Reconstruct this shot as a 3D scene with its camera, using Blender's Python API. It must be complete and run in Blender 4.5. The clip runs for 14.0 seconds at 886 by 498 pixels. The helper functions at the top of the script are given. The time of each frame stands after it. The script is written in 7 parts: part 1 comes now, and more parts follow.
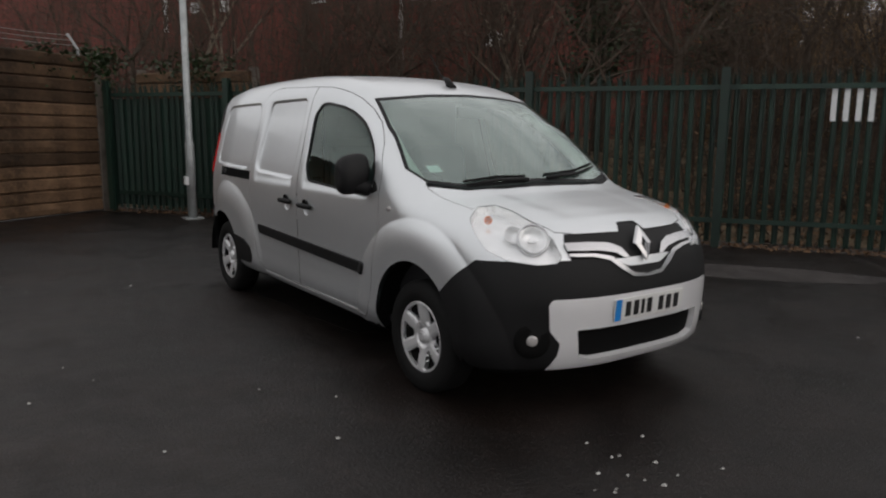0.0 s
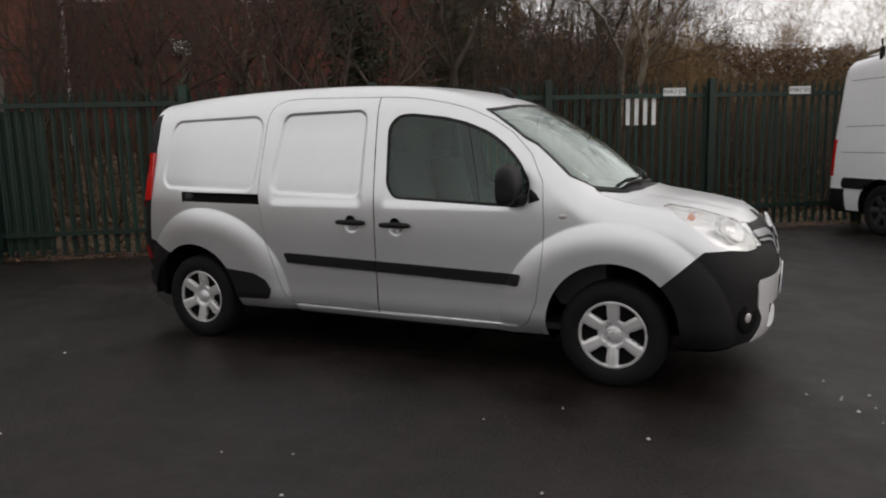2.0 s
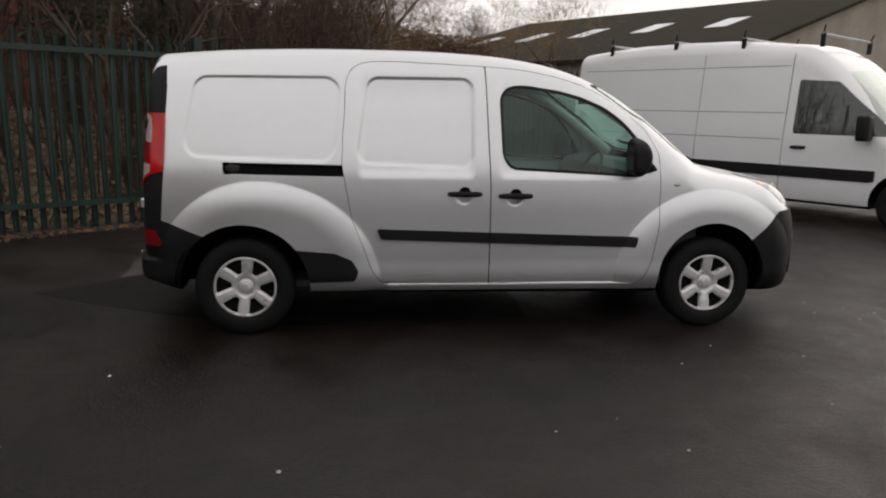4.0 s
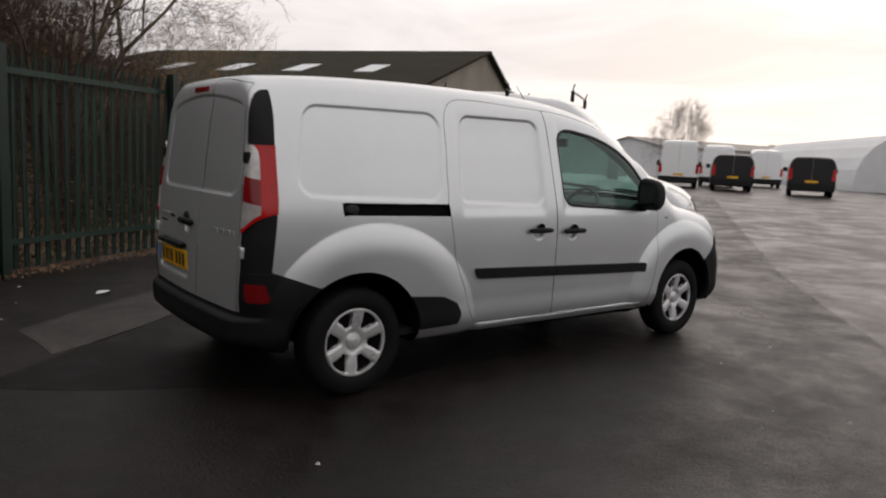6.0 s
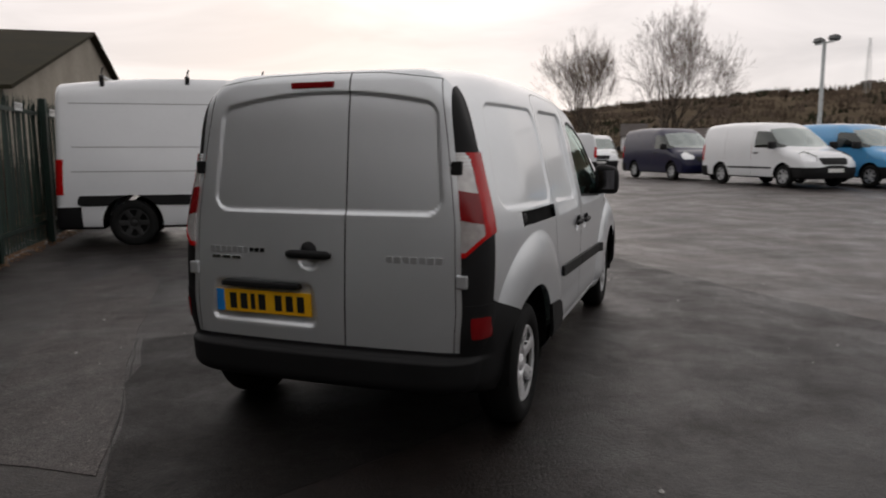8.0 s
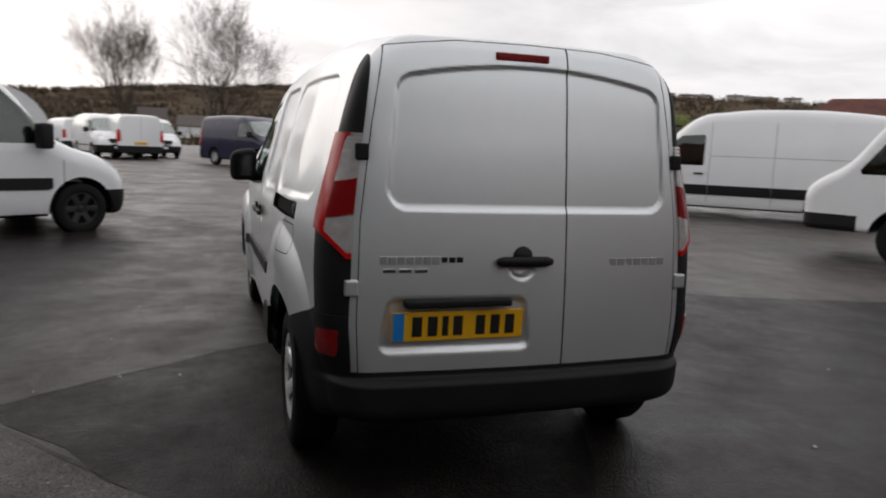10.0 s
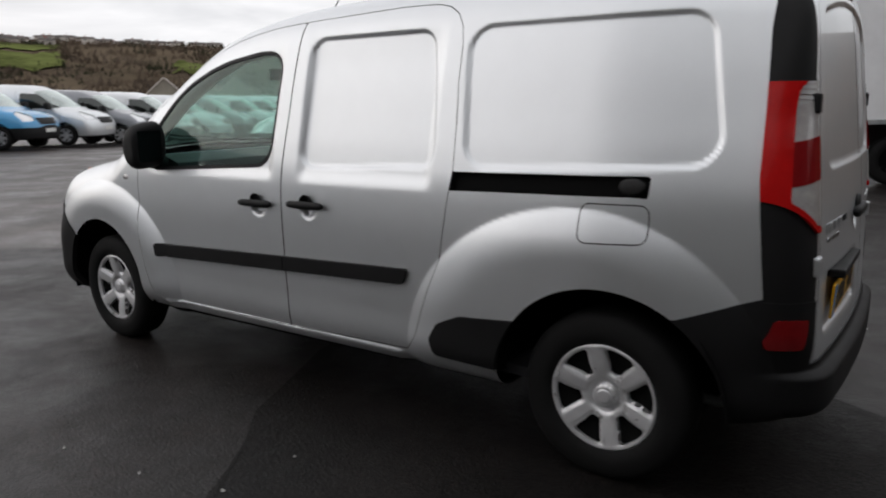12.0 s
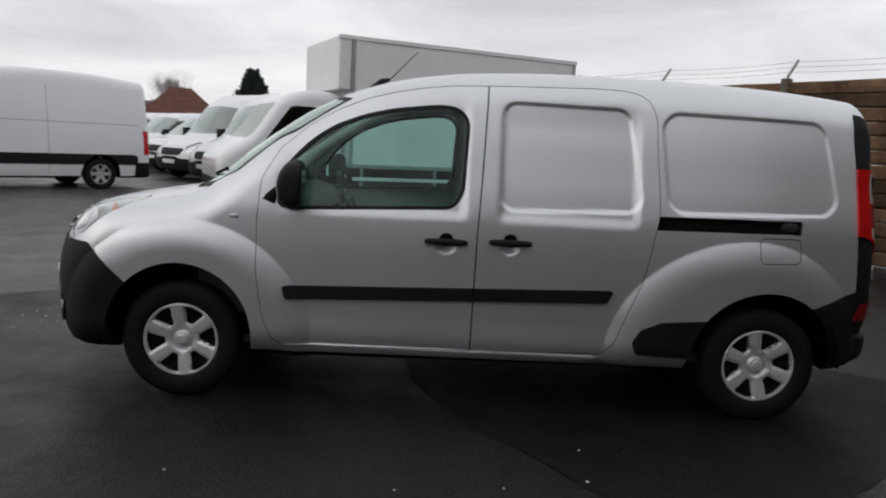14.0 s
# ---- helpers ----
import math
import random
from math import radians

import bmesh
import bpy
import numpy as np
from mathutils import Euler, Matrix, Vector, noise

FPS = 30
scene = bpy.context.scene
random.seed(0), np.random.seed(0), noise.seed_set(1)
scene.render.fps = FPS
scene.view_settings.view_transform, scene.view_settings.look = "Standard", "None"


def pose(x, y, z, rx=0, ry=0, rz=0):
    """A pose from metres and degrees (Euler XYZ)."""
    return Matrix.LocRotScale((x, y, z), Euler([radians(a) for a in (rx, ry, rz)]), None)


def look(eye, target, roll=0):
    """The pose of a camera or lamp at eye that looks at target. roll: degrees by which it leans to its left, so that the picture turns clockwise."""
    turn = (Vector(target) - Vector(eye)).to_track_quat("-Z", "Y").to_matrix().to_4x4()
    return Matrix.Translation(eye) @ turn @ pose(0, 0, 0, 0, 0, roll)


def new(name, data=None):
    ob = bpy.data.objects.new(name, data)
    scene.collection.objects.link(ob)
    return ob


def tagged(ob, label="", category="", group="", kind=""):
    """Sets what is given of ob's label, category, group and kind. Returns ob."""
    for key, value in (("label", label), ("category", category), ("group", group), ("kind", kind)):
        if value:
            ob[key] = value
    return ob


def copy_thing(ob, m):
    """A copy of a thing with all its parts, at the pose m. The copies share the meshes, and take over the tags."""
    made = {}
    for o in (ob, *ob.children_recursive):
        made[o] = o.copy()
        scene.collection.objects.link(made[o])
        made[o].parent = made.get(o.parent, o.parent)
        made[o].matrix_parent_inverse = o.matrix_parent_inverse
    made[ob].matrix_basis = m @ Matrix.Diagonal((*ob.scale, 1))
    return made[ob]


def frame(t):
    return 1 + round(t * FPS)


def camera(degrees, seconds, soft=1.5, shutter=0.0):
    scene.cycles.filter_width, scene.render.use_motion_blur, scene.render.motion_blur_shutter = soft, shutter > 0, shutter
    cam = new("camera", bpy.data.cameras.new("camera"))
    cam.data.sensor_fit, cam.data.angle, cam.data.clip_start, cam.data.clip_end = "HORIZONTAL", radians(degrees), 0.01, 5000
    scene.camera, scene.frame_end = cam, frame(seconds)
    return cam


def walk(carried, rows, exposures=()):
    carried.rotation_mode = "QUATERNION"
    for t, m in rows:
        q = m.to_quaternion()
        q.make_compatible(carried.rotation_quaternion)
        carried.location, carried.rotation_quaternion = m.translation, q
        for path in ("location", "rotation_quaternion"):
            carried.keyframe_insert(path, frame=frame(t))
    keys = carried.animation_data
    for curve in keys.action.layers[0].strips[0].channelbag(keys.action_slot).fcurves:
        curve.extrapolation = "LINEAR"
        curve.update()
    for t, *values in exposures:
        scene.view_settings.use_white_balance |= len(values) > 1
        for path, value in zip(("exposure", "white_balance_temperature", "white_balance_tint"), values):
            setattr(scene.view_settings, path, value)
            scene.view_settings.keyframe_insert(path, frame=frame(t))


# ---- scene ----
cam = camera(63.3, 14.0, soft=2.0, shutter=0.3)
PATH = [
    (0, (6.243, -2.922, 1.412), (4.63, -1.784, 1.091), 0.5),
    (0.5, (5.761, -3.484, 1.401), (4.307, -2.159, 1.043), -0.3),
    (1, (5.196, -4.007, 1.45), (3.901, -2.513, 1.151), -1.2),
    (1.5, (4.573, -4.431, 1.443), (3.491, -2.773, 1.163), -0.4),
    (2, (3.946, -4.818, 1.43), (3.087, -3.036, 1.131), -1.4),
    (2.5, (3.197, -5.098, 1.398), (2.576, -3.222, 1.089), 0.1),
    (3, (2.412, -5.286, 1.416), (2.053, -3.342, 1.113), -1.2),
    (3.5, (1.555, -5.396, 1.423), (1.543, -3.43, 1.059), -3.5),
    (3.7, (1.207, -5.395, 1.449), (1.294, -3.433, 1.073), -1.4),
    (5.8, (-1.87, -4.437, 1.382), (-0.705, -2.848, 1.04), 2.5),
    (6, (-2.087, -4.225, 1.374), (-0.856, -2.67, 1.119), 2.8),
    (6.5, (-2.593, -3.632, 1.368), (-1.157, -2.263, 1.116), 1.0),
    (7, (-3.011, -2.984, 1.373), (-1.391, -1.831, 1.164), 0.8),
    (7.5, (-3.299, -2.314, 1.382), (-1.54, -1.395, 1.138), -0.4),
    (8, (-3.533, -1.65, 1.387), (-1.666, -0.984, 1.121), -0.2),
    (8.5, (-3.609, -0.909, 1.364), (-1.671, -0.493, 1.1), 0.5),
    (10.8, (-2.43, 2.128, 1.327), (-0.822, 0.976, 1.031), -0.4),
    (11, (-2.19, 2.344, 1.321), (-0.664, 1.089, 1.007), -1.6),
    (11.5, (-1.561, 2.805, 1.319), (-0.199, 1.396, 0.92), -1.5),
    (12, (-0.936, 3.1, 1.346), (0.202, 1.504, 0.948), -1.3),
    (12.5, (-0.265, 3.643, 1.375), (0.627, 1.885, 1.036), -1.5),
    (13, (0.486, 4.109, 1.395), (1.068, 2.219, 1.1), -1.3),
    (13.5, (1.144, 4.393, 1.414), (1.357, 2.424, 1.132), 2.1),
    (14, (1.834, 4.538, 1.409), (1.777, 2.56, 1.117), 3.1),
]
LIGHTING = [(0.0, 0.05, 6550, 10), (0.5, 0.26, 6650, 11), (1.0, 0.28, 6680, 11), (1.5, 0.25, 6700, 11), (3.5, 0.30, 6850, 12), (6.0, -0.02, 6750, 12), (7.0, 0.04, 6740, 12), (8.0, -0.08, 6710, 12), (8.5, -0.08, 6700, 12), (11.0, 0.39, 6450, 10), (12.5, 0.17, 6400, 10), (14.0, 0.05, 6350, 10)]
walk(cam, [(t, look(eye, target, roll)) for t, eye, target, roll in PATH], LIGHTING)

# ---------------------------------------------------------------- sky and sun
SUN_AZ, SUN_EL = 28.0, 16.0
sun_way = Vector((math.cos(radians(SUN_EL)) * math.cos(radians(SUN_AZ)), math.cos(radians(SUN_EL)) * math.sin(radians(SUN_AZ)), math.sin(radians(SUN_EL))))
world = bpy.data.worlds.new("overcast_sky")
scene.world = world
world.use_nodes = True
wn, wl = world.node_tree.nodes, world.node_tree.links
wn.clear()


def wnode(kind, **values):
    n = wn.new(kind)
    for key, value in values.items():
        n.inputs[key].default_value = value
    return n


coord = wn.new("ShaderNodeTexCoord")
sky = wn.new("ShaderNodeTexSky")
sky.sky_type, sky.sun_disc = "NISHITA", False
sky.sun_elevation, sky.sun_rotation = radians(SUN_EL), radians(90 - SUN_AZ)
sky.air_density, sky.dust_density, sky.ozone_density = 1.2, 1.5, 1.0
stretch = wn.new("ShaderNodeMapping")
stretch.inputs["Scale"].default_value = (1.0, 1.0, 4.5)
clouds = wnode("ShaderNodeTexNoise", Scale=2.6, Detail=5.0, Roughness=0.55, Distortion=0.6)
ramp = wn.new("ShaderNodeValToRGB")
ramp.color_ramp.elements[0].position, ramp.color_ramp.elements[0].color = 0.30, (0.56, 0.56, 0.575, 1)
ramp.color_ramp.elements[1].position, ramp.color_ramp.elements[1].color = 0.68, (0.86, 0.845, 0.85, 1)
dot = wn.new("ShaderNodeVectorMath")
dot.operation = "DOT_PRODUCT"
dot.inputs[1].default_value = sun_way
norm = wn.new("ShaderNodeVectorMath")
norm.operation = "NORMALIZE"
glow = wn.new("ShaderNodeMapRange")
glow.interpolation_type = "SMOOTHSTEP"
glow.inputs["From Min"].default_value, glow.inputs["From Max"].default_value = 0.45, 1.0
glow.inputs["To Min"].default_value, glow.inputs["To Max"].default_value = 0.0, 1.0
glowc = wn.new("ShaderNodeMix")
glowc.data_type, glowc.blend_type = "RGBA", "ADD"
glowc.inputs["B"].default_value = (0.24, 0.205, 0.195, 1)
back_sky = wnode("ShaderNodeBackground", Strength=0.06)
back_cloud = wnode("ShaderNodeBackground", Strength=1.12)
both = wn.new("ShaderNodeMixShader")
both.inputs["Fac"].default_value = 0.93
out = wn.new("ShaderNodeOutputWorld")
wl.new(coord.outputs["Generated"], stretch.inputs["Vector"])
wl.new(stretch.outputs["Vector"], clouds.inputs["Vector"])
wl.new(clouds.outputs["Fac"], ramp.inputs["Fac"])
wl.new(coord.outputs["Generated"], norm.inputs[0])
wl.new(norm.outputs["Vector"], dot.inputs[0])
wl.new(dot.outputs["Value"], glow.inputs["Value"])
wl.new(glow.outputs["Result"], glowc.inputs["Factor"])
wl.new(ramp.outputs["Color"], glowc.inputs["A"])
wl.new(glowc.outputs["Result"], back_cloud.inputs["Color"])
wl.new(sky.outputs["Color"], back_sky.inputs["Color"])
wl.new(back_sky.outputs["Background"], both.inputs[1])
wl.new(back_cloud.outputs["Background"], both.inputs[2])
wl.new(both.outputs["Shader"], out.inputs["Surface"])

sun = new("sun", bpy.data.lights.new("sun", "SUN"))
sun.data.energy, sun.data.angle, sun.data.color = 0.2, radians(50.0), (1.0, 0.95, 0.89)
sun.matrix_world = look(sun_way * 50, (0, 0, 0))

# ---------------------------------------------------------------- materials


def mat(name, color, rough=0.6, metal=0.0, vary=0.15, scale=8.0, bump=0.0, bump_scale=60.0, coat=0.0, dark=None, rough_vary=0.1, detail=5.0, spec=0.5, random_tone=0.0):
    """A surface with tone variation at two scales, uneven gloss and fine relief."""
    m = bpy.data.materials.new(name)
    m.use_nodes = True
    nodes, links = m.node_tree.nodes, m.node_tree.links
    p = nodes["Principled BSDF"]
    p.inputs["Metallic"].default_value = metal
    p.inputs["Coat Weight"].default_value = coat
    p.inputs["Coat Roughness"].default_value = 0.07
    p.inputs["Specular IOR Level"].default_value = spec
    tc = nodes.new("ShaderNodeTexCoord")
    big = nodes.new("ShaderNodeTexNoise")
    big.inputs["Scale"].default_value, big.inputs["Detail"].default_value = scale, detail
    fine = nodes.new("ShaderNodeTexNoise")
    fine.inputs["Scale"].default_value, fine.inputs["Detail"].default_value = scale * 9, 4
    links.new(tc.outputs["Object"], big.inputs["Vector"])
    links.new(tc.outputs["Object"], fine.inputs["Vector"])
    addn = nodes.new("ShaderNodeMath")
    addn.operation = "MULTIPLY_ADD"
    addn.inputs[1].default_value = 0.45
    links.new(fine.outputs["Fac"], addn.inputs[0])
    links.new(big.outputs["Fac"], addn.inputs[2])
    rr = nodes.new("ShaderNodeMapRange")
    rr.inputs["From Min"].default_value, rr.inputs["From Max"].default_value = 0.45, 1.0
    links.new(addn.outputs[0], rr.inputs["Value"])
    mix = nodes.new("ShaderNodeMix")
    mix.data_type = "RGBA"
    low = dark or tuple(c * (1 - vary * 1.5) for c in color)
    high = tuple(min(1, c * (1 + vary)) for c in color)
    mix.inputs["A"].default_value, mix.inputs["B"].default_value = (*low, 1), (*high, 1)
    links.new(rr.outputs["Result"], mix.inputs["Factor"])
    last = mix.outputs["Result"]
    if random_tone:
        info = nodes.new("ShaderNodeObjectInfo")
        tone = nodes.new("ShaderNodeMapRange")
        tone.inputs["To Min"].default_value, tone.inputs["To Max"].default_value = 1 - random_tone, 1 + random_tone
        links.new(info.outputs["Random"], tone.inputs["Value"])
        mul = nodes.new("ShaderNodeVectorMath")
        mul.operation = "SCALE"
        links.new(last, mul.inputs[0])
        links.new(tone.outputs["Result"], mul.inputs["Scale"])
        last = mul.outputs["Vector"]
    links.new(last, p.inputs["Base Color"])
    ro = nodes.new("ShaderNodeMapRange")
    ro.inputs["To Min"].default_value, ro.inputs["To Max"].default_value = max(0.02, rough - rough_vary), min(1, rough + rough_vary)
    links.new(big.outputs["Fac"], ro.inputs["Value"])
    links.new(ro.outputs["Result"], p.inputs["Roughness"])
    if bump:
        bn = nodes.new("ShaderNodeTexNoise")
        bn.inputs["Scale"].default_value, bn.inputs["Detail"].default_value = bump_scale, 6
        links.new(tc.outputs["Object"], bn.inputs["Vector"])
        b = nodes.new("ShaderNodeBump")
        b.inputs["Strength"].default_value, b.inputs["Distance"].default_value = min(1, bump * 20), bump
        links.new(bn.outputs["Fac"], b.inputs["Height"])
        links.new(b.outputs["Normal"], p.inputs["Normal"])
    return m


def asphalt(name, tone, wet, patch, stone=0.5, spec=0.28):
    """Damp tarmac: stone grain, worn lighter blotches, damp glossier areas and hairline relief."""
    m = bpy.data.materials.new(name)
    m.use_nodes = True
    nodes, links = m.node_tree.nodes, m.node_tree.links
    p = nodes["Principled BSDF"]
    tc = nodes.new("ShaderNodeTexCoord")

    def noise_at(scale, detail, rough=0.6):
        n = nodes.new("ShaderNodeTexNoise")
        n.inputs["Scale"].default_value, n.inputs["Detail"].default_value, n.inputs["Roughness"].default_value = scale, detail, rough
        links.new(tc.outputs["Object"], n.inputs["Vector"])
        return n.outputs["Fac"]

    def ranged(value, a, b, lo, hi):
        r = nodes.new("ShaderNodeMapRange")
        for k, v in zip(("From Min", "From Max", "To Min", "To Max"), (a, b, lo, hi)):
            r.inputs[k].default_value = v
        links.new(value, r.inputs["Value"])
        return r.outputs["Result"]

    blotch, streak, grain, spots = noise_at(0.45, 6, 0.65), noise_at(2.3, 5), noise_at(90, 3), noise_at(26, 2)
    tonal = nodes.new("ShaderNodeMath")
    tonal.operation = "MULTIPLY"
    links.new(ranged(blotch, 0.3, 0.7, 1 - patch, 1 + patch), tonal.inputs[0])
    links.new(ranged(streak, 0.3, 0.7, 0.6, 1.42), tonal.inputs[1])
    tonal2 = nodes.new("ShaderNodeMath")
    tonal2.operation = "MULTIPLY"
    links.new(tonal.outputs[0], tonal2.inputs[0])
    links.new(ranged(grain, 0.35, 0.65, 1 - stone, 1 + stone), tonal2.inputs[1])
    tonal3 = nodes.new("ShaderNodeMath")
    tonal3.operation = "MULTIPLY"
    links.new(tonal2.outputs[0], tonal3.inputs[0])
    links.new(ranged(spots, 0.60, 0.72, 1.0, 2.4), tonal3.inputs[1])
    col = nodes.new("ShaderNodeVectorMath")
    col.operation = "SCALE"
    col.inputs[0].default_value = tone
    links.new(tonal3.outputs[0], col.inputs["Scale"])
    links.new(col.outputs["Vector"], p.inputs["Base Color"])
    links.new(ranged(noise_at(1.1, 7, 0.72), 0.35, 0.65, wet, wet + 0.32), p.inputs["Roughness"])
    p.inputs["Specular IOR Level"].default_value = spec
    b = nodes.new("ShaderNodeBump")
    b.inputs["Strength"].default_value, b.inputs["Distance"].default_value = 0.8, 0.006
    rise = nodes.new("ShaderNodeMath")
    rise.operation = "MULTIPLY_ADD"
    rise.inputs[1].default_value = 0.7
    links.new(noise_at(52, 3), rise.inputs[0])
    links.new(grain, rise.inputs[2])
    links.new(rise.outputs[0], b.inputs["Height"])
    links.new(b.outputs["Normal"], p.inputs["Normal"])
    return m


def glass(name, tint, amount, rough=0.0, sheen=(0.95, 1.0, 0.97), fog=0.0, edge=0.75, power=4.0):
    """Thin tinted pane: lets a tinted share of the light through and mirrors the rest."""
    m = bpy.data.materials.new(name)
    m.use_nodes = True
    nodes, links = m.node_tree.nodes, m.node_tree.links
    nodes.remove(nodes["Principled BSDF"])
    clear = nodes.new("ShaderNodeBsdfTransparent")
    clear.inputs["Color"].default_value = (*tint, 1)
    gloss = nodes.new("ShaderNodeBsdfGlossy")
    gloss.inputs["Roughness"].default_value = rough
    gloss.inputs["Color"].default_value = (*sheen, 1)
    fres = nodes.new("ShaderNodeLayerWeight")
    fres.inputs["Blend"].default_value = 0.5
    steep = nodes.new("ShaderNodeMath")
    steep.operation = "POWER"
    steep.inputs[1].default_value = power
    links.new(fres.outputs["Facing"], steep.inputs[0])
    scale = nodes.new("ShaderNodeMath")
    scale.operation = "MULTIPLY_ADD"
    scale.inputs[1].default_value, scale.inputs[2].default_value = edge, amount + 0.05
    links.new(steep.outputs[0], scale.inputs[0])
    cl = nodes.new("ShaderNodeClamp")
    links.new(scale.outputs[0], cl.inputs["Value"])
    mx = nodes.new("ShaderNodeMixShader")
    links.new(cl.outputs["Result"], mx.inputs["Fac"])
    body = clear.outputs[0]
    if fog:
        mist = nodes.new("ShaderNodeBsdfTranslucent")
        mist.inputs["Color"].default_value = (*(c * 0.95 for c in tint), 1)
        veil = nodes.new("ShaderNodeBsdfDiffuse")
        veil.inputs["Color"].default_value = (*(c * 0.8 for c in tint), 1)
        damp = nodes.new("ShaderNodeMixShader")
        links.new(mist.outputs[0], damp.inputs[1])
        links.new(veil.outputs[0], damp.inputs[2])
        patch = nodes.new("ShaderNodeTexNoise")
        patch.inputs["Scale"].default_value = 3.0
        share = nodes.new("ShaderNodeMapRange")
        share.inputs["From Min"].default_value, share.inputs["From Max"].default_value = 0.3, 0.7
        share.inputs["To Min"].default_value, share.inputs["To Max"].default_value = fog * 0.75, fog * 1.25
        coords = nodes.new("ShaderNodeTexCoord")
        links.new(coords.outputs["Object"], patch.inputs["Vector"])
        links.new(patch.outputs["Fac"], share.inputs["Value"])
        fogged = nodes.new("ShaderNodeMixShader")
        links.new(share.outputs["Result"], fogged.inputs["Fac"])
        links.new(clear.outputs[0], fogged.inputs[1])
        links.new(damp.outputs[0], fogged.inputs[2])
        body = fogged.outputs[0]
    links.new(body, mx.inputs[1])
    links.new(gloss.outputs[0], mx.inputs[2])
    links.new(mx.outputs[0], nodes["Material Output"].inputs["Surface"])
    return m


def paint(name, color, metal, rough, flake=0.0, coat=1.0, spec=0.5):
    m = mat(name, color, rough, metal, vary=0.02, scale=1.5, coat=coat, rough_vary=0.04, spec=spec)
    if flake:
        nodes, links = m.node_tree.nodes, m.node_tree.links
        p = nodes["Principled BSDF"]
        tc = nodes.new("ShaderNodeTexCoord")
        n = nodes.new("ShaderNodeTexNoise")
        n.inputs["Scale"].default_value, n.inputs["Detail"].default_value = 900, 1
        links.new(tc.outputs["Object"], n.inputs["Vector"])
        b = nodes.new("ShaderNodeBump")
        b.inputs["Strength"].default_value, b.inputs["Distance"].default_value = flake, 0.0006
        links.new(n.outputs["Fac"], b.inputs["Height"])
        links.new(b.outputs["Normal"], p.inputs["Normal"])
    return m


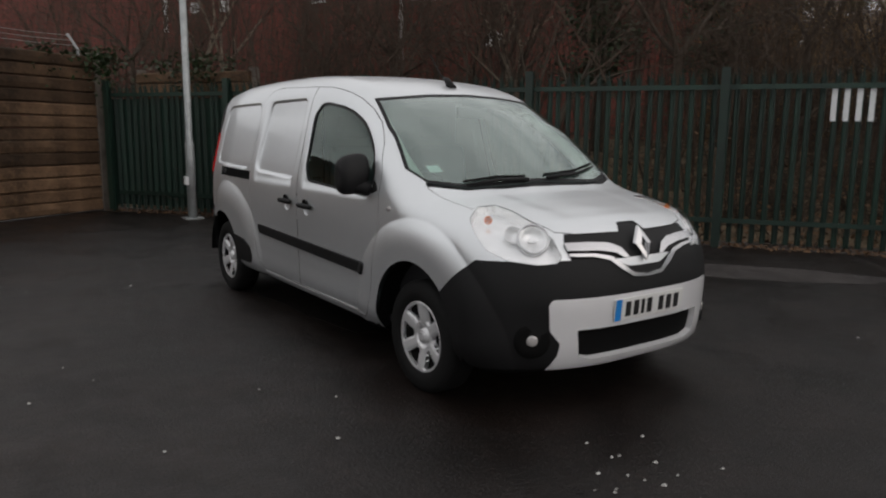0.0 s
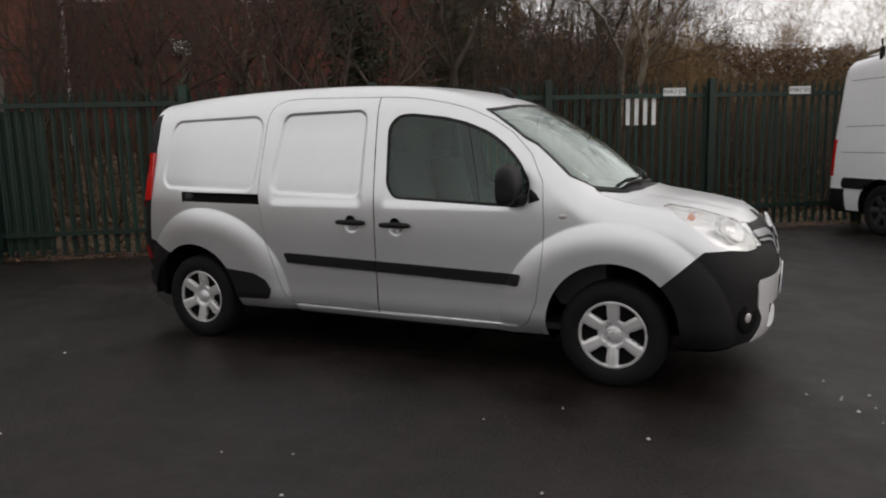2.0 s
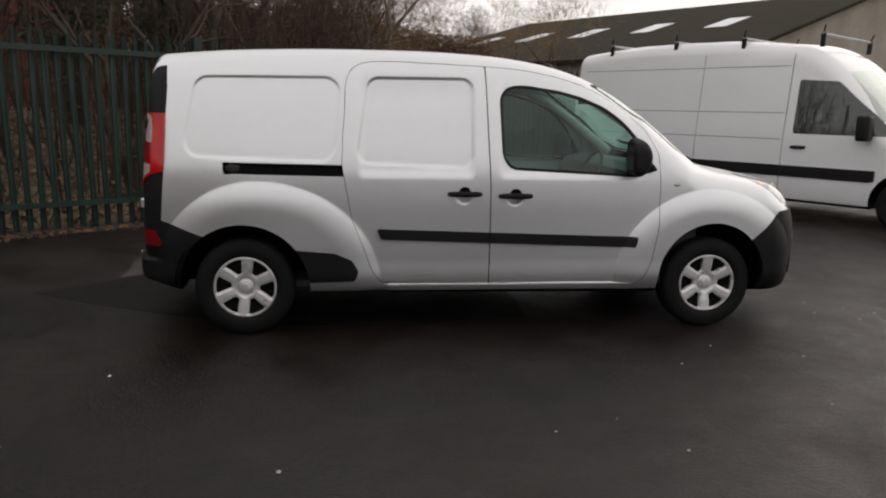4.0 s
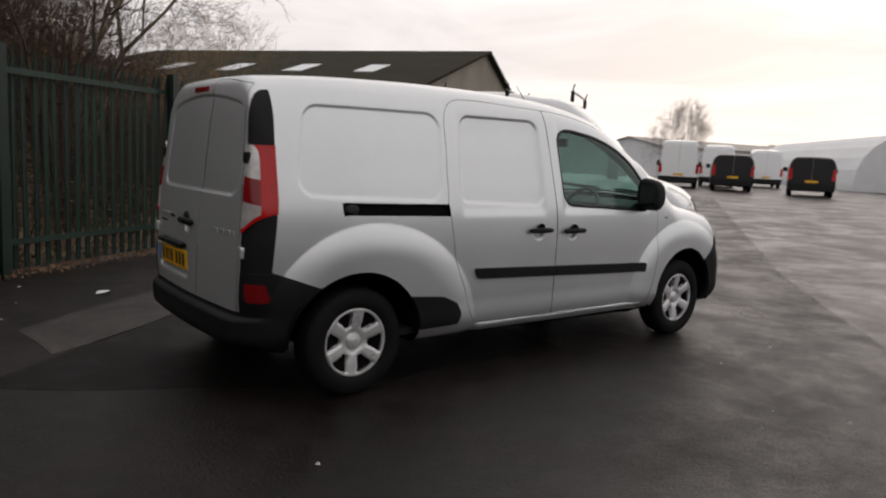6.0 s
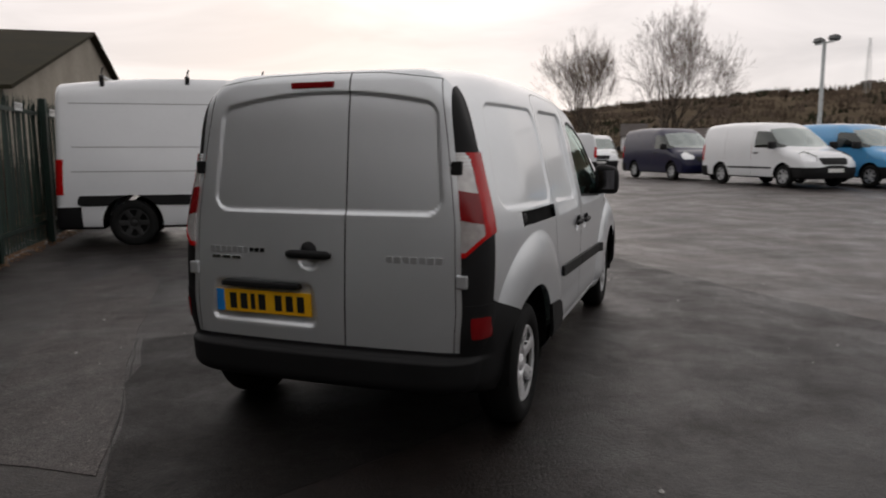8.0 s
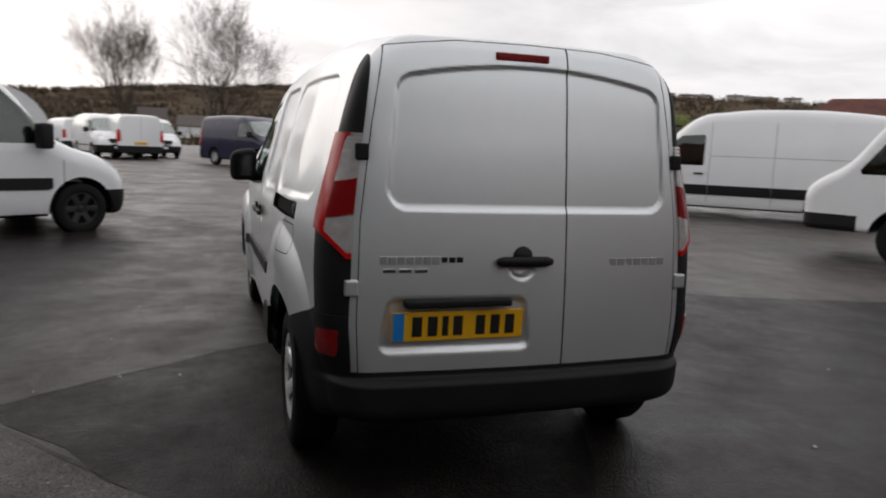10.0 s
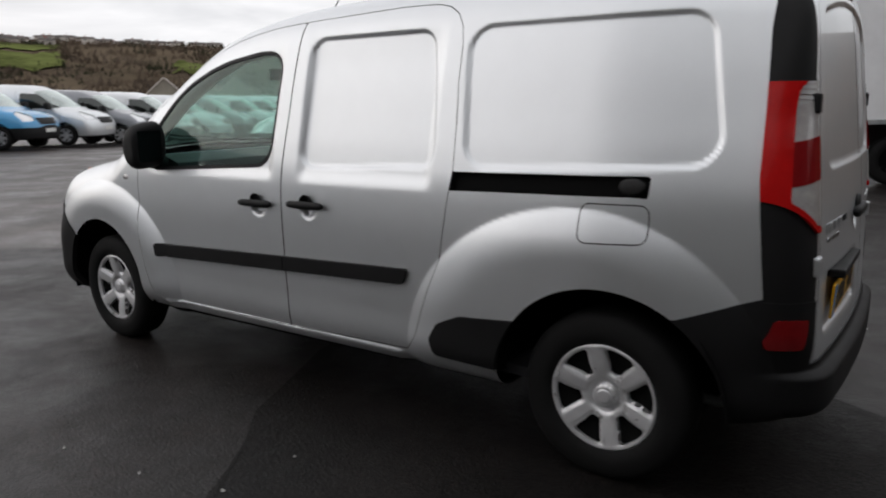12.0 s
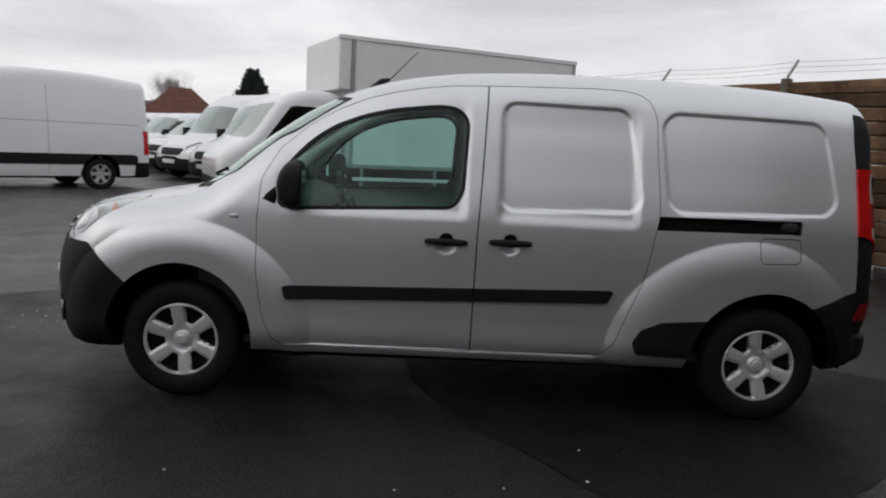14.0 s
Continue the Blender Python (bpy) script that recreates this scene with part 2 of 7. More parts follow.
M = dict(
    silver=paint("silver_paint", (0.745, 0.768, 0.785), 0.78, 0.42, 0.15, 0.6),
    insert=paint("pale_silver_paint", (0.84, 0.84, 0.85), 0.25, 0.35),
    white=paint("white_paint", (0.80, 0.815, 0.83), 0.0, 0.35),
    navy=paint("navy_paint", (0.006, 0.007, 0.036), 0.0, 0.3, 0.0, 0.35, 0.25),
    black_paint=paint("black_paint", (0.010, 0.009, 0.010), 0.0, 0.4, 0.0, 0.15, 0.2),
    sky_blue=paint("sky_blue_paint", (0.05, 0.30, 0.58), 0.1, 0.35),
    grey_paint=paint("grey_paint", (0.22, 0.23, 0.25), 0.5, 0.35),
    red_paint=paint("red_paint", (0.25, 0.015, 0.015), 0.0, 0.3),
    plastic=mat("black_textured_plastic", (0.009, 0.009, 0.0095), 0.58, vary=0.15, scale=6, bump=0.0006, bump_scale=420, spec=0.25),
    gap=mat("dark_gap", (0.005, 0.005, 0.005), 0.8, spec=0.1),
    rubber=mat("tyre_rubber", (0.009, 0.009, 0.009), 0.75, spec=0.2, vary=0.2, scale=12, bump=0.001, bump_scale=150),
    alloy=mat("silver_wheel_cover", (0.76, 0.76, 0.77), 0.30, 0.45, vary=0.06, scale=14),
    # mirror darkened in its colour for the dark van side it would reflect
    mirror=mat("mirror_glass", (0.14, 0.14, 0.15), 0.06, 1.0, vary=0.03),
    chrome=mat("chrome", (0.58, 0.58, 0.59), 0.22, 1.0, vary=0.03),
    trim=mat("dark_interior_plastic", (0.03, 0.03, 0.033), 0.6, vary=0.2, bump=0.0006, bump_scale=300),
    trim_grey=mat("grey_interior_plastic", (0.12, 0.125, 0.125), 0.7, vary=0.1),
    pillar_cloth=mat("pale_pillar_trim", (0.46, 0.45, 0.41), 0.9, vary=0.1),
    cloth=mat("dark_seat_cloth", (0.035, 0.035, 0.04), 0.95, vary=0.25, scale=30, bump=0.001, bump_scale=500),
    glass=glass("green_tinted_glass", (0.72, 0.97, 0.91), 0.0, sheen=(0.88, 1.0, 0.95)),
    screen=glass("fogged_windscreen_glass", (0.62, 0.85, 0.78), 0.10, sheen=(0.92, 1.0, 0.97), fog=0.21, edge=0.9, power=3.0),
    lens=glass("clear_lens", (0.97, 0.97, 0.98), 0.10),
    red=mat("red_lens", (0.50, 0.008, 0.008), 0.15, vary=0.1, scale=20, coat=0.3, spec=0.3),
    darkred=mat("dark_red_lens", (0.22, 0.006, 0.008), 0.15, vary=0.1, scale=20, coat=0.3, spec=0.3),
    clearlamp=mat("clear_ribbed_lens", (0.52, 0.50, 0.49), 0.12, 0.2, vary=0.15, scale=25, coat=1.0),
    reflector=mat("lamp_reflector", (0.96, 0.96, 0.97), 0.22, 0.55, vary=0.05, scale=15),
    amber=mat("amber_lens", (0.75, 0.20, 0.03), 0.2, vary=0.1, coat=1.0),
    plate_y=mat("yellow_plate", (0.80, 0.42, 0.012), 0.35, vary=0.04),
    plate_w=mat("white_plate", (0.74, 0.74, 0.72), 0.35, vary=0.04),
    plate_b=mat("blue_band", (0.015, 0.22, 0.62), 0.35, vary=0.05),
    ink=mat("black_print", (0.01, 0.01, 0.01), 0.5),
    green=mat("green_fence_paint", (0.009, 0.029, 0.019), 0.5, vary=0.3, scale=5, dark=(0.006, 0.016, 0.012), random_tone=0.25),
    galv=mat("galvanised_steel", (0.40, 0.42, 0.42), 0.5, 0.45, vary=0.2, scale=9),
    pale_steel=mat("pale_galvanised_wire", (0.34, 0.35, 0.35), 0.6, 0.1, vary=0.15),
    sleeper=mat("weathered_timber", (0.110, 0.066, 0.038), 0.85, vary=0.5, scale=3.0, bump=0.012, bump_scale=16, random_tone=0.55, spec=0.25),
    timber_end=mat("grey_weathered_post", (0.15, 0.13, 0.11), 0.8, vary=0.3, scale=5, bump=0.004, bump_scale=30),
    ivy=mat("ivy_leaves", (0.022, 0.045, 0.012), 0.55, vary=0.5, scale=6),
    litter=mat("leaf_litter", (0.19, 0.145, 0.098), 0.95, spec=0.1, vary=0.5, scale=3, bump=0.03, bump_scale=14),
    leaf=mat("dead_leaves", (0.17, 0.095, 0.048), 0.85, vary=0.5, scale=2),
    twig_gold=mat("golden_thicket_twigs", (0.27, 0.175, 0.08), 0.9, vary=0.4, scale=1.5),
    beech=mat("brown_beech_leaves", (0.135, 0.082, 0.042), 0.8, vary=0.45, scale=1.2, spec=0.2),
    bark=mat("bark", (0.075, 0.058, 0.042), 0.9, vary=0.35, scale=5, bump=0.01, bump_scale=25),
    bark_pale=mat("pale_bark", (0.24, 0.20, 0.15), 0.9, vary=0.4, scale=5, bump=0.01, bump_scale=25),
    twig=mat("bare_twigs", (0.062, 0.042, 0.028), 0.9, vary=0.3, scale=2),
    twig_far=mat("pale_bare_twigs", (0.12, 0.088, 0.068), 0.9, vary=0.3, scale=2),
    brick=mat("red_brick", (0.20, 0.050, 0.034), 0.85, vary=0.35, scale=2.2, bump=0.004, bump_scale=30, random_tone=0.2),
    mortar=mat("mortar", (0.16, 0.075, 0.055), 0.9, vary=0.2),
    tile=mat("red_roof_tile", (0.12, 0.042, 0.030), 0.8, vary=0.3, scale=2, bump=0.01, bump_scale=14),
    mossy=mat("mossy_sheet_roof", (0.028, 0.024, 0.015), 0.9, spec=0.1, vary=0.4, scale=0.6, dark=(0.018, 0.018, 0.011)),
    render_wall=mat("grey_rendered_wall", (0.30, 0.27, 0.22), 0.85, vary=0.2, scale=0.6),
    skylight=mat("skylight_sheet", (0.72, 0.74, 0.76), 0.4, vary=0.1),
    sign=mat("white_sign_board", (0.72, 0.73, 0.73), 0.5, vary=0.06),
    hill=mat("hillside", (0.105, 0.082, 0.058), 0.95, spec=0.0, vary=0.5, scale=0.02, dark=(0.060, 0.048, 0.034), detail=8),
    field=mat("green_field", (0.125, 0.145, 0.05), 0.95, spec=0.0, vary=0.5, scale=0.05),
    wood_far=mat("far_woodland", (0.098, 0.074, 0.055), 0.95, spec=0.0, vary=0.5, scale=0.03),
    wood_dark=mat("dark_hedges", (0.034, 0.036, 0.022), 0.95, spec=0.0, vary=0.5, scale=0.05),
    wood_pale=mat("pale_winter_scrub", (0.135, 0.105, 0.082), 0.95, spec=0.0, vary=0.4, scale=0.05),
    house_w=mat("pale_house_wall", (0.46, 0.42, 0.38), 0.85, vary=0.1, random_tone=0.6),
    house_r=mat("slate_roof", (0.10, 0.085, 0.078), 0.8, vary=0.2, random_tone=0.3),
    shed_sheet=mat("pale_sheet_roof", (0.42, 0.39, 0.37), 0.7, vary=0.15, scale=0.4),
    tent=mat("white_sheeting", (0.70, 0.71, 0.73), 0.6, vary=0.06, scale=0.6),
    conifer=mat("dark_conifer", (0.014, 0.024, 0.014), 0.9, vary=0.4, scale=3),
    tarmac=asphalt("old_tarmac", (0.060, 0.051, 0.0475), 0.28, 0.5, 0.8, spec=0.58),
    tarmac_new=asphalt("dark_tarmac", (0.0080, 0.0054, 0.0045), 0.29, 0.6, 0.9, spec=0.37),
    patch=asphalt("rough_dark_patch", (0.0058, 0.0046, 0.0040), 0.40, 0.4, 1.0, spec=0.20),
    strip=asphalt("pale_tarmac_strip", (0.048, 0.042, 0.040), 0.42, 0.35, 0.8, spec=0.28),
    seam=mat("tar_seam", (0.006, 0.0055, 0.005), 0.6, vary=0.2, spec=0.3),
    concrete=mat("pale_grit", (0.45, 0.44, 0.42), 0.8, vary=0.2),
    box_white=mat("white_box_panel", (0.82, 0.83, 0.84), 0.45, vary=0.06, scale=0.8),
    chassis=mat("dark_chassis", (0.02, 0.02, 0.02), 0.7, vary=0.3),
    steelrim=mat("steel_rim", (0.48, 0.49, 0.50), 0.4, 0.6, vary=0.1),
)

# ---------------------------------------------------------------- mesh helpers


def empty(name, m=None, **tags):
    ob = new(name)
    if m is not None:
        ob.matrix_world = m
    return tagged(ob, **tags)


def part(name, verts, faces, material, parent=None, label="", smooth=False, normals=None, kind=""):
    """One mesh object; under a thing when a parent is given."""
    me = bpy.data.meshes.new(name)
    me.from_pydata([tuple(v) for v in verts], [], [tuple(f) for f in faces])
    me.materials.append(material)
    if smooth or normals is not None:
        me.polygons.foreach_set("use_smooth", [True] * len(me.polygons))
    if normals is not None:
        me.normals_split_custom_set_from_vertices([tuple(n) for n in normals])
    ob = new(name, me)
    if parent is not None:
        ob.parent = parent
    return tagged(ob, label=label, kind=kind)


def again(ob, m, parent=None):
    """Another object on the same mesh, at the pose m."""
    o = bpy.data.objects.new(ob.name.split(".")[0], ob.data)
    scene.collection.objects.link(o)
    o.parent = parent if parent is not None else ob.parent
    o.matrix_basis = m
    return o


def box_data(x0, x1, y0, y1, z0, z1, bevel=0.0):
    if not bevel:
        v = [(x, y, z) for z in (z0, z1) for y in (y0, y1) for x in (x0, x1)]
        f = [(0, 2, 3, 1), (4, 5, 7, 6), (0, 1, 5, 4), (2, 6, 7, 3), (0, 4, 6, 2), (1, 3, 7, 5)]
        return v, f
    bm = bmesh.new()
    bmesh.ops.create_cube(bm, size=1)
    bmesh.ops.scale(bm, verts=bm.verts, vec=(x1 - x0, y1 - y0, z1 - z0))
    bmesh.ops.translate(bm, verts=bm.verts, vec=((x0 + x1) / 2, (y0 + y1) / 2, (z0 + z1) / 2))
    bmesh.ops.bevel(bm, geom=list(bm.edges), offset=bevel, segments=2, affect="EDGES", profile=0.6)
    bm.verts.index_update()
    v, f = [tuple(w.co) for w in bm.verts], [tuple(w.index for w in p.verts) for p in bm.faces]
    bm.free()
    return v, f


def joined(pieces):
    v, f = [], []
    for a, b in pieces:
        n = len(v)
        v += list(a)
        f += [tuple(i + n for i in q) for q in b]
    return v, f


def moved(data, m):
    return [tuple(m @ Vector(p)) for p in data[0]], data[1]


def tube(points, radii, sides=6, cap=True):
    """A tapered tube along a line of points."""
    v, f = [], []
    pts = [Vector(p) for p in points]
    for i, p in enumerate(pts):
        d = (pts[min(i + 1, len(pts) - 1)] - pts[max(i - 1, 0)]).normalized()
        a = d.orthogonal().normalized() if i == 0 else (a - d * a.dot(d)).normalized()
        b = d.cross(a)
        r = radii[i] if hasattr(radii, "__len__") else radii
        for k in range(sides):
            t = 2 * math.pi * k / sides
            v.append(tuple(p + r * (math.cos(t) * a + math.sin(t) * b)))
        if i:
            o = (i - 1) * sides
            f += [(o + k, o + (k + 1) % sides, o + sides + (k + 1) % sides, o + sides + k) for k in range(sides)]
    if cap:
        f.append(tuple(reversed(range(sides))))
        f.append(tuple(range(len(v) - sides, len(v))))
    return v, f


def lathe(profile, segments=40, axis="y"):
    """A turned shape: profile of (radius, offset along the axis)."""
    v, f = [], []
    n = len(profile)
    for k in range(segments):
        t = 2 * math.pi * k / segments
        for r, o in profile:
            v.append((r * math.cos(t), o, r * math.sin(t)) if axis == "y" else (r * math.cos(t), r * math.sin(t), o))
    for k in range(segments):
        q = (k + 1) % segments
        for i in range(n - 1):
            f.append((k * n + i, k * n + i + 1, q * n + i + 1, q * n + i))
    return v, f


# ---------------------------------------------------------------- vehicle bodies


def interp(x, table):
    xs, ys = (np.array(c, float) for c in zip(*table))
    m = np.gradient(ys, xs)
    x = np.clip(x, xs[0], xs[-1])
    i = np.clip(np.searchsorted(xs, x) - 1, 0, len(xs) - 2)
    h = xs[i + 1] - xs[i]
    t = (x - xs[i]) / h
    return (ys[i] * (1 + 2 * t) * (1 - t) ** 2 + h * m[i] * t * (1 - t) ** 2
            + ys[i + 1] * t * t * (3 - 2 * t) + h * m[i + 1] * t * t * (t - 1))


def lin(x, table):
    xs, ys = zip(*table)
    return np.interp(x, xs, ys)


def smax(a, b, k):
    h = np.maximum(k - np.abs(a - b), 0) / k
    return np.maximum(a, b) + h * h * k / 4


def step(a, b, x):
    t = np.clip((x - a) / (b - a), 0, 1)
    return t * t * (3 - 2 * t)


def poly(a, b, points, r=0.0):
    """Signed distance of (a, b) to an outline with corners rounded by r (negative inside)."""
    pts = np.array(points, float)
    d = np.full(np.shape(a), 1e9)
    s = np.ones(np.shape(a))
    for i in range(len(pts)):
        p, q = pts[i], pts[i - 1]
        ex, ey = q - p
        wx, wy = a - p[0], b - p[1]
        t = np.clip((wx * ex + wy * ey) / (ex * ex + ey * ey), 0, 1)
        d = np.minimum(d, (wx - ex * t) ** 2 + (wy - ey * t) ** 2)
        c1, c2, c3 = b >= p[1], b < q[1], ex * wy > ey * wx
        flip = (c1 & c2 & c3) | (~c1 & ~c2 & ~c3)
        s = np.where(flip, -s, s)
    return s * np.sqrt(d) - r


class Skin:
    """The outer surface where shape(x, y, z) is nought, as a net of small faces that can be cut along outlines."""

    def __init__(self, shape, lo, hi, core_lo, core_hi, cell, crown=None):
        self.shape = shape
        n = [max(2, int(round((h - l) / cell))) for l, h in zip(lo, hi)]
        axes = [np.linspace(l, h, k + 1) for l, h, k in zip(lo, hi, n)]
        index, verts, self.faces = {}, [], []

        def at(i, j, k):
            key = (i, j, k)
            if key not in index:
                index[key] = len(verts)
                verts.append((axes[0][i], axes[1][j], axes[2][k]))
            return index[key]

        for i in range(n[0]):
            for j in range(n[1]):
                self.faces.append([at(i, j, n[2]), at(i + 1, j, n[2]), at(i + 1, j + 1, n[2]), at(i, j + 1, n[2])])
                self.faces.append([at(i, j, 0), at(i, j + 1, 0), at(i + 1, j + 1, 0), at(i + 1, j, 0)])
            for k in range(n[2]):
                self.faces.append([at(i, 0, k), at(i + 1, 0, k), at(i + 1, 0, k + 1), at(i, 0, k + 1)])
                self.faces.append([at(i, n[1], k), at(i, n[1], k + 1), at(i + 1, n[1], k + 1), at(i + 1, n[1], k)])
        for j in range(n[1]):
            for k in range(n[2]):
                self.faces.append([at(0, j, k), at(0, j, k + 1), at(0, j + 1, k + 1), at(0, j + 1, k)])
                self.faces.append([at(n[0], j, k), at(n[0], j + 1, k), at(n[0], j + 1, k + 1), at(n[0], j, k + 1)])
        p = np.array(verts)
        o = np.clip(p, core_lo, core_hi)
        if crown:
            o[:, 2] = np.clip(p[:, 2], core_lo[2], crown(o[:, 0]))
        a, b = np.zeros(len(p)), np.ones(len(p))
        for _ in range(22):
            m = (a + b) / 2
            q = p + (o - p) * m[:, None]
            outside = shape(*q.T) > 0
            a, b = np.where(outside, m, a), np.where(outside, b, m)
        self.v = p + (o - p) * b[:, None]

    def normal(self, p):
        e = 0.006
        g = np.stack([self.shape(*(p + d).T) - self.shape(*(p - d).T) for d in np.eye(3) * e], 1)
        return g / np.maximum(np.linalg.norm(g, axis=1), 1e-9)[:, None]

    def cut(self, faces, value, where=None):
        """Parts faces along value = 0: those inside (below nought) and the rest."""
        if not faces:
            return [], []
        val = value(*self.v.T)
        inside, rest, extra, cache = [], [], [], {}
        if where is not None:
            mid = (self.v[[f[0] for f in faces]] + self.v[[f[2] for f in faces]]) / 2
            ok = where(*mid.T)
        else:
            ok = np.ones(len(faces), bool)
        base = len(self.v)

        def crossing(i, j):
            key = (min(i, j), max(i, j))
            if key not in cache:
                t = val[i] / (val[i] - val[j])
                cache[key] = base + len(extra)
                extra.append(self.v[i] + (self.v[j] - self.v[i]) * t)
            return cache[key]

        for f, good in zip(faces, ok):
            if not good:
                rest.append(f)
                continue
            s = [val[i] < 0 for i in f]
            if all(s):
                inside.append(f)
            elif not any(s):
                rest.append(f)
            else:
                a, b = [], []
                for k in range(len(f)):
                    i, j = f[k], f[(k + 1) % len(f)]
                    (a if s[k] else b).append(i)
                    if s[k] != s[(k + 1) % len(f)]:
                        c = crossing(i, j)
                        a.append(c)
                        b.append(c)
                if len(a) > 2:
                    inside.append(a)
                if len(b) > 2:
                    rest.append(b)
        if extra:
            self.v = np.vstack([self.v, np.array(extra)])
        return inside, rest

    def band(self, faces, value, half, where=None):
        """Cuts a narrow band out along value = 0: the band and the rest."""
        near, rest = self.cut(faces, lambda x, y, z: value(x, y, z) - half, where)
        strip_, low = self.cut(near, lambda x, y, z: -half - value(x, y, z), where)
        return strip_, low + rest

    def piece(self, name, faces, material, parent, label="", push=0.0, thick=0.0, solid=False):
        """A mesh of some of the faces, pushed out along the normal; thick adds a turned-in rim."""
        if not faces:
            return None
        used = sorted({i for f in faces for i in f})
        new_index = {i: k for k, i in enumerate(used)}
        p = self.v[used]
        nrm = self.normal(p)
        quads = [[new_index[i] for i in f] for f in faces]
        top = p + nrm * push
        if thick:
            count = {}
            for f in quads:
                for k in range(len(f)):
                    e = (f[k], f[(k + 1) % len(f)])
                    count[e] = count.get(e, 0) + 1
            rim = [e for e in count if (e[1], e[0]) not in count]
            low, rim_v, rim_f = {}, [], []
            base = len(top)
            for i, j in rim:
                for k in (i, j):
                    if (k, 0) not in low:
                        low[(k, 0)] = base + len(rim_v)
                        rim_v.append(top[k])
                        low[(k, 1)] = base + len(rim_v)
                        rim_v.append(top[k] - nrm[k] * thick)
                rim_f.append([low[(i, 0)], low[(i, 1)], low[(j, 1)], low[(j, 0)]])
            if rim_v:
                top = np.vstack([top, np.array(rim_v)])
                side = np.zeros((len(rim_v), 3))
                for f in rim_f:
                    a, b, c = top[f[0]], top[f[1]], top[f[3]]
                    w = np.cross(b - a, c - a)
                    w = w / max(np.linalg.norm(w), 1e-9)
                    for i in f:
                        side[i - base] += w
                side /= np.maximum(np.linalg.norm(side, axis=1), 1e-9)[:, None]
                nrm = np.vstack([nrm, side])
                quads += rim_f
        return part(name, top, quads, material, parent, label, normals=nrm)

    def foot(self, p, axis, sign):
        """The point of the surface above p along an axis, looking in from outside."""
        p = np.array(p, float)
        s = np.linspace(1.2, -0.6, 400)
        q = np.repeat(p[None], 400, 0)
        q[:, axis] += 0
        q[:, axis] = p[axis] + sign * s
        inside = self.shape(*q.T) < 0
        return q[int(np.argmax(inside))]

# ---------------------------------------------------------------- wheels


def wheel_data(radius=0.312, width=0.195, rim=0.192):
    """Tyre, dark backing and six-spoke cover, turned about the y axis with the face towards +y."""
    w = width / 2
    tyre = lathe([(rim + 0.005, w - 0.018), (rim + 0.02, w - 0.004), (rim + 0.05, w), (radius - 0.035, w - 0.004), (radius - 0.012, w - 0.016), (radius - 0.002, w - 0.035),
                  (radius, 0), (radius - 0.002, -w + 0.035), (radius - 0.03, -w + 0.005), (rim + 0.02, -w), (rim - 0.02, -w + 0.02)], 48)
    back = lathe([(0.0, w - 0.065), (rim * 0.6, w - 0.06), (rim + 0.01, w - 0.03)], 40)
    return tyre, back


def cover_data(rim=0.192, off=0.0):
    """Wheel cover with six broad spokes between wedge-shaped openings."""
    rings = [0.0, 0.015, 0.03, 0.039, 0.042, 0.047, 0.051, 0.058, 0.066, 0.078, 0.09, 0.105, 0.12, 0.135, 0.15, 0.163, 0.172, 0.18, 0.187, 0.192]
    seg = 120
    v, f = [], []

    def depth(r):
        return float(np.interp(r, [0, 0.039, 0.042, 0.051, 0.058, 0.066, 0.12, 0.17, 0.183, 0.192], [-0.016, -0.018, -0.040, -0.040, -0.024, -0.018, -0.006, 0.0, 0.004, -0.012]))

    def smooth_max(*values):
        return math.log(sum(math.exp(v_ * 220) for v_ in values)) / 220

    def hole(r, t):
        a = (math.degrees(t) % 60) - 30
        half = 10.5 + 8.5 * (r - 0.075) / 0.095
        d = (abs(a) - half) / 57.3 * r
        return smooth_max(d, 0.082 - r, r - 0.172)

    index = {}
    for i, r in enumerate(rings):
        for k in range(seg):
            t = 2 * math.pi * k / seg
            h = hole(r, t)
            dip = -0.010 * max(0.0, 1 - abs(h) / 0.014) ** 1.5 if 0.06 < r < 0.178 else 0
            index[i, k] = len(v)
            v.append((r * math.cos(t), off + depth(r) + dip, r * math.sin(t)))
    vals = {key: hole(rings[key[0]], 2 * math.pi * key[1] / seg) for key in index}
    cache = {}

    def cross(a, b):
        key = (min(a, b), max(a, b))
        if key not in cache:
            t = vals[a] / (vals[a] - vals[b])
            p, q = Vector(v[index[a]]), Vector(v[index[b]])
            cache[key] = len(v)
            v.append(tuple(p + (q - p) * t))
        return cache[key]

    edges = []
    for i in range(len(rings) - 1):
        for k in range(seg):
            ring = [(i, k), (i, (k + 1) % seg), (i + 1, (k + 1) % seg), (i + 1, k)]
            keep, cutv = [], []
            for a, b in zip(ring, ring[1:] + ring[:1]):
                if vals[a] >= 0:
                    keep.append(index[a])
                if (vals[a] >= 0) != (vals[b] >= 0):
                    c = cross(a, b)
                    keep.append(c)
                    cutv.append(c)
            if len(keep) > 2:
                f.append(tuple(reversed(keep)))
            if len(cutv) == 2:
                edges.append(cutv)
    for a, b in edges:
        n = len(v)
        v += [(v[a][0], v[a][1] - 0.03, v[a][2]), (v[b][0], v[b][1] - 0.03, v[b][2])]
        f.append((a, b, n + 1, n))
    return v, f


TYRE, BACK = wheel_data()
COVER = moved(cover_data(off=0.083), Matrix.Diagonal((1.05, 1, 1.05, 1)))
BOSS = lathe([(0.0, 0.071), (0.02, 0.071), (0.026, 0.070), (0.028, 0.064)], 24)


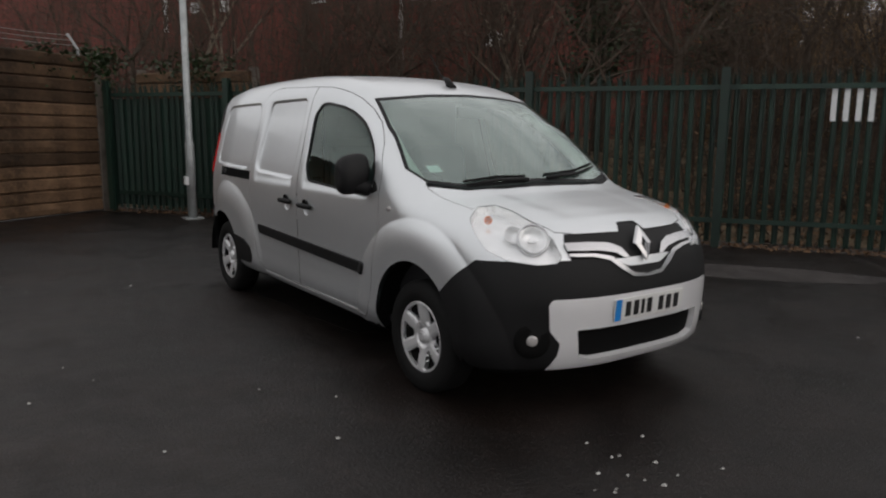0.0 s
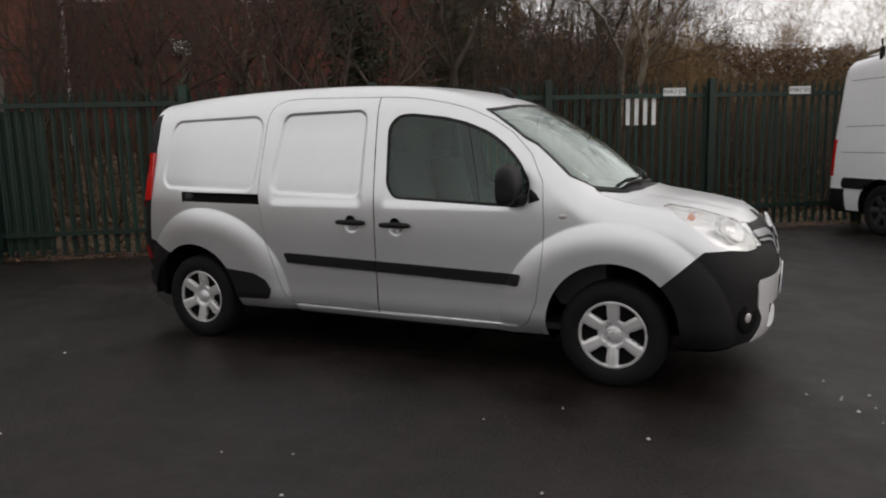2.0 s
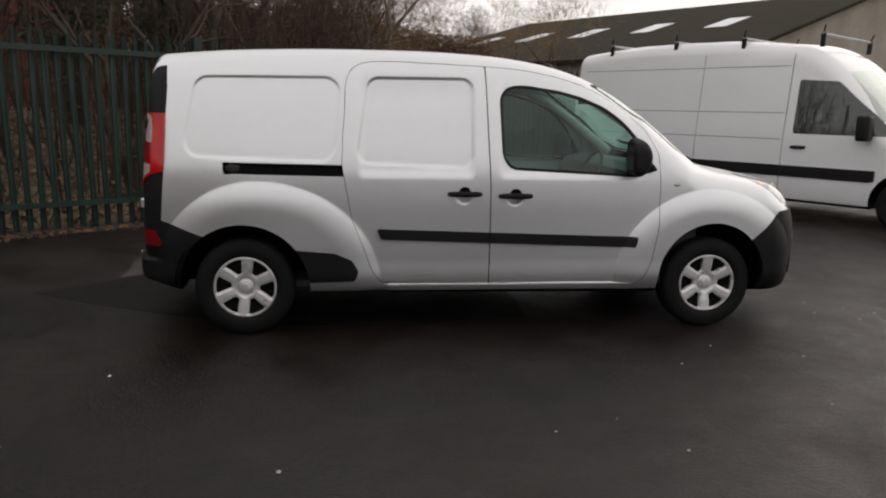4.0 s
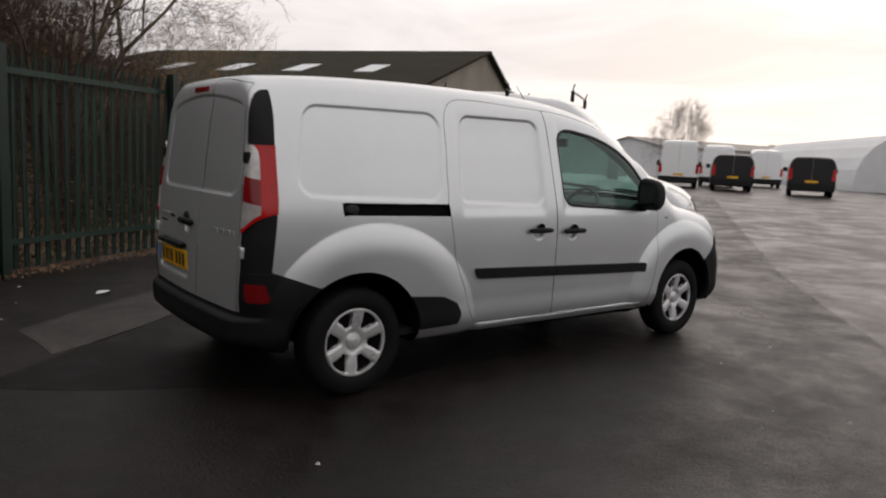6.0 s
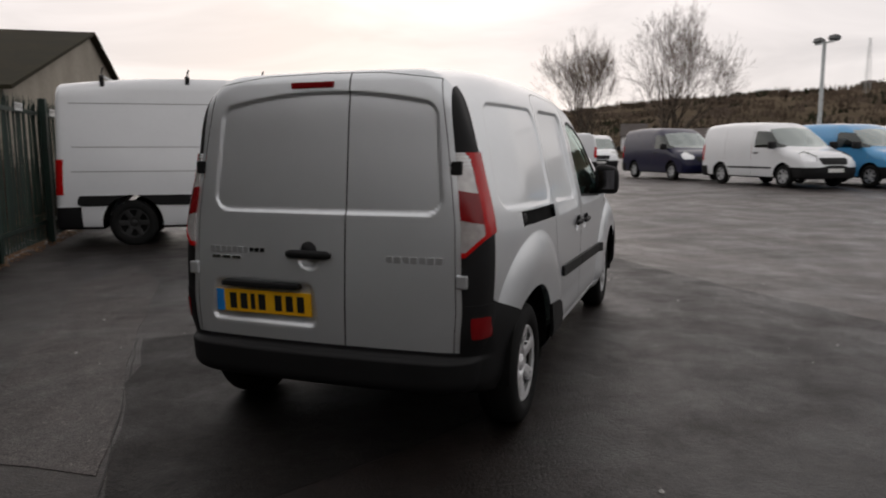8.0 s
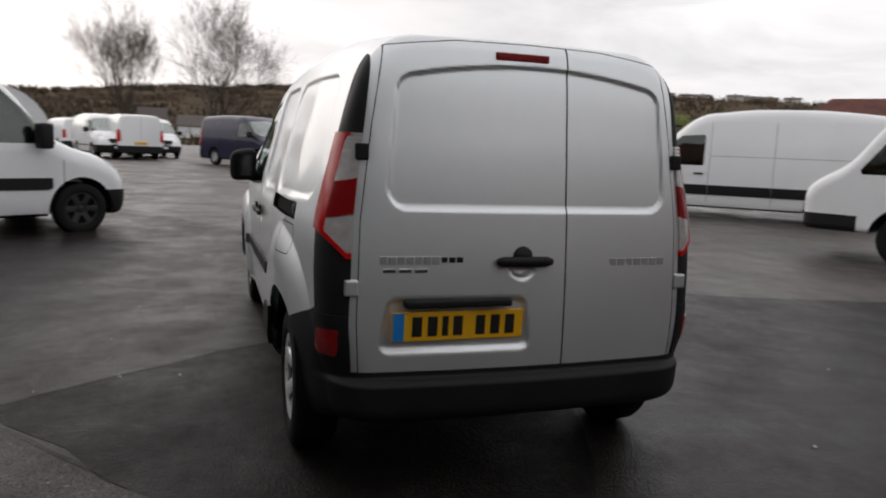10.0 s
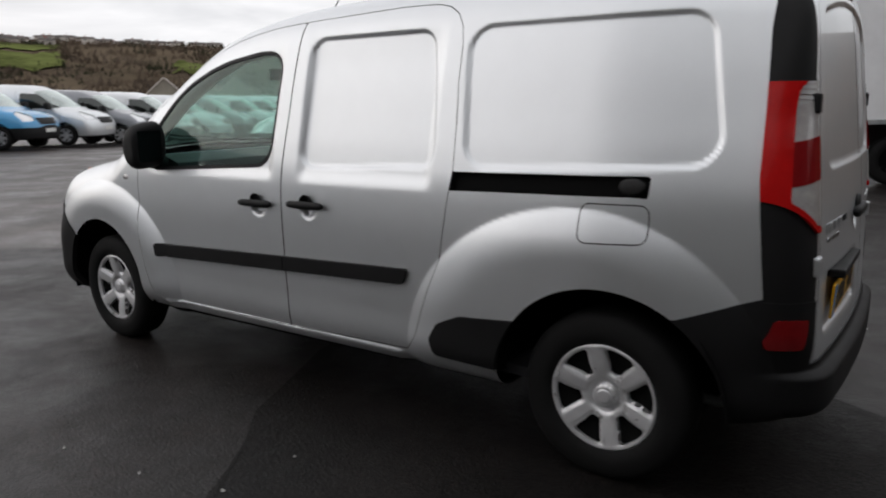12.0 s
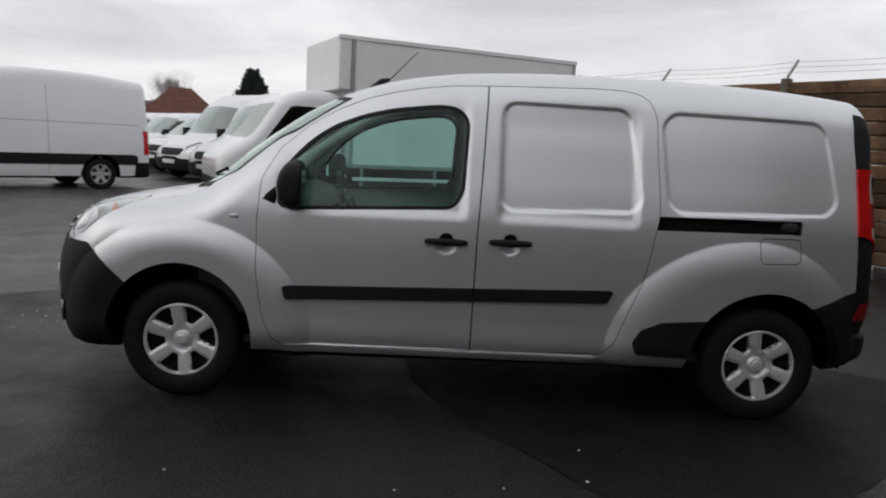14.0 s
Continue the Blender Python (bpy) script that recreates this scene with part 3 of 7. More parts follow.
def wheel(parent, x, y, z, radius=0.312, covered=True, turn=0.0, cover="steelrim"):
    s = radius / 0.312
    face = 0 if y > 0 else 180
    m = pose(x, y, z, 0, 0, face) @ Matrix.Diagonal((s, 1.0, s, 1)) @ pose(0, 0, 0, 0, turn, 0)
    hub = part("wheel", *moved(TYRE, m), M["rubber"], parent, "black rubber tyre", smooth=True)
    part("rim", *moved(BACK, m), M["gap"], hub, smooth=True)
    c = part("wheel_cover", *moved(COVER, m), M["alloy"] if covered else M[cover], hub, "silver six-spoke wheel cover" if covered else "dull wheel cover", smooth=True)
    part("centre_cap", *moved(BOSS, m), M["alloy"] if covered else M[cover], hub, smooth=True)
    return hub


# ---------------------------------------------------------------- the silver van

ROOF = [(-0.8, 1.73), (-0.5, 1.762), (-0.2, 1.79), (0.3, 1.817), (0.9, 1.828), (1.4, 1.82), (1.8, 1.79), (2.1, 1.735), (2.3, 1.67),
        (2.5, 1.575), (2.75, 1.41), (3.0, 1.215), (3.1, 1.135), (3.2, 1.095), (3.4, 1.055), (3.6, 1.015), (3.75, 0.97), (3.87, 0.90), (4.1, 0.72)]
SIDE = [(0.15, 0.74), (0.25, 0.805), (0.33, 0.848), (0.5, 0.864), (0.7, 0.870), (0.9, 0.872), (1.05, 0.862), (1.15, 0.842), (1.3, 0.805),
        (1.45, 0.768), (1.6, 0.725), (1.75, 0.675), (1.9, 0.62)]
NOSE = [(0.1, 3.77), (0.22, 3.845), (0.32, 3.89), (0.5, 3.912), (0.65, 3.912), (0.75, 3.89), (0.85, 3.852), (0.95, 3.795), (1.1, 3.69), (1.3, 3.46)]
TAIL = [(0.1, -0.60), (0.3, -0.655), (0.5, -0.665), (0.8, -0.66), (1.1, -0.64), (1.4, -0.61), (1.65, -0.575), (1.75, -0.55), (1.85, -0.52)]
FRONT_DOOR = [(2.54, 0.315), (2.60, 0.36), (2.65, 0.48), (2.685, 0.72), (2.69, 0.95), (2.675, 1.18), (2.59, 1.34), (2.45, 1.47), (2.31, 1.555), (2.16, 1.62),
              (2.02, 1.66), (1.87, 1.69), (1.72, 1.71), (1.525, 1.72), (1.54, 1.29), (1.555, 0.95), (1.56, 0.325)]
SLIDE_DOOR = [(1.56, 0.325), (1.555, 0.95), (1.54, 1.29), (1.525, 1.72), (0.95, 1.737), (0.80, 1.733), (0.725, 1.717), (0.675, 1.685), (0.645, 1.635), (0.632, 1.57), (0.628, 1.42), (0.615, 1.25),
              (0.61, 1.09), (0.63, 0.98), (0.67, 0.75), (0.74, 0.58), (0.80, 0.41), (0.86, 0.34)]
WINDOW = [(2.54, 1.06), (1.70, 1.10), (1.66, 1.16), (1.645, 1.52), (1.69, 1.57), (1.78, 1.575), (2.01, 1.545), (2.15, 1.51), (2.30, 1.45), (2.41, 1.375), (2.5, 1.28), (2.575, 1.16)]


def eased(points, times=2):
    """The outline with its corners cut to a smooth curve; long edges stay straight."""
    fine_pts = []
    for p, q in zip(points, points[1:] + points[:1]):
        k = max(1, int(math.hypot(q[0] - p[0], q[1] - p[1]) / 0.07))
        fine_pts += [(p[0] + (q[0] - p[0]) * i / k, p[1] + (q[1] - p[1]) * i / k) for i in range(k)]
    points = fine_pts
    for _ in range(times):
        out_pts = []
        for p, q in zip(points, points[1:] + points[:1]):
            out_pts += [(p[0] * 0.75 + q[0] * 0.25, p[1] * 0.75 + q[1] * 0.25), (p[0] * 0.25 + q[0] * 0.75, p[1] * 0.25 + q[1] * 0.75)]
        points = out_pts
    return points


WINDOW = eased(WINDOW)
PANEL_SLIDE = [(1.365, 1.155), (0.785, 1.175), (0.845, 1.555), (1.37, 1.56)]
PANEL_REAR = [(0.475, 1.205), (-0.25, 1.225), (-0.20, 1.52), (0.505, 1.53)]
PANEL_BACK = [(0.49, 1.19), (-0.53, 1.19)] + [(-0.50 + 0.08 * k, 1.588 - 0.05 * ((0.08 * k - 0.48) / 0.48) ** 2) for k in range(13)]
SCREEN = [(0.62, 1.60), (0.3, 1.63), (0.0, 1.64), (-0.3, 1.63), (-0.62, 1.60), (-0.69, 1.4), (-0.745, 1.21), (-0.70, 1.155), (-0.5, 1.13), (0, 1.155), (0.5, 1.13), (0.70, 1.155), (0.745, 1.21), (0.69, 1.4)]
HEADLAMP = [(2.655, 0.99), (2.68, 1.028), (2.80, 1.035), (2.95, 1.01), (3.10, 0.97), (3.23, 0.90), (3.295, 0.825), (3.27, 0.803), (3.15, 0.797), (2.95, 0.815), (2.80, 0.86), (2.72, 0.92), (2.68, 0.96)]


def crest(a, b, x):
    """Rises at once past a and levels off towards b: a crisp crease with a rolling shoulder."""
    t = np.clip((x - a) / (b - a), 0, 1)
    return t * (2 - t)


def van_shape(x, y, z):
    a = np.abs(y)
    half = interp(z, SIDE) - 0.068 * step(0.1, -0.58, x) - 0.03 * step(0.7, 0.4, z) * step(-0.2, -0.65, x) - 0.012 * step(2.9, 3.6, x)
    top = interp(x + 0.22 * a * a, ROOF) - 0.05 * a * a
    f = smax(a - half, z - top, 0.17)
    f = smax(f, x - (interp(z, NOSE) - 0.112 * (a / 0.62) ** 3.1), 0.10)
    f = smax(f, interp(z, TAIL) + 0.07 * a * a - x - 0.04 * step(0.492, 0.465, z), 0.05 + 0.09 * step(1.6, 1.25, z) + 0.05 * step(0.62, 0.45, z))
    f = smax(f, 0.250 + 0.02 * step(3.0, 0.4, x) + 0.05 * step(-0.25, -0.6, x) - z, 0.06)
    side = step(0.5, 0.62, a)
    press = 0.013 * step(0.010, -0.010, poly(x, z, PANEL_SLIDE, 0.075)) + 0.011 * step(0.011, -0.011, poly(x, z, PANEL_REAR, 0.095))
    press += 0.014 * step(1.005, 1.075, z) * (step(0.70, 0.76, x) * step(1.47, 1.41, x) + step(1.60, 1.66, x) * step(2.62, 2.5, x)) * step(1.7, 1.5, z)
    bulge = 0.038 * crest(0.625, 0.47, np.hypot((x - 3.06) / 1.05, z - 0.33)) + 0.036 * crest(0.665, 0.49, np.hypot((x - 0.09) / np.where(x < 0.09, 0.98, 1.15), z - 0.32))
    bulge = bulge * step(0.16, 0.4, z)
    sill = 0.012 * step(0.332, 0.318, z) * step(0.86, 0.92, x) * step(2.56, 2.50, x)
    f = f + side * (press - bulge - sill)
    back = step(-0.4, -0.52, x) * step(0.68, 0.62, a)
    f = f + back * (0.011 * step(0.008, -0.008, poly(y, z, PANEL_BACK, 0.07)) + 0.018 * step(0.012, -0.012, poly(y, z, [(0.03, 0.62), (0.55, 0.62), (0.53, 0.75), (0.05, 0.75)], 0.03)))
    for hx in (1.715, 1.385):
        f = f + side * 0.024 * step(1.1, 0.45, np.hypot((x - hx) / 0.05, (z - 0.887 - 0.010 * (hx < 1.6)) / 0.042))
    f = f + back * 0.024 * step(1.1, 0.45, np.hypot((y - 0.035) / 0.055, (z - 0.90) / 0.045))
    lid = step(3.0, 3.2, x) * step(0.9, 0.98, z)
    f = f + lid * 0.005 * step(0.45, 0.33, a + 0.12 * (x - 3.1)) * step(3.8, 3.6, x)
    return f


silver_van = empty("silver_van", label="silver metallic panel van with black bumpers parked on damp tarmac", category="van")
skin = Skin(van_shape, (-0.76, -0.96, 0.19), (4.0, 0.96, 1.88), (0.0, -0.35, 0.5), (3.1, 0.35, 0.72), 0.0125, lambda x: np.interp(x, [0.0, 0.3, 1.6, 2.2, 2.6, 3.1], [1.40, 1.45, 1.42, 1.25, 1.02, 0.74]))
rest = skin.faces


def on_side(x, y, z):
    return np.abs(y) > 0.5


def arch_front(x, y, z):
    t = np.arctan2(z - 0.33, x - 3.06)
    return np.hypot(x - 3.06, z - 0.33) - (0.372 + 0.036 * np.cos(t - 1.05))


def arch_rear(x, y, z):
    return np.hypot(x, z - 0.31) - 0.41


_, rest = skin.cut(rest, arch_front, on_side)
_, rest = skin.cut(rest, arch_rear, on_side)
under, rest = skin.cut(rest, lambda x, y, z: z - 0.280 - 0.05 * step(-0.25, -0.6, x))
skin.piece("underbody", under, M["gap"], silver_van)

# glass
screen, rest = skin.cut(rest, lambda x, y, z: poly(y, z, SCREEN, 0.02), lambda x, y, z: (x > 2.1) & (x + 0.22 * y * y < 3.2))
inner, ring = skin.cut(screen, lambda x, y, z: poly(y, z, SCREEN, 0.02) + 0.016)
skin.piece("windscreen", inner, M["screen"], silver_van, "green-tinted windscreen glass", push=-0.002)
skin.piece("windscreen_seal", ring, M["plastic"], silver_van, push=-0.001)
cowl, rest = skin.cut(rest, lambda x, y, z: poly(x, np.abs(y), [(3.03, -0.02), (3.0, 0.5), (2.90, 0.70), (2.965, 0.725), (3.09, 0.53), (3.135, 0.3), (3.15, -0.02)]), lambda x, y, z: (z > 1.0) & (x > 2.8) & (x < 3.3))
skin.piece("scuttle_panel", cowl, M["plastic"], silver_van, push=-0.008)

# rear corners: black pillars with the tail lamps
SIDE_EDGE = [(0.5, -0.52), (0.72, -0.50), (1.1, -0.465), (1.36, -0.46), (1.54, -0.45), (1.66, -0.455), (1.74, -0.475), (1.80, -0.51)]
DOOR_EDGE = [(0.5, 0.685), (0.69, 0.70), (1.07, 0.688), (1.42, 0.648), (1.69, 0.618), (1.76, 0.602), (1.81, 0.59)]


LAMP_SPLIT = [(0.93, 0.205), (1.02, 0.23), (1.15, 0.212), (1.30, 0.182), (1.36, 0.165), (1.385, 0.13)]


def corner(x, y, z):
    return np.maximum(np.maximum(x - lin(z, SIDE_EDGE), lin(z, DOOR_EDGE) - np.abs(y)), z - 1.80)


pillar, rest = skin.cut(rest, corner, lambda x, y, z: (x < -0.2) & (z > 0.4))
lamp, pillar = skin.cut(pillar, lambda x, y, z: np.maximum(z - 1.385, 0.935 + 1.1 * np.maximum(np.abs(y) - 0.71, 0) - z))
bumper_r, rest = skin.cut(rest, lambda x, y, z: z - np.where(np.abs(y) > lin(z, DOOR_EDGE), 0.645 + 0.36 * np.clip(-0.25 - x, 0, 0.25), 0.513), lambda x, y, z: x < -0.15)
low_pillar, pillar = skin.cut(pillar, lambda x, y, z: z - 0.725)
bumper_r += low_pillar
reflector, bumper_r = skin.cut(bumper_r, lambda x, y, z: poly(np.abs(y), z, [(0.742, 0.582), (0.788, 0.582), (0.788, 0.664), (0.742, 0.664)], 0.008), lambda x, y, z: x < -0.45)
bumper_rear = skin.piece("rear_bumper", bumper_r, M["plastic"], silver_van, "black textured plastic rear bumper", push=0.006, thick=0.03)
for sgn in (1, -1):
    mine = lambda fs: [f for f in fs if skin.v[f[0]][1] * sgn > 0]
    upper_p, lower_p = skin.cut(mine(pillar), lambda x, y, z: 1.2 - z)
    skin.piece("corner_pillar", upper_p, M["plastic"], silver_van, "gloss black rear corner trim", push=0.002, thick=0.01)
    skin.piece("corner_pillar", lower_p, M["plastic"], silver_van, "gloss black rear corner trim", push=0.002, thick=0.01)
    skin.piece("rear_reflector", mine(reflector), M["darkred"], bumper_rear, "red bumper reflector", push=0.01, thick=0.01)
    own = mine(lamp)
    outer, innerl = skin.cut(own, lambda x, y, z: np.minimum(lin(z, LAMP_SPLIT) - np.abs(y) - x, z - 0.957 - 1.1 * np.maximum(np.abs(y) - 0.71, 0)))
    tail = skin.piece("tail_lamp", outer, M["red"], silver_van, "red and clear tail lamp", push=0.012, thick=0.02)
    mid, innerl = skin.cut(innerl, lambda x, y, z: np.abs(z - 1.145 + 0.25 * (np.abs(y) - 0.74)) - 0.062)
    skin.piece("stop_lens", mid, M["darkred"], tail, push=0.012, thick=0.015)
    upper_l, lower_l = skin.cut(innerl, lambda x, y, z: 1.145 - z)
    top_l, upper_l = skin.cut(upper_l, lambda x, y, z: 1.3 + 0.3 * (0.76 - np.abs(y)) - z)
    for zr in (1.312, 1.328, 1.344, 1.36, 1.376):
        rib, top_l = skin.band(top_l, lambda x, y, z: z - zr, 0.003)
        skin.piece("lens_rib", rib, M["clearlamp"], tail, push=0.006)
    skin.piece("reversing_lens", top_l, M["reflector"], tail, push=0.010, thick=0.012)
    skin.piece("clear_lens", upper_l, M["clearlamp"], tail, push=0.010, thick=0.015)
    skin.piece("clear_lens", lower_l, M["clearlamp"], tail, push=0.010, thick=0.015)

# front: bumper, grille, lamps, bonnet
lamps_f, rest = skin.cut(rest, lambda x, y, z: poly(x - np.abs(y), z, HEADLAMP, 0.006), lambda x, y, z: (x > 3.2) & (np.abs(y) > 0.3))


def bumper_top(x, y, z):
    return z - np.where(x > 3.56, 0.808 - 0.05 * step(0.26, 0.1, np.abs(y)), 0.62 + (x - 3.35) * 0.9)


bumper_f, rest = skin.cut(rest, bumper_top, lambda x, y, z: x > 3.15)
GRILLE = [(-0.475, 0.87), (-0.44, 0.925), (-0.10, 0.922), (-0.065, 0.962), (0.065, 0.962), (0.10, 0.922), (0.44, 0.925), (0.475, 0.87), (0.46, 0.80), (-0.46, 0.80)]
grille_f, rest = skin.cut(rest, lambda x, y, z: poly(y, z, GRILLE), lambda x, y, z: (x > 3.6) & (np.abs(y) < 0.52))
skin.piece("grille", grille_f, M["plastic"], silver_van, "black upper grille", push=-0.004)
INSERT = [(0.585, 0.60), (0.57, 0.62), (-0.57, 0.62), (-0.585, 0.60), (-0.575, 0.48), (-0.525, 0.415), (-0.53, 0.35), (-0.575, 0.25), (0.575, 0.25), (0.53, 0.35), (0.525, 0.415), (0.575, 0.48)]
INTAKE = [(0.45, 0.47), (-0.45, 0.47), (-0.43, 0.345), (-0.36, 0.325), (0.36, 0.325), (0.43, 0.345)]
ins, bumper_f = skin.cut(bumper_f, lambda x, y, z: poly(y, z, INSERT, 0.01), lambda x, y, z: x > 3.6)
intake, ins = skin.cut(ins, lambda x, y, z: poly(y, z, INTAKE, 0.005))
bumper_front = skin.piece("front_bumper", bumper_f, M["plastic"], silver_van, "black textured plastic front bumper", push=0.006, thick=0.03)
skin.piece("bumper_insert", ins, M["insert"], bumper_front, "silver lower bumper insert", push=0.012, thick=0.04)
skin.piece("air_intake", intake, M["gap"], bumper_front, push=-0.02)
HOOD = [(3.15, -0.02), (3.135, 0.3), (3.09, 0.53), (2.965, 0.725), (3.33, 0.69), (3.42, 0.60), (3.58, 0.565), (3.72, 0.48), (3.79, 0.3), (3.81, -0.02)]
bonnet, rest = skin.cut(rest, lambda x, y, z: poly(x, np.abs(y), HOOD), lambda x, y, z: (z > 0.85) & (x > 2.85))
line, bonnet = skin.cut(bonnet, lambda x, y, z: -0.0038 - poly(x, np.abs(y), HOOD))
skin.piece("bonnet", bonnet, M["silver"], silver_van)
gaps = line

# doors
front_doors, rest = skin.cut(rest, lambda x, y, z: poly(x, z, FRONT_DOOR), on_side)
line, front_doors = skin.cut(front_doors, lambda x, y, z: -0.0036 - poly(x, z, FRONT_DOOR))
gaps += line
slide_doors, rest = skin.cut(rest, lambda x, y, z: poly(x, z, SLIDE_DOOR), on_side)
line, slide_doors = skin.cut(slide_doors, lambda x, y, z: -0.0036 - poly(x, z, SLIDE_DOOR))
gaps += line
window, front_doors = skin.cut(front_doors, lambda x, y, z: poly(x, z, WINDOW, 0.03))
pane, frame_f = skin.cut(window, lambda x, y, z: poly(x, z, WINDOW, 0.03) + 0.018)
slot, rest = skin.cut(rest, lambda x, y, z: poly(x + 0.035 * (y > 0) * (x < 0.2), z, [(0.62, 1.027), (-0.06, 1.038), (-0.10, 1.034), (-0.105, 1.092), (0.62, 1.083)], 0.008), lambda x, y, z: (np.abs(y) > 0.5) & (x < 0.63))
rocker, rest = skin.cut(rest, lambda x, y, z: poly(x, z, [(0.67, 0.39), (0.68, 0.42), (0.65, 0.47), (0.56, 0.51), (0.25, 0.535), (0.30, 0.38)], 0.03), lambda x, y, z: (np.abs(y) > 0.5) & (x > 0.2))
FLAP = [(0.05, 0.905), (-0.12, 0.91), (-0.12, 0.975), (0.05, 0.975)]
flap_gap, rest = skin.band(rest, lambda x, y, z: poly(x, z, FLAP, 0.03), 0.0022, lambda x, y, z: y > 0.5)
gaps += flap_gap
BACK_DOORS = [(0.655, 0.515), (0.665, 0.7), (0.655, 1.07), (0.615, 1.42), (0.57, 1.70), (0.3, 1.735), (0, 1.74), (-0.3, 1.735), (-0.57, 1.70), (-0.615, 1.42), (-0.655, 1.07), (-0.665, 0.7), (-0.655, 0.515)]
at_back = lambda x, y, z: x < -0.4
back_f, rest = skin.cut(rest, lambda x, y, z: poly(y, z, BACK_DOORS, 0.01), at_back)
line, back_f = skin.cut(back_f, lambda x, y, z: -0.004 - poly(y, z, BACK_DOORS, 0.01))
gaps += line
line, back_f = skin.band(back_f, lambda x, y, z: y + 0.15, 0.0035)
gaps += line
left_f, right_f = skin.cut(back_f, lambda x, y, z: -0.15 - y)
door_l = skin.piece("rear_door", left_f, M["silver"], silver_van, "silver rear door with number plate")
door_r = skin.piece("rear_door", right_f, M["silver"], silver_van)
skin.piece("body", rest, M["silver"], silver_van, "silver metallic paintwork")
skin.piece("panel_gap", gaps, M["gap"], silver_van, push=-0.003)
for sgn in (1, -1):
    mine = lambda fs: [f for f in fs if skin.v[f[0]][1] * sgn > 0]
    fd = skin.piece("front_door", mine(front_doors), M["silver"], silver_van)
    pn = skin.piece("door_window", mine(pane), M["glass"], fd, "green-tinted door glass", push=-0.004)
    skin.piece("window_seal", mine(frame_f), M["plastic"], fd, push=0.001, thick=0.012)
    sd = skin.piece("sliding_door", mine(slide_doors), M["silver"], silver_van)
    skin.piece("door_rail", mine(slot), M["gap"], silver_van, "black sliding door rail", push=-0.022)
    q = skin.foot((-0.05, 0, 1.065), 1, sgn)
    lobe = lathe([(0.0, 0.0), (0.020, 0.0), (0.027, -0.004), (0.030, -0.012), (0.030, -0.03)], 24)
    part("rail_end", *moved(lobe, pose(-0.085 if sgn > 0 else -0.05, q[1] - sgn * 0.003, 1.063) @ Matrix.Diagonal((1.55, sgn, 1.0, 1))), M["chassis"], silver_van, "dark grey rail end fitting", smooth=True)
    skin.piece("rocker_guard", mine(rocker), M["plastic"], silver_van, "black plastic sill guard", push=0.010, thick=0.02)
    # rub strips: one on each door
    strip_box = lambda x, y, z: poly(x, z, [(2.53, 0.575), (2.545, 0.632), (0.835, 0.685), (0.86, 0.63)], 0.006)
    for doorpart, owner in ((front_doors, fd), (slide_doors, sd)):
        bar, _ = skin.cut(mine(doorpart), strip_box)
        skin.piece("rub_strip", bar, M["plastic"], owner, "black rub strip", push=0.018, thick=0.02)
    # pull handles over bright scoops
    for hx, owner, tip in ((1.715, fd, 0.035), (1.385, sd, -0.035)):
        base = skin.foot((hx + 0.09, 0, 0.905), 1, sgn)
        yy = base[1]
        hz = 0.907 + 0.010 * (hx < 1.6)
        grip = lathe([(0.0, -0.112), (0.010, -0.110), (0.017, -0.09), (0.019, -0.03), (0.019, 0.03), (0.017, 0.09), (0.010, 0.110), (0.0, 0.112)], 14, "z")
        m = pose(hx, yy + sgn * 0.022, hz, 0, 90, 0) @ Matrix.Diagonal((0.95, 0.75, 1, 1))
        gr = part("door_handle", *moved(grip, m), M["plastic"], owner, "black pull handle", smooth=True)
        fin = lathe([(0.0, -0.012), (0.030, -0.010), (0.036, 0.0), (0.036, 0.006)], 20)
        part("lock_cover", *moved(fin, pose(hx, yy + sgn * 0.012, hz + 0.012) @ Matrix.Diagonal((1.0, sgn * 1.0, 0.95, 1))), M["plastic"], gr, smooth=True)
    # mirror
    mir = Skin(lambda x, y, z: smax(smax(np.hypot((x - 2.49) / 0.078, (z - 1.165 + 0.12 * (y - 0.93)) / (0.118 - 0.10 * np.clip(y - 0.93, 0, 1))) - 1, np.abs((y - 0.93) / 0.096) - 1, 0.6), (2.445 - x) / 0.08, 0.12),
               (2.38, 0.80, 1.0), (2.62, 1.10, 1.34), (2.48, 0.91, 1.15), (2.50, 0.95, 1.18), 0.018)
    mv = mir.v.copy()
    mv[:, 1] *= sgn
    fs = [list(reversed(f)) if sgn < 0 else f for f in mir.faces]
    mo = part("door_mirror", mv, fs, M["plastic"], silver_van, "black door mirror", smooth=True)
    part("mirror_glass", *moved(box_data(2.4425, 2.4445, 0.865, 0.995, 1.085, 1.24, 0.0), Matrix.Diagonal((1, sgn, 1, 1))), M["mirror"], mo)
    part("mirror_arm", *tube([(2.56, sgn * 0.80, 1.07), (2.53, sgn * 0.88, 1.09), (2.51, sgn * 0.94, 1.10)], [0.05, 0.045, 0.04], 10), M["plastic"], mo, smooth=True)
    part("mirror_plinth", *tube([(2.63, sgn * 0.835, 1.06), (2.60, sgn * 0.812, 1.14), (2.575, sgn * 0.79, 1.22)], [0.045, 0.03, 0.006], 8), M["plastic"], mo, smooth=True)
    # headlamp: clear cover over a bright bowl with two reflectors
    hl = mine(lamps_f)
    gasket, hl = skin.cut(hl, lambda x, y, z: -0.0015 - poly(x - np.abs(y), z, HEADLAMP, 0.006))
    lampo = skin.piece("headlamp", hl, M["lens"], silver_van, "clear headlamp with amber indicator", push=0.003)
    skin.piece("lamp_gasket", gasket, M["gap"], lampo, "black gasket round the lamp", push=-0.004)
    skin.piece("lamp_bowl", hl, M["reflector"], lampo, push=-0.055, thick=-0.05)
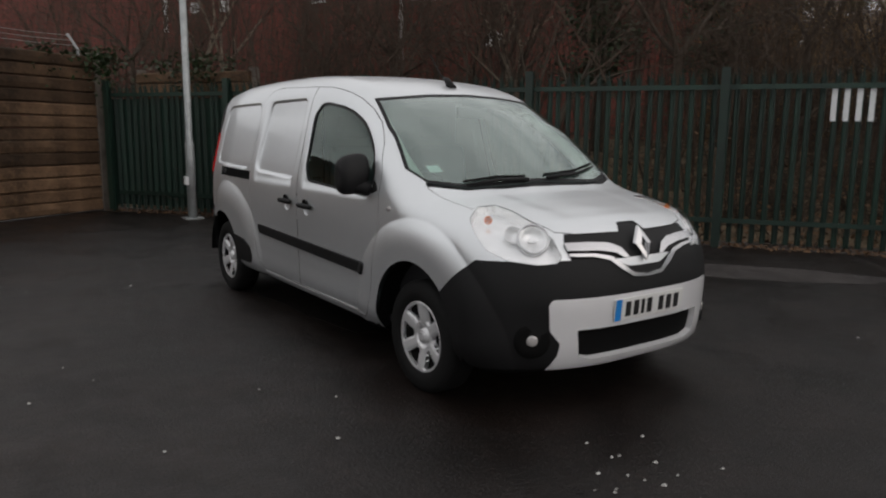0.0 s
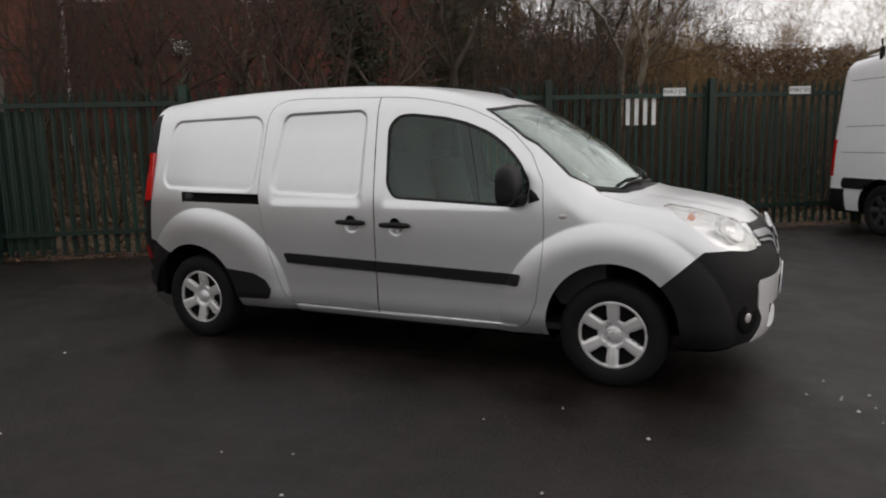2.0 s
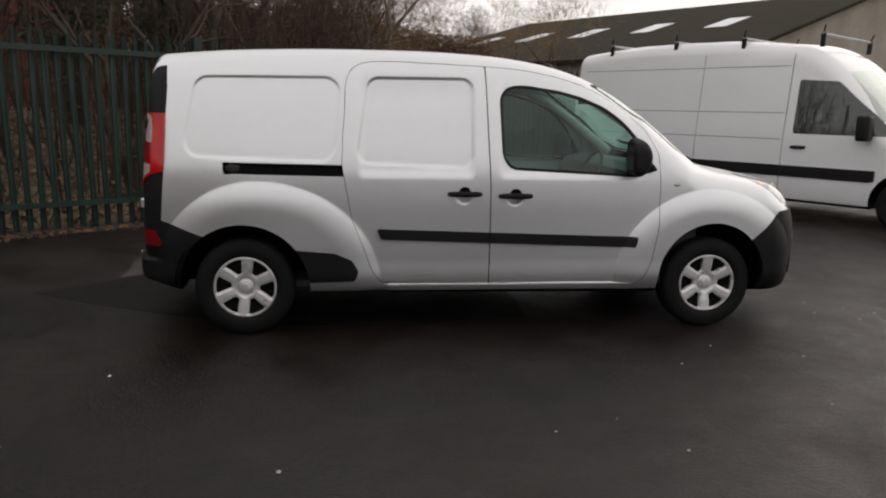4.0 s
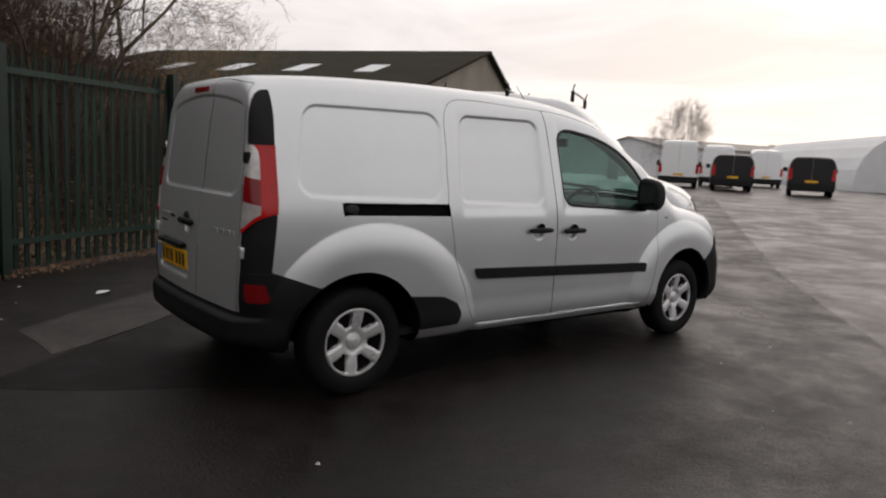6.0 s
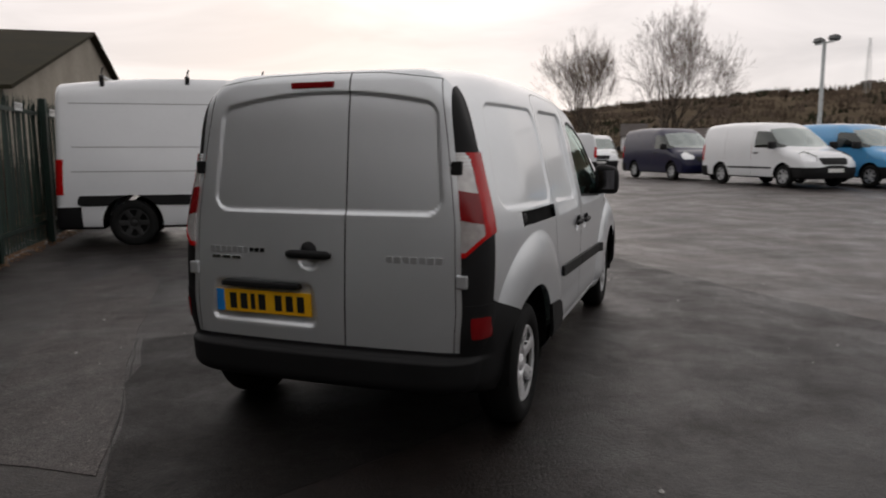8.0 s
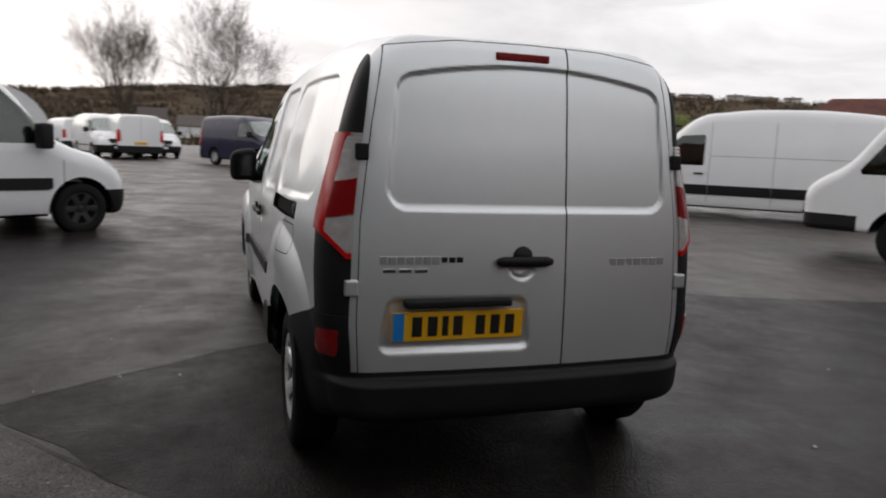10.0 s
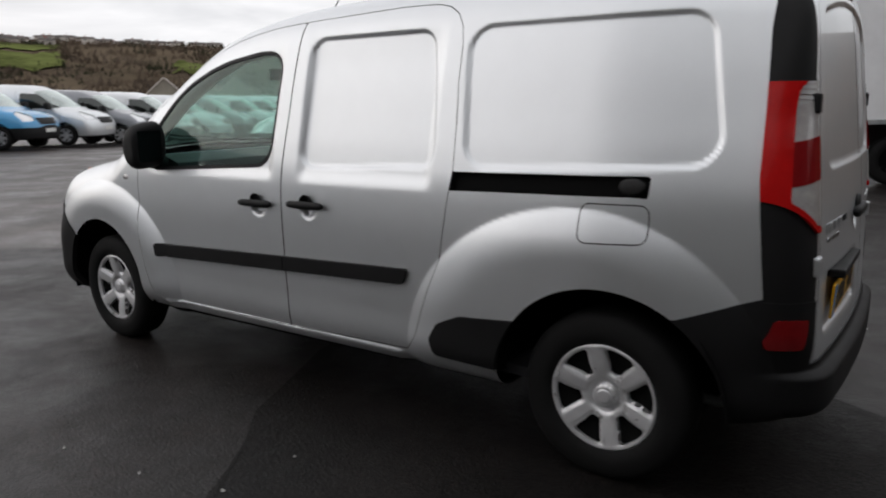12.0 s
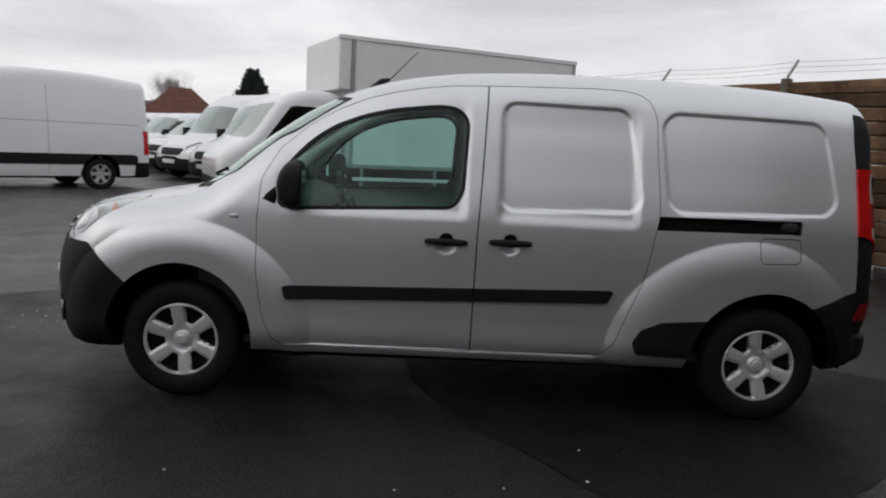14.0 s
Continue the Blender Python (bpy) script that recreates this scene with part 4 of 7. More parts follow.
    for (ly, lz), r, mm, nm in (((0.585, 0.905), 0.066, "reflector", "main_reflector"), ((0.655, 0.925), 0.045, "reflector", "side_reflector"), ((0.70, 0.985), 0.020, "amber", "indicator_bulb")):
        lx = skin.foot((3.2, sgn * ly, lz), 0, 1)[0] - (0.018 if nm == "main_reflector" else 0.03)
        cup = lathe([(0.004, -0.035), (r * 0.5, -0.03), (r * 0.85, -0.015), (r, 0.0), (r * 1.06, 0.0), (r * 1.06, -0.01)], 24, "z")
        way = Vector((0.72, 0.42 * sgn, 0.55))
        mt = look((lx, ly * sgn, lz), Vector((lx, ly * sgn, lz)) - way)
        part(nm, *moved(cup, mt), M[mm], lampo, smooth=True)
        if nm == "main_reflector":
            part("bezel", *moved(lathe([(r * 1.05, -0.03), (r * 1.07, 0.004), (r * 1.2, 0.006), (r * 1.22, -0.03)], 28, "z"), mt), M["chrome"], lampo, "bright bezel round the main reflector", smooth=True)
            part("bulb_shield", *moved(box_data(-0.02, 0.02, -0.008, 0.008, -0.03, -0.008, 0.004), mt), M["reflector"], lampo)
    # fog lamp in its recess
    p = skin.foot((3.4, 0.655 * sgn, 0.43), 0, 1)
    way = Vector((0.86, 0.5 * sgn, 0.0))
    mt = look(tuple(p), Vector(p) - way)
    fog = part("fog_lamp", *moved(lathe([(0.0, 0.014), (0.018, 0.013), (0.026, 0.010), (0.028, 0.006)], 24, "z"), mt), M["clearlamp"], bumper_front, "small round fog lamp", smooth=True)
    part("fog_surround", *moved(lathe([(0.026, 0.007), (0.05, 0.009), (0.085, 0.0085), (0.09, 0.002)], 28, "z"), mt), M["gap"], fog, smooth=True)
    # hinges on the rear corners
    for hz in (1.32, 0.83):
        hy = float(np.interp(hz, [c[0] for c in DOOR_EDGE], [c[1] for c in DOOR_EDGE]))
        q = skin.foot((-0.2, sgn * hy, hz), 0, -1)
        v, fc = box_data(-0.018, 0.012, -0.028, 0.022, -0.03, 0.03, 0.008)
        part("door_hinge", *moved((v, fc), pose(*q)), M["plastic"] if hz > 1 else M["silver"], door_l if sgn > 0 else door_r, smooth=False)

# grille trim and plain emblem
STRIP_UP = [(0.47, 0.882), (0.33, 0.880), (0.22, 0.872), (0.155, 0.848), (0.118, 0.805), (0.105, 0.785), (0.14, 0.797), (0.20, 0.826), (0.30, 0.842), (0.47, 0.848)]
STRIP_LOW = [(0.47, 0.836), (0.33, 0.830), (0.23, 0.812), (0.16, 0.765), (0.10, 0.725), (-0.001, 0.714), (-0.001, 0.698), (0.11, 0.707), (0.18, 0.747), (0.25, 0.796), (0.34, 0.816), (0.47, 0.823)]
front_f = [f for f in bumper_f + grille_f + ins if skin.v[f[0]][0] > 3.6]
for sgn in (1, -1):
    for outline in (STRIP_UP, STRIP_LOW):
        strip_f, _ = skin.cut(front_f, lambda x, y, z: poly(sgn * y, z, outline), lambda x, y, z: (np.abs(y) < 0.55) & (z > 0.66))
        skin.piece("grille_trim", strip_f, M["chrome"], silver_van, "chrome grille strip", push=0.014, thick=0.016)
ev = [(0.0, 0.948), (0.058, 0.866), (0.0, 0.782), (-0.058, 0.866)]
ei = [(0.0, 0.900), (0.022, 0.862), (0.0, 0.815), (-0.022, 0.862)]
vv, ff = [], []
for ring, dx in ((ev, 0.0), (ev, 0.018), (ei, 0.024), (ei, 0.004)):
    vv += [(3.802 + (0.935 - b) * 0.42 + 0.022 + dx, a, b) for a, b in ring]
for k in range(4):
    q = (k + 1) % 4
    ff += [(k, q, 4 + q, 4 + k), (4 + k, 4 + q, 8 + q, 8 + k), (8 + k, 8 + q, 12 + q, 12 + k)]
part("emblem", vv, ff, M["chrome"], silver_van, "plain chrome diamond emblem")

# number plates: plain bars stand for the characters


def number_plate(parent, m, material):
    pl = part("number_plate", *moved(box_data(-0.004, 0.004, -0.26, 0.26, -0.056, 0.056, 0.003), m), material, parent, "number plate with plain dark bars")
    part("blue_band", *moved(box_data(0.0045, 0.0055, -0.258, -0.215, -0.054, 0.054), m), M["plate_b"], pl)
    for k, c in enumerate((-0.165, -0.105, -0.055, -0.005, 0.085, 0.145, 0.205)):
        part("bar", *moved(box_data(0.0045, 0.0057, c - (0.012 if k == 2 else 0.019), c + (0.012 if k == 2 else 0.019), -0.038, 0.038), m), M["ink"], pl)


number_plate(bumper_front, pose(3.931, 0.0, 0.555, 0, 4, 0), M["plate_w"])
number_plate(door_l, pose(-0.657, 0.285, 0.685, 0, 3, 180), M["plate_y"])

# rear fittings
part("plate_lamp", *box_data(-0.685, -0.63, 0.08, 0.50, 0.757, 0.785, 0.008), M["plastic"], door_l, "black plate light housing")
q = skin.foot((0, 0.04, 1.695), 0, -1)
part("stop_lamp", *box_data(q[0] - 0.008, q[0] + 0.01, -0.07, 0.15, 1.68, 1.71, 0.006), M["darkred"], door_l, "high red stop lamp")
q = skin.foot((0, 0.13, 0.925), 0, -1)
grip = lathe([(0.0, -0.118), (0.012, -0.115), (0.02, -0.09), (0.021, 0.0), (0.02, 0.09), (0.012, 0.115), (0.0, 0.118)], 14, "z")
rh = part("rear_handle", *moved(grip, pose(q[0] - 0.018, 0.03, 0.925, 90, 0, 0) @ Matrix.Diagonal((0.8, 1, 1, 1))), M["plastic"], door_l, "black rear door handle", smooth=True)
part("lock_cover", *moved(lathe([(0.0, -0.014), (0.035, -0.012), (0.042, 0.0)], 20), pose(q[0] - 0.004, 0.035, 0.942, 0, 0, -90)), M["plastic"], rh, smooth=True)
for a, b, z0, z1, mm, owner in ((-0.35, -0.62, 0.902, 0.932, "steelrim", door_r), (0.59, 0.36, 0.915, 0.945, "steelrim", door_l), (0.36, 0.27, 0.922, 0.942, "plastic", door_l), (0.58, 0.40, 0.885, 0.9, "chrome", door_l)):
    n = 7 if abs(a - b) > 0.2 else 3
    w = (b - a) / n
    for k in range(n):
        y0, y1 = sorted((a + w * k, a + w * (k + 0.8)))
        qq = skin.foot((0, (y0 + y1) / 2, (z0 + z1) / 2), 0, -1)
        part("badge_bar", *box_data(qq[0] - 0.005, qq[0] + 0.004, y0, y1, z0, z1, 0.002), M[mm], owner, "plain badge bar")

# roof aerial, wipers, side lamps
q = skin.foot((2.12, 0.0, 1.4), 2, 1)
aer = part("aerial", *tube([(2.19, 0.0, q[2] - 0.03), (2.13, 0.0, q[2] + 0.035), (2.09, 0.0, q[2] + 0.045)], [0.035, 0.02, 0.012], 8), M["plastic"], silver_van, "black roof aerial", smooth=True)
part("aerial_rod", *tube([(2.10, 0.0, q[2] + 0.03), (1.92, 0.0, q[2] + 0.22)], [0.004, 0.0025], 6), M["plastic"], aer)
for pts in ([(3.10, -0.10), (3.075, -0.3), (3.06, -0.52)], [(3.09, 0.06), (3.04, 0.35), (2.94, 0.60)]):
    line3 = []
    for a, b in pts:
        g = skin.foot((a, b, 0.9), 2, 1)
        line3.append((a, b, g[2] + 0.018))
    wp = part("wiper", *tube(line3, [0.012, 0.010, 0.006], 6), M["plastic"], silver_van, "black wiper arm", smooth=True)
    part("wiper_blade", *tube([(a - 0.03, b, c + 0.016) for a, b, c in line3], 0.007, 6), M["rubber"], wp)
for sgn in (1, -1):
    q = skin.foot((2.80, 0, 0.985), 1, sgn)
    part("side_repeater", *moved(lathe([(0.0, 0.006), (0.022, 0.005), (0.028, 0.0)], 18), pose(*q) @ Matrix.Diagonal((1, sgn, 0.55, 1))), M["clearlamp"], silver_van, smooth=True)

# wheels and arches
for x in (0.0, 3.081):
    for sgn in (1, -1):
        v, f = [], []
        for k in range(25):
            t = math.pi * k / 24 if x == 0 else math.pi * (-0.04 + 1.08 * k / 24)
            r = 0.425 if x == 0 else 0.415
            v += [(x + r * math.cos(t), sgn * 0.50, 0.32 + r * math.sin(t)), (x + r * math.cos(t), sgn * 0.862, 0.32 + r * math.sin(t))]
            if k:
                f.append((2 * k - 2, 2 * k - 1, 2 * k + 1, 2 * k))
        n = len(v)
        v.append((x, sgn * 0.50, 0.2))
        f += [(n, 2 * k, 2 * k + 2) for k in range(24)]
        part("arch_liner", v, f, M["gap"], silver_van)
        wheel(silver_van, x, sgn * 0.757, 0.311, turn=(37 if x else 40) if sgn > 0 else (30 if x else 24))
part("exhaust", *tube([(-0.40, 0.45, 0.26), (-0.3, 0.45, 0.23), (0.4, 0.35, 0.24)], 0.025, 10), M["galv"], silver_van)

# cabin
part("floor_pan", *box_data(0.2, 2.95, -0.78, 0.78, 0.30, 0.34), M["trim"], silver_van)
part("bulkhead", *box_data(1.40, 1.43, -0.59, 0.59, 0.34, 1.66), M["trim"], silver_van, "dark load-bay bulkhead")
dash_v = [(2.45, 0.95), (2.50, 1.06), (2.62, 1.10), (2.85, 1.09), (3.02, 1.06), (3.02, 0.45), (2.75, 0.45), (2.55, 0.75)]
dv = [(a, s * 0.74, b) for s in (-1, 1) for a, b in dash_v]
df = [tuple(range(7, -1, -1)), tuple(range(8, 16))] + [(k, (k + 1) % 8, 8 + (k + 1) % 8, 8 + k) for k in range(8)]
part("dashboard", dv, df, M["trim"], silver_van, "dark plastic dashboard")
sw = part("steering_wheel", *moved(lathe([(0.165 + 0.014 * math.cos(t * math.pi / 4), 0.014 * math.sin(t * math.pi / 4)) for t in range(9)], 28, "z"), pose(2.36, -0.36, 1.02, 0, -65, 0)), M["trim"], silver_van, smooth=True)
part("wheel_hub", *moved(box_data(-0.15, 0.15, -0.03, 0.03, -0.03, 0.01, 0.01), pose(2.36, -0.36, 1.02, 0, -65, 0) @ pose(0, 0, 0, 0, 0, 90)), M["trim"], sw)
for sy in (-0.36, 0.36):
    seat = part("seat", *box_data(1.62, 2.10, sy - 0.24, sy + 0.24, 0.62, 0.78, 0.05), M["cloth"], silver_van, "dark cloth seat", smooth=True)
    part("backrest", *moved(box_data(-0.06, 0.06, -0.23, 0.23, 0.0, 0.60, 0.045), pose(1.62, sy, 0.72, 0, -12, 0)), M["cloth"], seat, smooth=True)
    part("headrest", *moved(box_data(-0.05, 0.05, -0.13, 0.13, 0.0, 0.17, 0.045), pose(1.47, sy, 1.36, 0, -8, 0)), M["cloth"], seat, smooth=True)
    part("seat_base", *box_data(1.66, 2.05, sy - 0.2, sy + 0.2, 0.34, 0.62), M["trim"], seat)
for sgn in (1, -1):
    part("pillar_trim", *tube([(2.86, sgn * 0.70, 1.10), (2.70, sgn * 0.70, 1.23), (2.50, sgn * 0.665, 1.38), (2.28, sgn * 0.61, 1.52), (2.10, sgn * 0.57, 1.60), (1.6, sgn * 0.555, 1.645)], [0.055, 0.05, 0.04, 0.036, 0.034, 0.03], 8), M["pillar_cloth"], silver_van, "pale grey pillar trim", smooth=True)
part("rear_view_mirror", *box_data(2.40, 2.43, -0.12, 0.12, 1.50, 1.57, 0.012), M["trim"], silver_van)
part("tax_sticker", *moved(box_data(-0.001, 0.001, -0.05, 0.05, -0.025, 0.025), pose(2.86, -0.60, 1.205, 0, -48, 12)), M["plate_w"], silver_van, "small paper sticker inside the windscreen")

# ---------------------------------------------------------------- other vehicles


def make_van(name, label, colour, L=5.0, H=1.98, W=1.98, wb=2.95, rear=1.05, high=False, cell=0.07, band=None, m=None, group="", radius=0.33, lines=(), face="plastic", cover="steelrim"):
    """A panel van with its rear at x = 0 and its nose at x = L."""
    ob = empty(name, m, label=label, category="van", group=group)
    if high:
        roof = [(-0.3, H - 0.12), (0.0, H - 0.06), (0.5, H), (L - 2.6, H), (L - 2.15, H - 0.07), (L - 1.85, H - 0.24), (L - 1.45, H - 0.62), (L - 1.0, 1.32), (L - 0.75, 1.19), (L - 0.4, 1.08), (L - 0.1, 0.92), (L + 0.2, 0.6)]
        ws = (1.36, H - 0.42)
    else:
        roof = [(-0.3, H - 0.08), (0.0, H - 0.04), (0.5, H), (L - 2.7, H), (L - 2.2, H - 0.05), (L - 1.95, H - 0.15), (L - 1.5, 1.55), (L - 1.05, 1.26), (L - 0.8, 1.15), (L - 0.4, 1.05), (L - 0.1, 0.90), (L + 0.2, 0.6)]
        ws = (1.26, H - 0.22)
    w = W / 2
    side = [(0.2, w - 0.06), (0.45, w - 0.01), (0.8, w), (1.1, w - 0.01), (1.5, w - 0.05), (H, w - (0.16 if high else 0.2))]
    nose = [(0.2, L - 0.08), (0.45, L), (0.65, L), (0.85, L - 0.05), (1.05, L - 0.18), (1.4, L - 0.5)]

    def shape(x, y, z):
        a = np.abs(y)
        f = smax(a - interp(z, side) + 0.05 * step(L - 0.9, L - 0.1, x), z - (interp(x + 0.18 * a * a, roof) - 0.04 * a * a), 0.2)
        f = smax(f, x - interp(z, nose) + 0.10 * (a / 0.7) ** 2.6, 0.12)
        f = smax(f, 0.02 * a * a - x + 0.03 * z - 0.03, 0.09)
        return smax(f, 0.26 - z, 0.06)

    sk = Skin(shape, (-0.08, -w - 0.04, 0.22), (L + 0.05, w + 0.04, H + 0.05), (0.5, -0.4, 0.5), (L - 0.9, 0.4, 0.8), cell)
    rest = sk.faces
    on = lambda x, y, z: np.abs(y) > w * 0.6
    for ax in (rear, rear + wb):
        _, rest = sk.cut(rest, lambda x, y, z: np.hypot(x - ax, z - radius) - radius * 1.24, on)
    under, rest = sk.cut(rest, lambda x, y, z: z - 0.30)
    sk.piece("underbody", under, M["gap"], ob)
    outline = [(0.72, ws[1] - 0.03), (0, ws[1] + 0.02), (-0.72, ws[1] - 0.03), (-0.84, ws[0] + 0.06), (-0.7, ws[0] - 0.02), (0, ws[0] - 0.04), (0.7, ws[0] - 0.02), (0.84, ws[0] + 0.06)]
    scr, rest = sk.cut(rest, lambda x, y, z: poly(y, z, outline, 0.02), lambda x, y, z: (x > L - 2.3) & (x < L - 0.6))
    sk.piece("windscreen", scr, M["far_screen"], ob, "grey windscreen mirroring the sky")
    wz0, wz1 = (1.22, H - 0.55) if high else (1.2, H - 0.3)
    win = [(L - 2.28, wz0), (L - 2.28, wz1), (L - 1.80, wz1 - 0.03), (L - 1.25, wz0 + 0.16), (L - 1.12, wz0)]
    pane, rest = sk.cut(rest, lambda x, y, z: poly(x, z, win, 0.02), on)
    nose_cut = lambda x, y, z: z - np.where(x > L - 0.75, 0.60 + 0.06 * step(0.5, 0.2, np.abs(y)), -9)
    bum, rest = sk.cut(rest, nose_cut, lambda x, y, z: x > L - 0.9)
    sk.piece("front_bumper", bum, M[face], ob, "dark front bumper", push=0.01, thick=0.02)
    gri, rest = sk.cut(rest, lambda x, y, z: poly(y, z, [(0.42, 0.70), (-0.42, 0.70), (-0.48, 0.86), (0.48, 0.86)], 0.02), lambda x, y, z: x > L - 0.6)
    sk.piece("grille", gri, M["plastic"], ob)
    lam, rest = sk.cut(rest, lambda x, y, z: poly(x - np.abs(y), z, [(L - 1.36, 1.0), (L - 1.2, 1.06), (L - 0.72, 0.92), (L - 0.68, 0.80), (L - 1.15, 0.80)], 0.02), lambda x, y, z: (x > L - 0.9) & (np.abs(y) > 0.4))
    bumr, rest = sk.cut(rest, lambda x, y, z: z - 0.60, lambda x, y, z: x < 0.35)
    sk.piece("rear_bumper", bumr, M["plastic"], ob, "dark rear bumper", push=0.012, thick=0.02)
    tail, rest = sk.cut(rest, lambda x, y, z: poly(np.abs(y), z, [(w - 0.17, 0.78), (w + 0.1, 0.78), (w + 0.1, 1.30), (w - 0.13, 1.30)]), lambda x, y, z: x < 0.14)
    seams = []
    for sx, sz in ((L - 2.42, H - 0.2), (L - 3.75, H - 0.2), (L - 1.05, 1.0)):
        line, rest = sk.band(rest, lambda x, y, z: x - sx, 0.006, lambda x, y, z: (np.abs(y) > w * 0.7) & (z > 0.4) & (z < sz))
        seams.append(line)
    # pressed side grooves as narrow grey bands, their shade put into the colour
    for lz in lines:
        groove, rest = sk.band(rest, lambda x, y, z: z - lz, 0.006, lambda x, y, z: (np.abs(y) > w * 0.6) & (x > 0.25) & (x < L - 2.45))
        seams.append(groove)
    back, rest = sk.band(rest, lambda x, y, z: y, 0.006, lambda x, y, z: (x < 0.15) & (z > 0.6) & (z < H - 0.12))
    strip_f = []
    if band:
        z_mid, half, x_from, x_to = band
        strip_f, rest = sk.cut(rest, lambda x, y, z: np.maximum(np.abs(z - z_mid) - half, np.maximum(x_from - x, x - x_to)), on)
    sk.piece("body", rest, colour, ob)
    sk.piece("panel_gap", back, M["shut"], ob, push=-0.005)
    for s in (1, -1):
        mine = lambda fs: [f for f in fs if sk.v[f[0]][1] * s > 0]
        for line in seams:
            sk.piece("panel_gap", mine(line), M["shut"], ob, push=-0.005)
        for lo_x, hi_x in ((0, rear), (rear, rear + wb), (rear + wb, L)):
            sk.piece("side_moulding", [f for f in mine(strip_f) if lo_x <= sk.v[f].mean(0)[0] < hi_x], M["plastic"], ob, "black side moulding", push=0.015, thick=0.02)
        sk.piece("side_window", mine(pane), M["dark_glass"], ob, "dark cab window", push=-0.004)
        lo = sk.piece("headlamp", mine(lam), M["lens"], ob, "clear headlamp")
        sk.piece("lamp_bowl", mine(lam), M["reflector"], lo, push=-0.03)
        sk.piece("tail_lamp", mine(tail), M["red"], ob, "red tail lamp", push=0.01, thick=0.02)
        part("door_mirror", *box_data(L - 1.42, L - 1.26, s * (w + 0.13) - 0.11, s * (w + 0.13) + 0.11, 1.14, 1.46 if high else 1.36, 0.04), M["plastic"], ob, smooth=True)
        part("door_handle", *box_data(L - 2.3, L - 2.1, s * w - 0.02, s * w + 0.03, 1.0, 1.04, 0.01), M["plastic"], ob)
        for ax in (rear, rear + wb):
            wheel(ob, ax, s * (w - 0.12), radius, radius, covered=False, cover=cover)
            n = 15
            v = [(ax + radius * 1.26 * math.cos(math.pi * k / (n - 1)), yy, radius + radius * 1.26 * math.sin(math.pi * k / (n - 1))) for k in range(n) for yy in (s * 0.45, s * (w - 0.03))]
            part("arch_liner", v, [(2 * k, 2 * k + 1, 2 * k + 3, 2 * k + 2) for k in range(n - 1)], M["gap"], ob)
    number = part("number_plate", *box_data(-0.03, -0.012, -0.26, 0.26, 0.66, 0.77, 0.003), M["plate_y"], ob)
    part("number_plate", *box_data(L + 0.012, L + 0.03, -0.26, 0.26, 0.46, 0.57, 0.003), M["plate_w"], ob)
    return ob


M["dark_glass"] = glass("dark_tinted_glass", (0.05, 0.07, 0.065), 0.04)
M["far_screen"] = glass("sky_reflecting_screen_glass", (0.30, 0.38, 0.36), 0.20, sheen=(0.92, 1.0, 0.97), edge=0.9, power=3.0)
M["shut"] = mat("shaded_shut_line", (0.30, 0.30, 0.30), 0.8)

# ---------------------------------------------------------------- lie of the land


def ground_z(x, y):
    return 0.33 * step(4, 24, np.asarray(x, float)) * step(-16, -4, np.asarray(y, float))


FU, FN = Vector((0.827, 0.562, 0)), Vector((-0.562, 0.827, 0))  # along the fence, and away from the yard behind it
FENCE0 = Vector((-7.45, -0.42, 0))


ax = np.sign(np.linspace(-1, 1, 141)) * (np.abs(np.linspace(-1, 1, 141)) ** 2.6) * 950
gx, gy = np.meshgrid(ax + 4, ax, indexing="ij")
gzz = ground_z(gx, gy)
gv = np.stack([gx, gy, gzz], -1).reshape(-1, 3)
n = len(ax)
gf = [(i * n + j, (i + 1) * n + j, (i + 1) * n + j + 1, i * n + j + 1) for i in range(n - 1) for j in range(n - 1)]
part("ground", gv, gf, M["tarmac"], label="damp worn tarmac yard reaching to the horizon", kind="structure", smooth=True)
bpy.data.objects["ground"]["category"] = "ground"


def sheet(name, corners, lift, material, label, jag=0.02):
    """A laid patch of surfacing: fine net inside an outline with a slightly uneven edge."""
    rnd = random.Random(len(corners))
    edge = []
    for (x0, y0), (x1, y1) in zip(corners, corners[1:] + corners[:1]):
        k = max(2, int(math.hypot(x1 - x0, y1 - y0) / 0.35))
        for i in range(k):
            t = i / k
            edge.append((x0 + (x1 - x0) * t + rnd.uniform(-jag, jag), y0 + (y1 - y0) * t + rnd.uniform(-jag, jag)))
    bm = bmesh.new()
    vs = [bm.verts.new((x, y, float(ground_z(x, y)) + lift)) for x, y in edge]
    bm.faces.new(vs)
    bmesh.ops.triangulate(bm, faces=bm.faces)
    v, f = [tuple(w.co) for w in bm.verts], []
    bm.verts.index_update()
    f = [tuple(w.index for w in p.verts) for p in bm.faces]
    bm.free()
    k = len(v)
    v += [(x, y, z - lift - 0.003) for x, y, z in v[:k]]
    f += [(i, (i + 1) % k, k + (i + 1) % k, k + i) for i in range(k)]
    ob = part(name, v, f, material, label=label, kind="structure")
    ob["category"] = "ground"
    return ob


def along(o, a, b):
    p = Vector((*o, 0)) + FU * a + FN * b
    return (p.x, p.y)


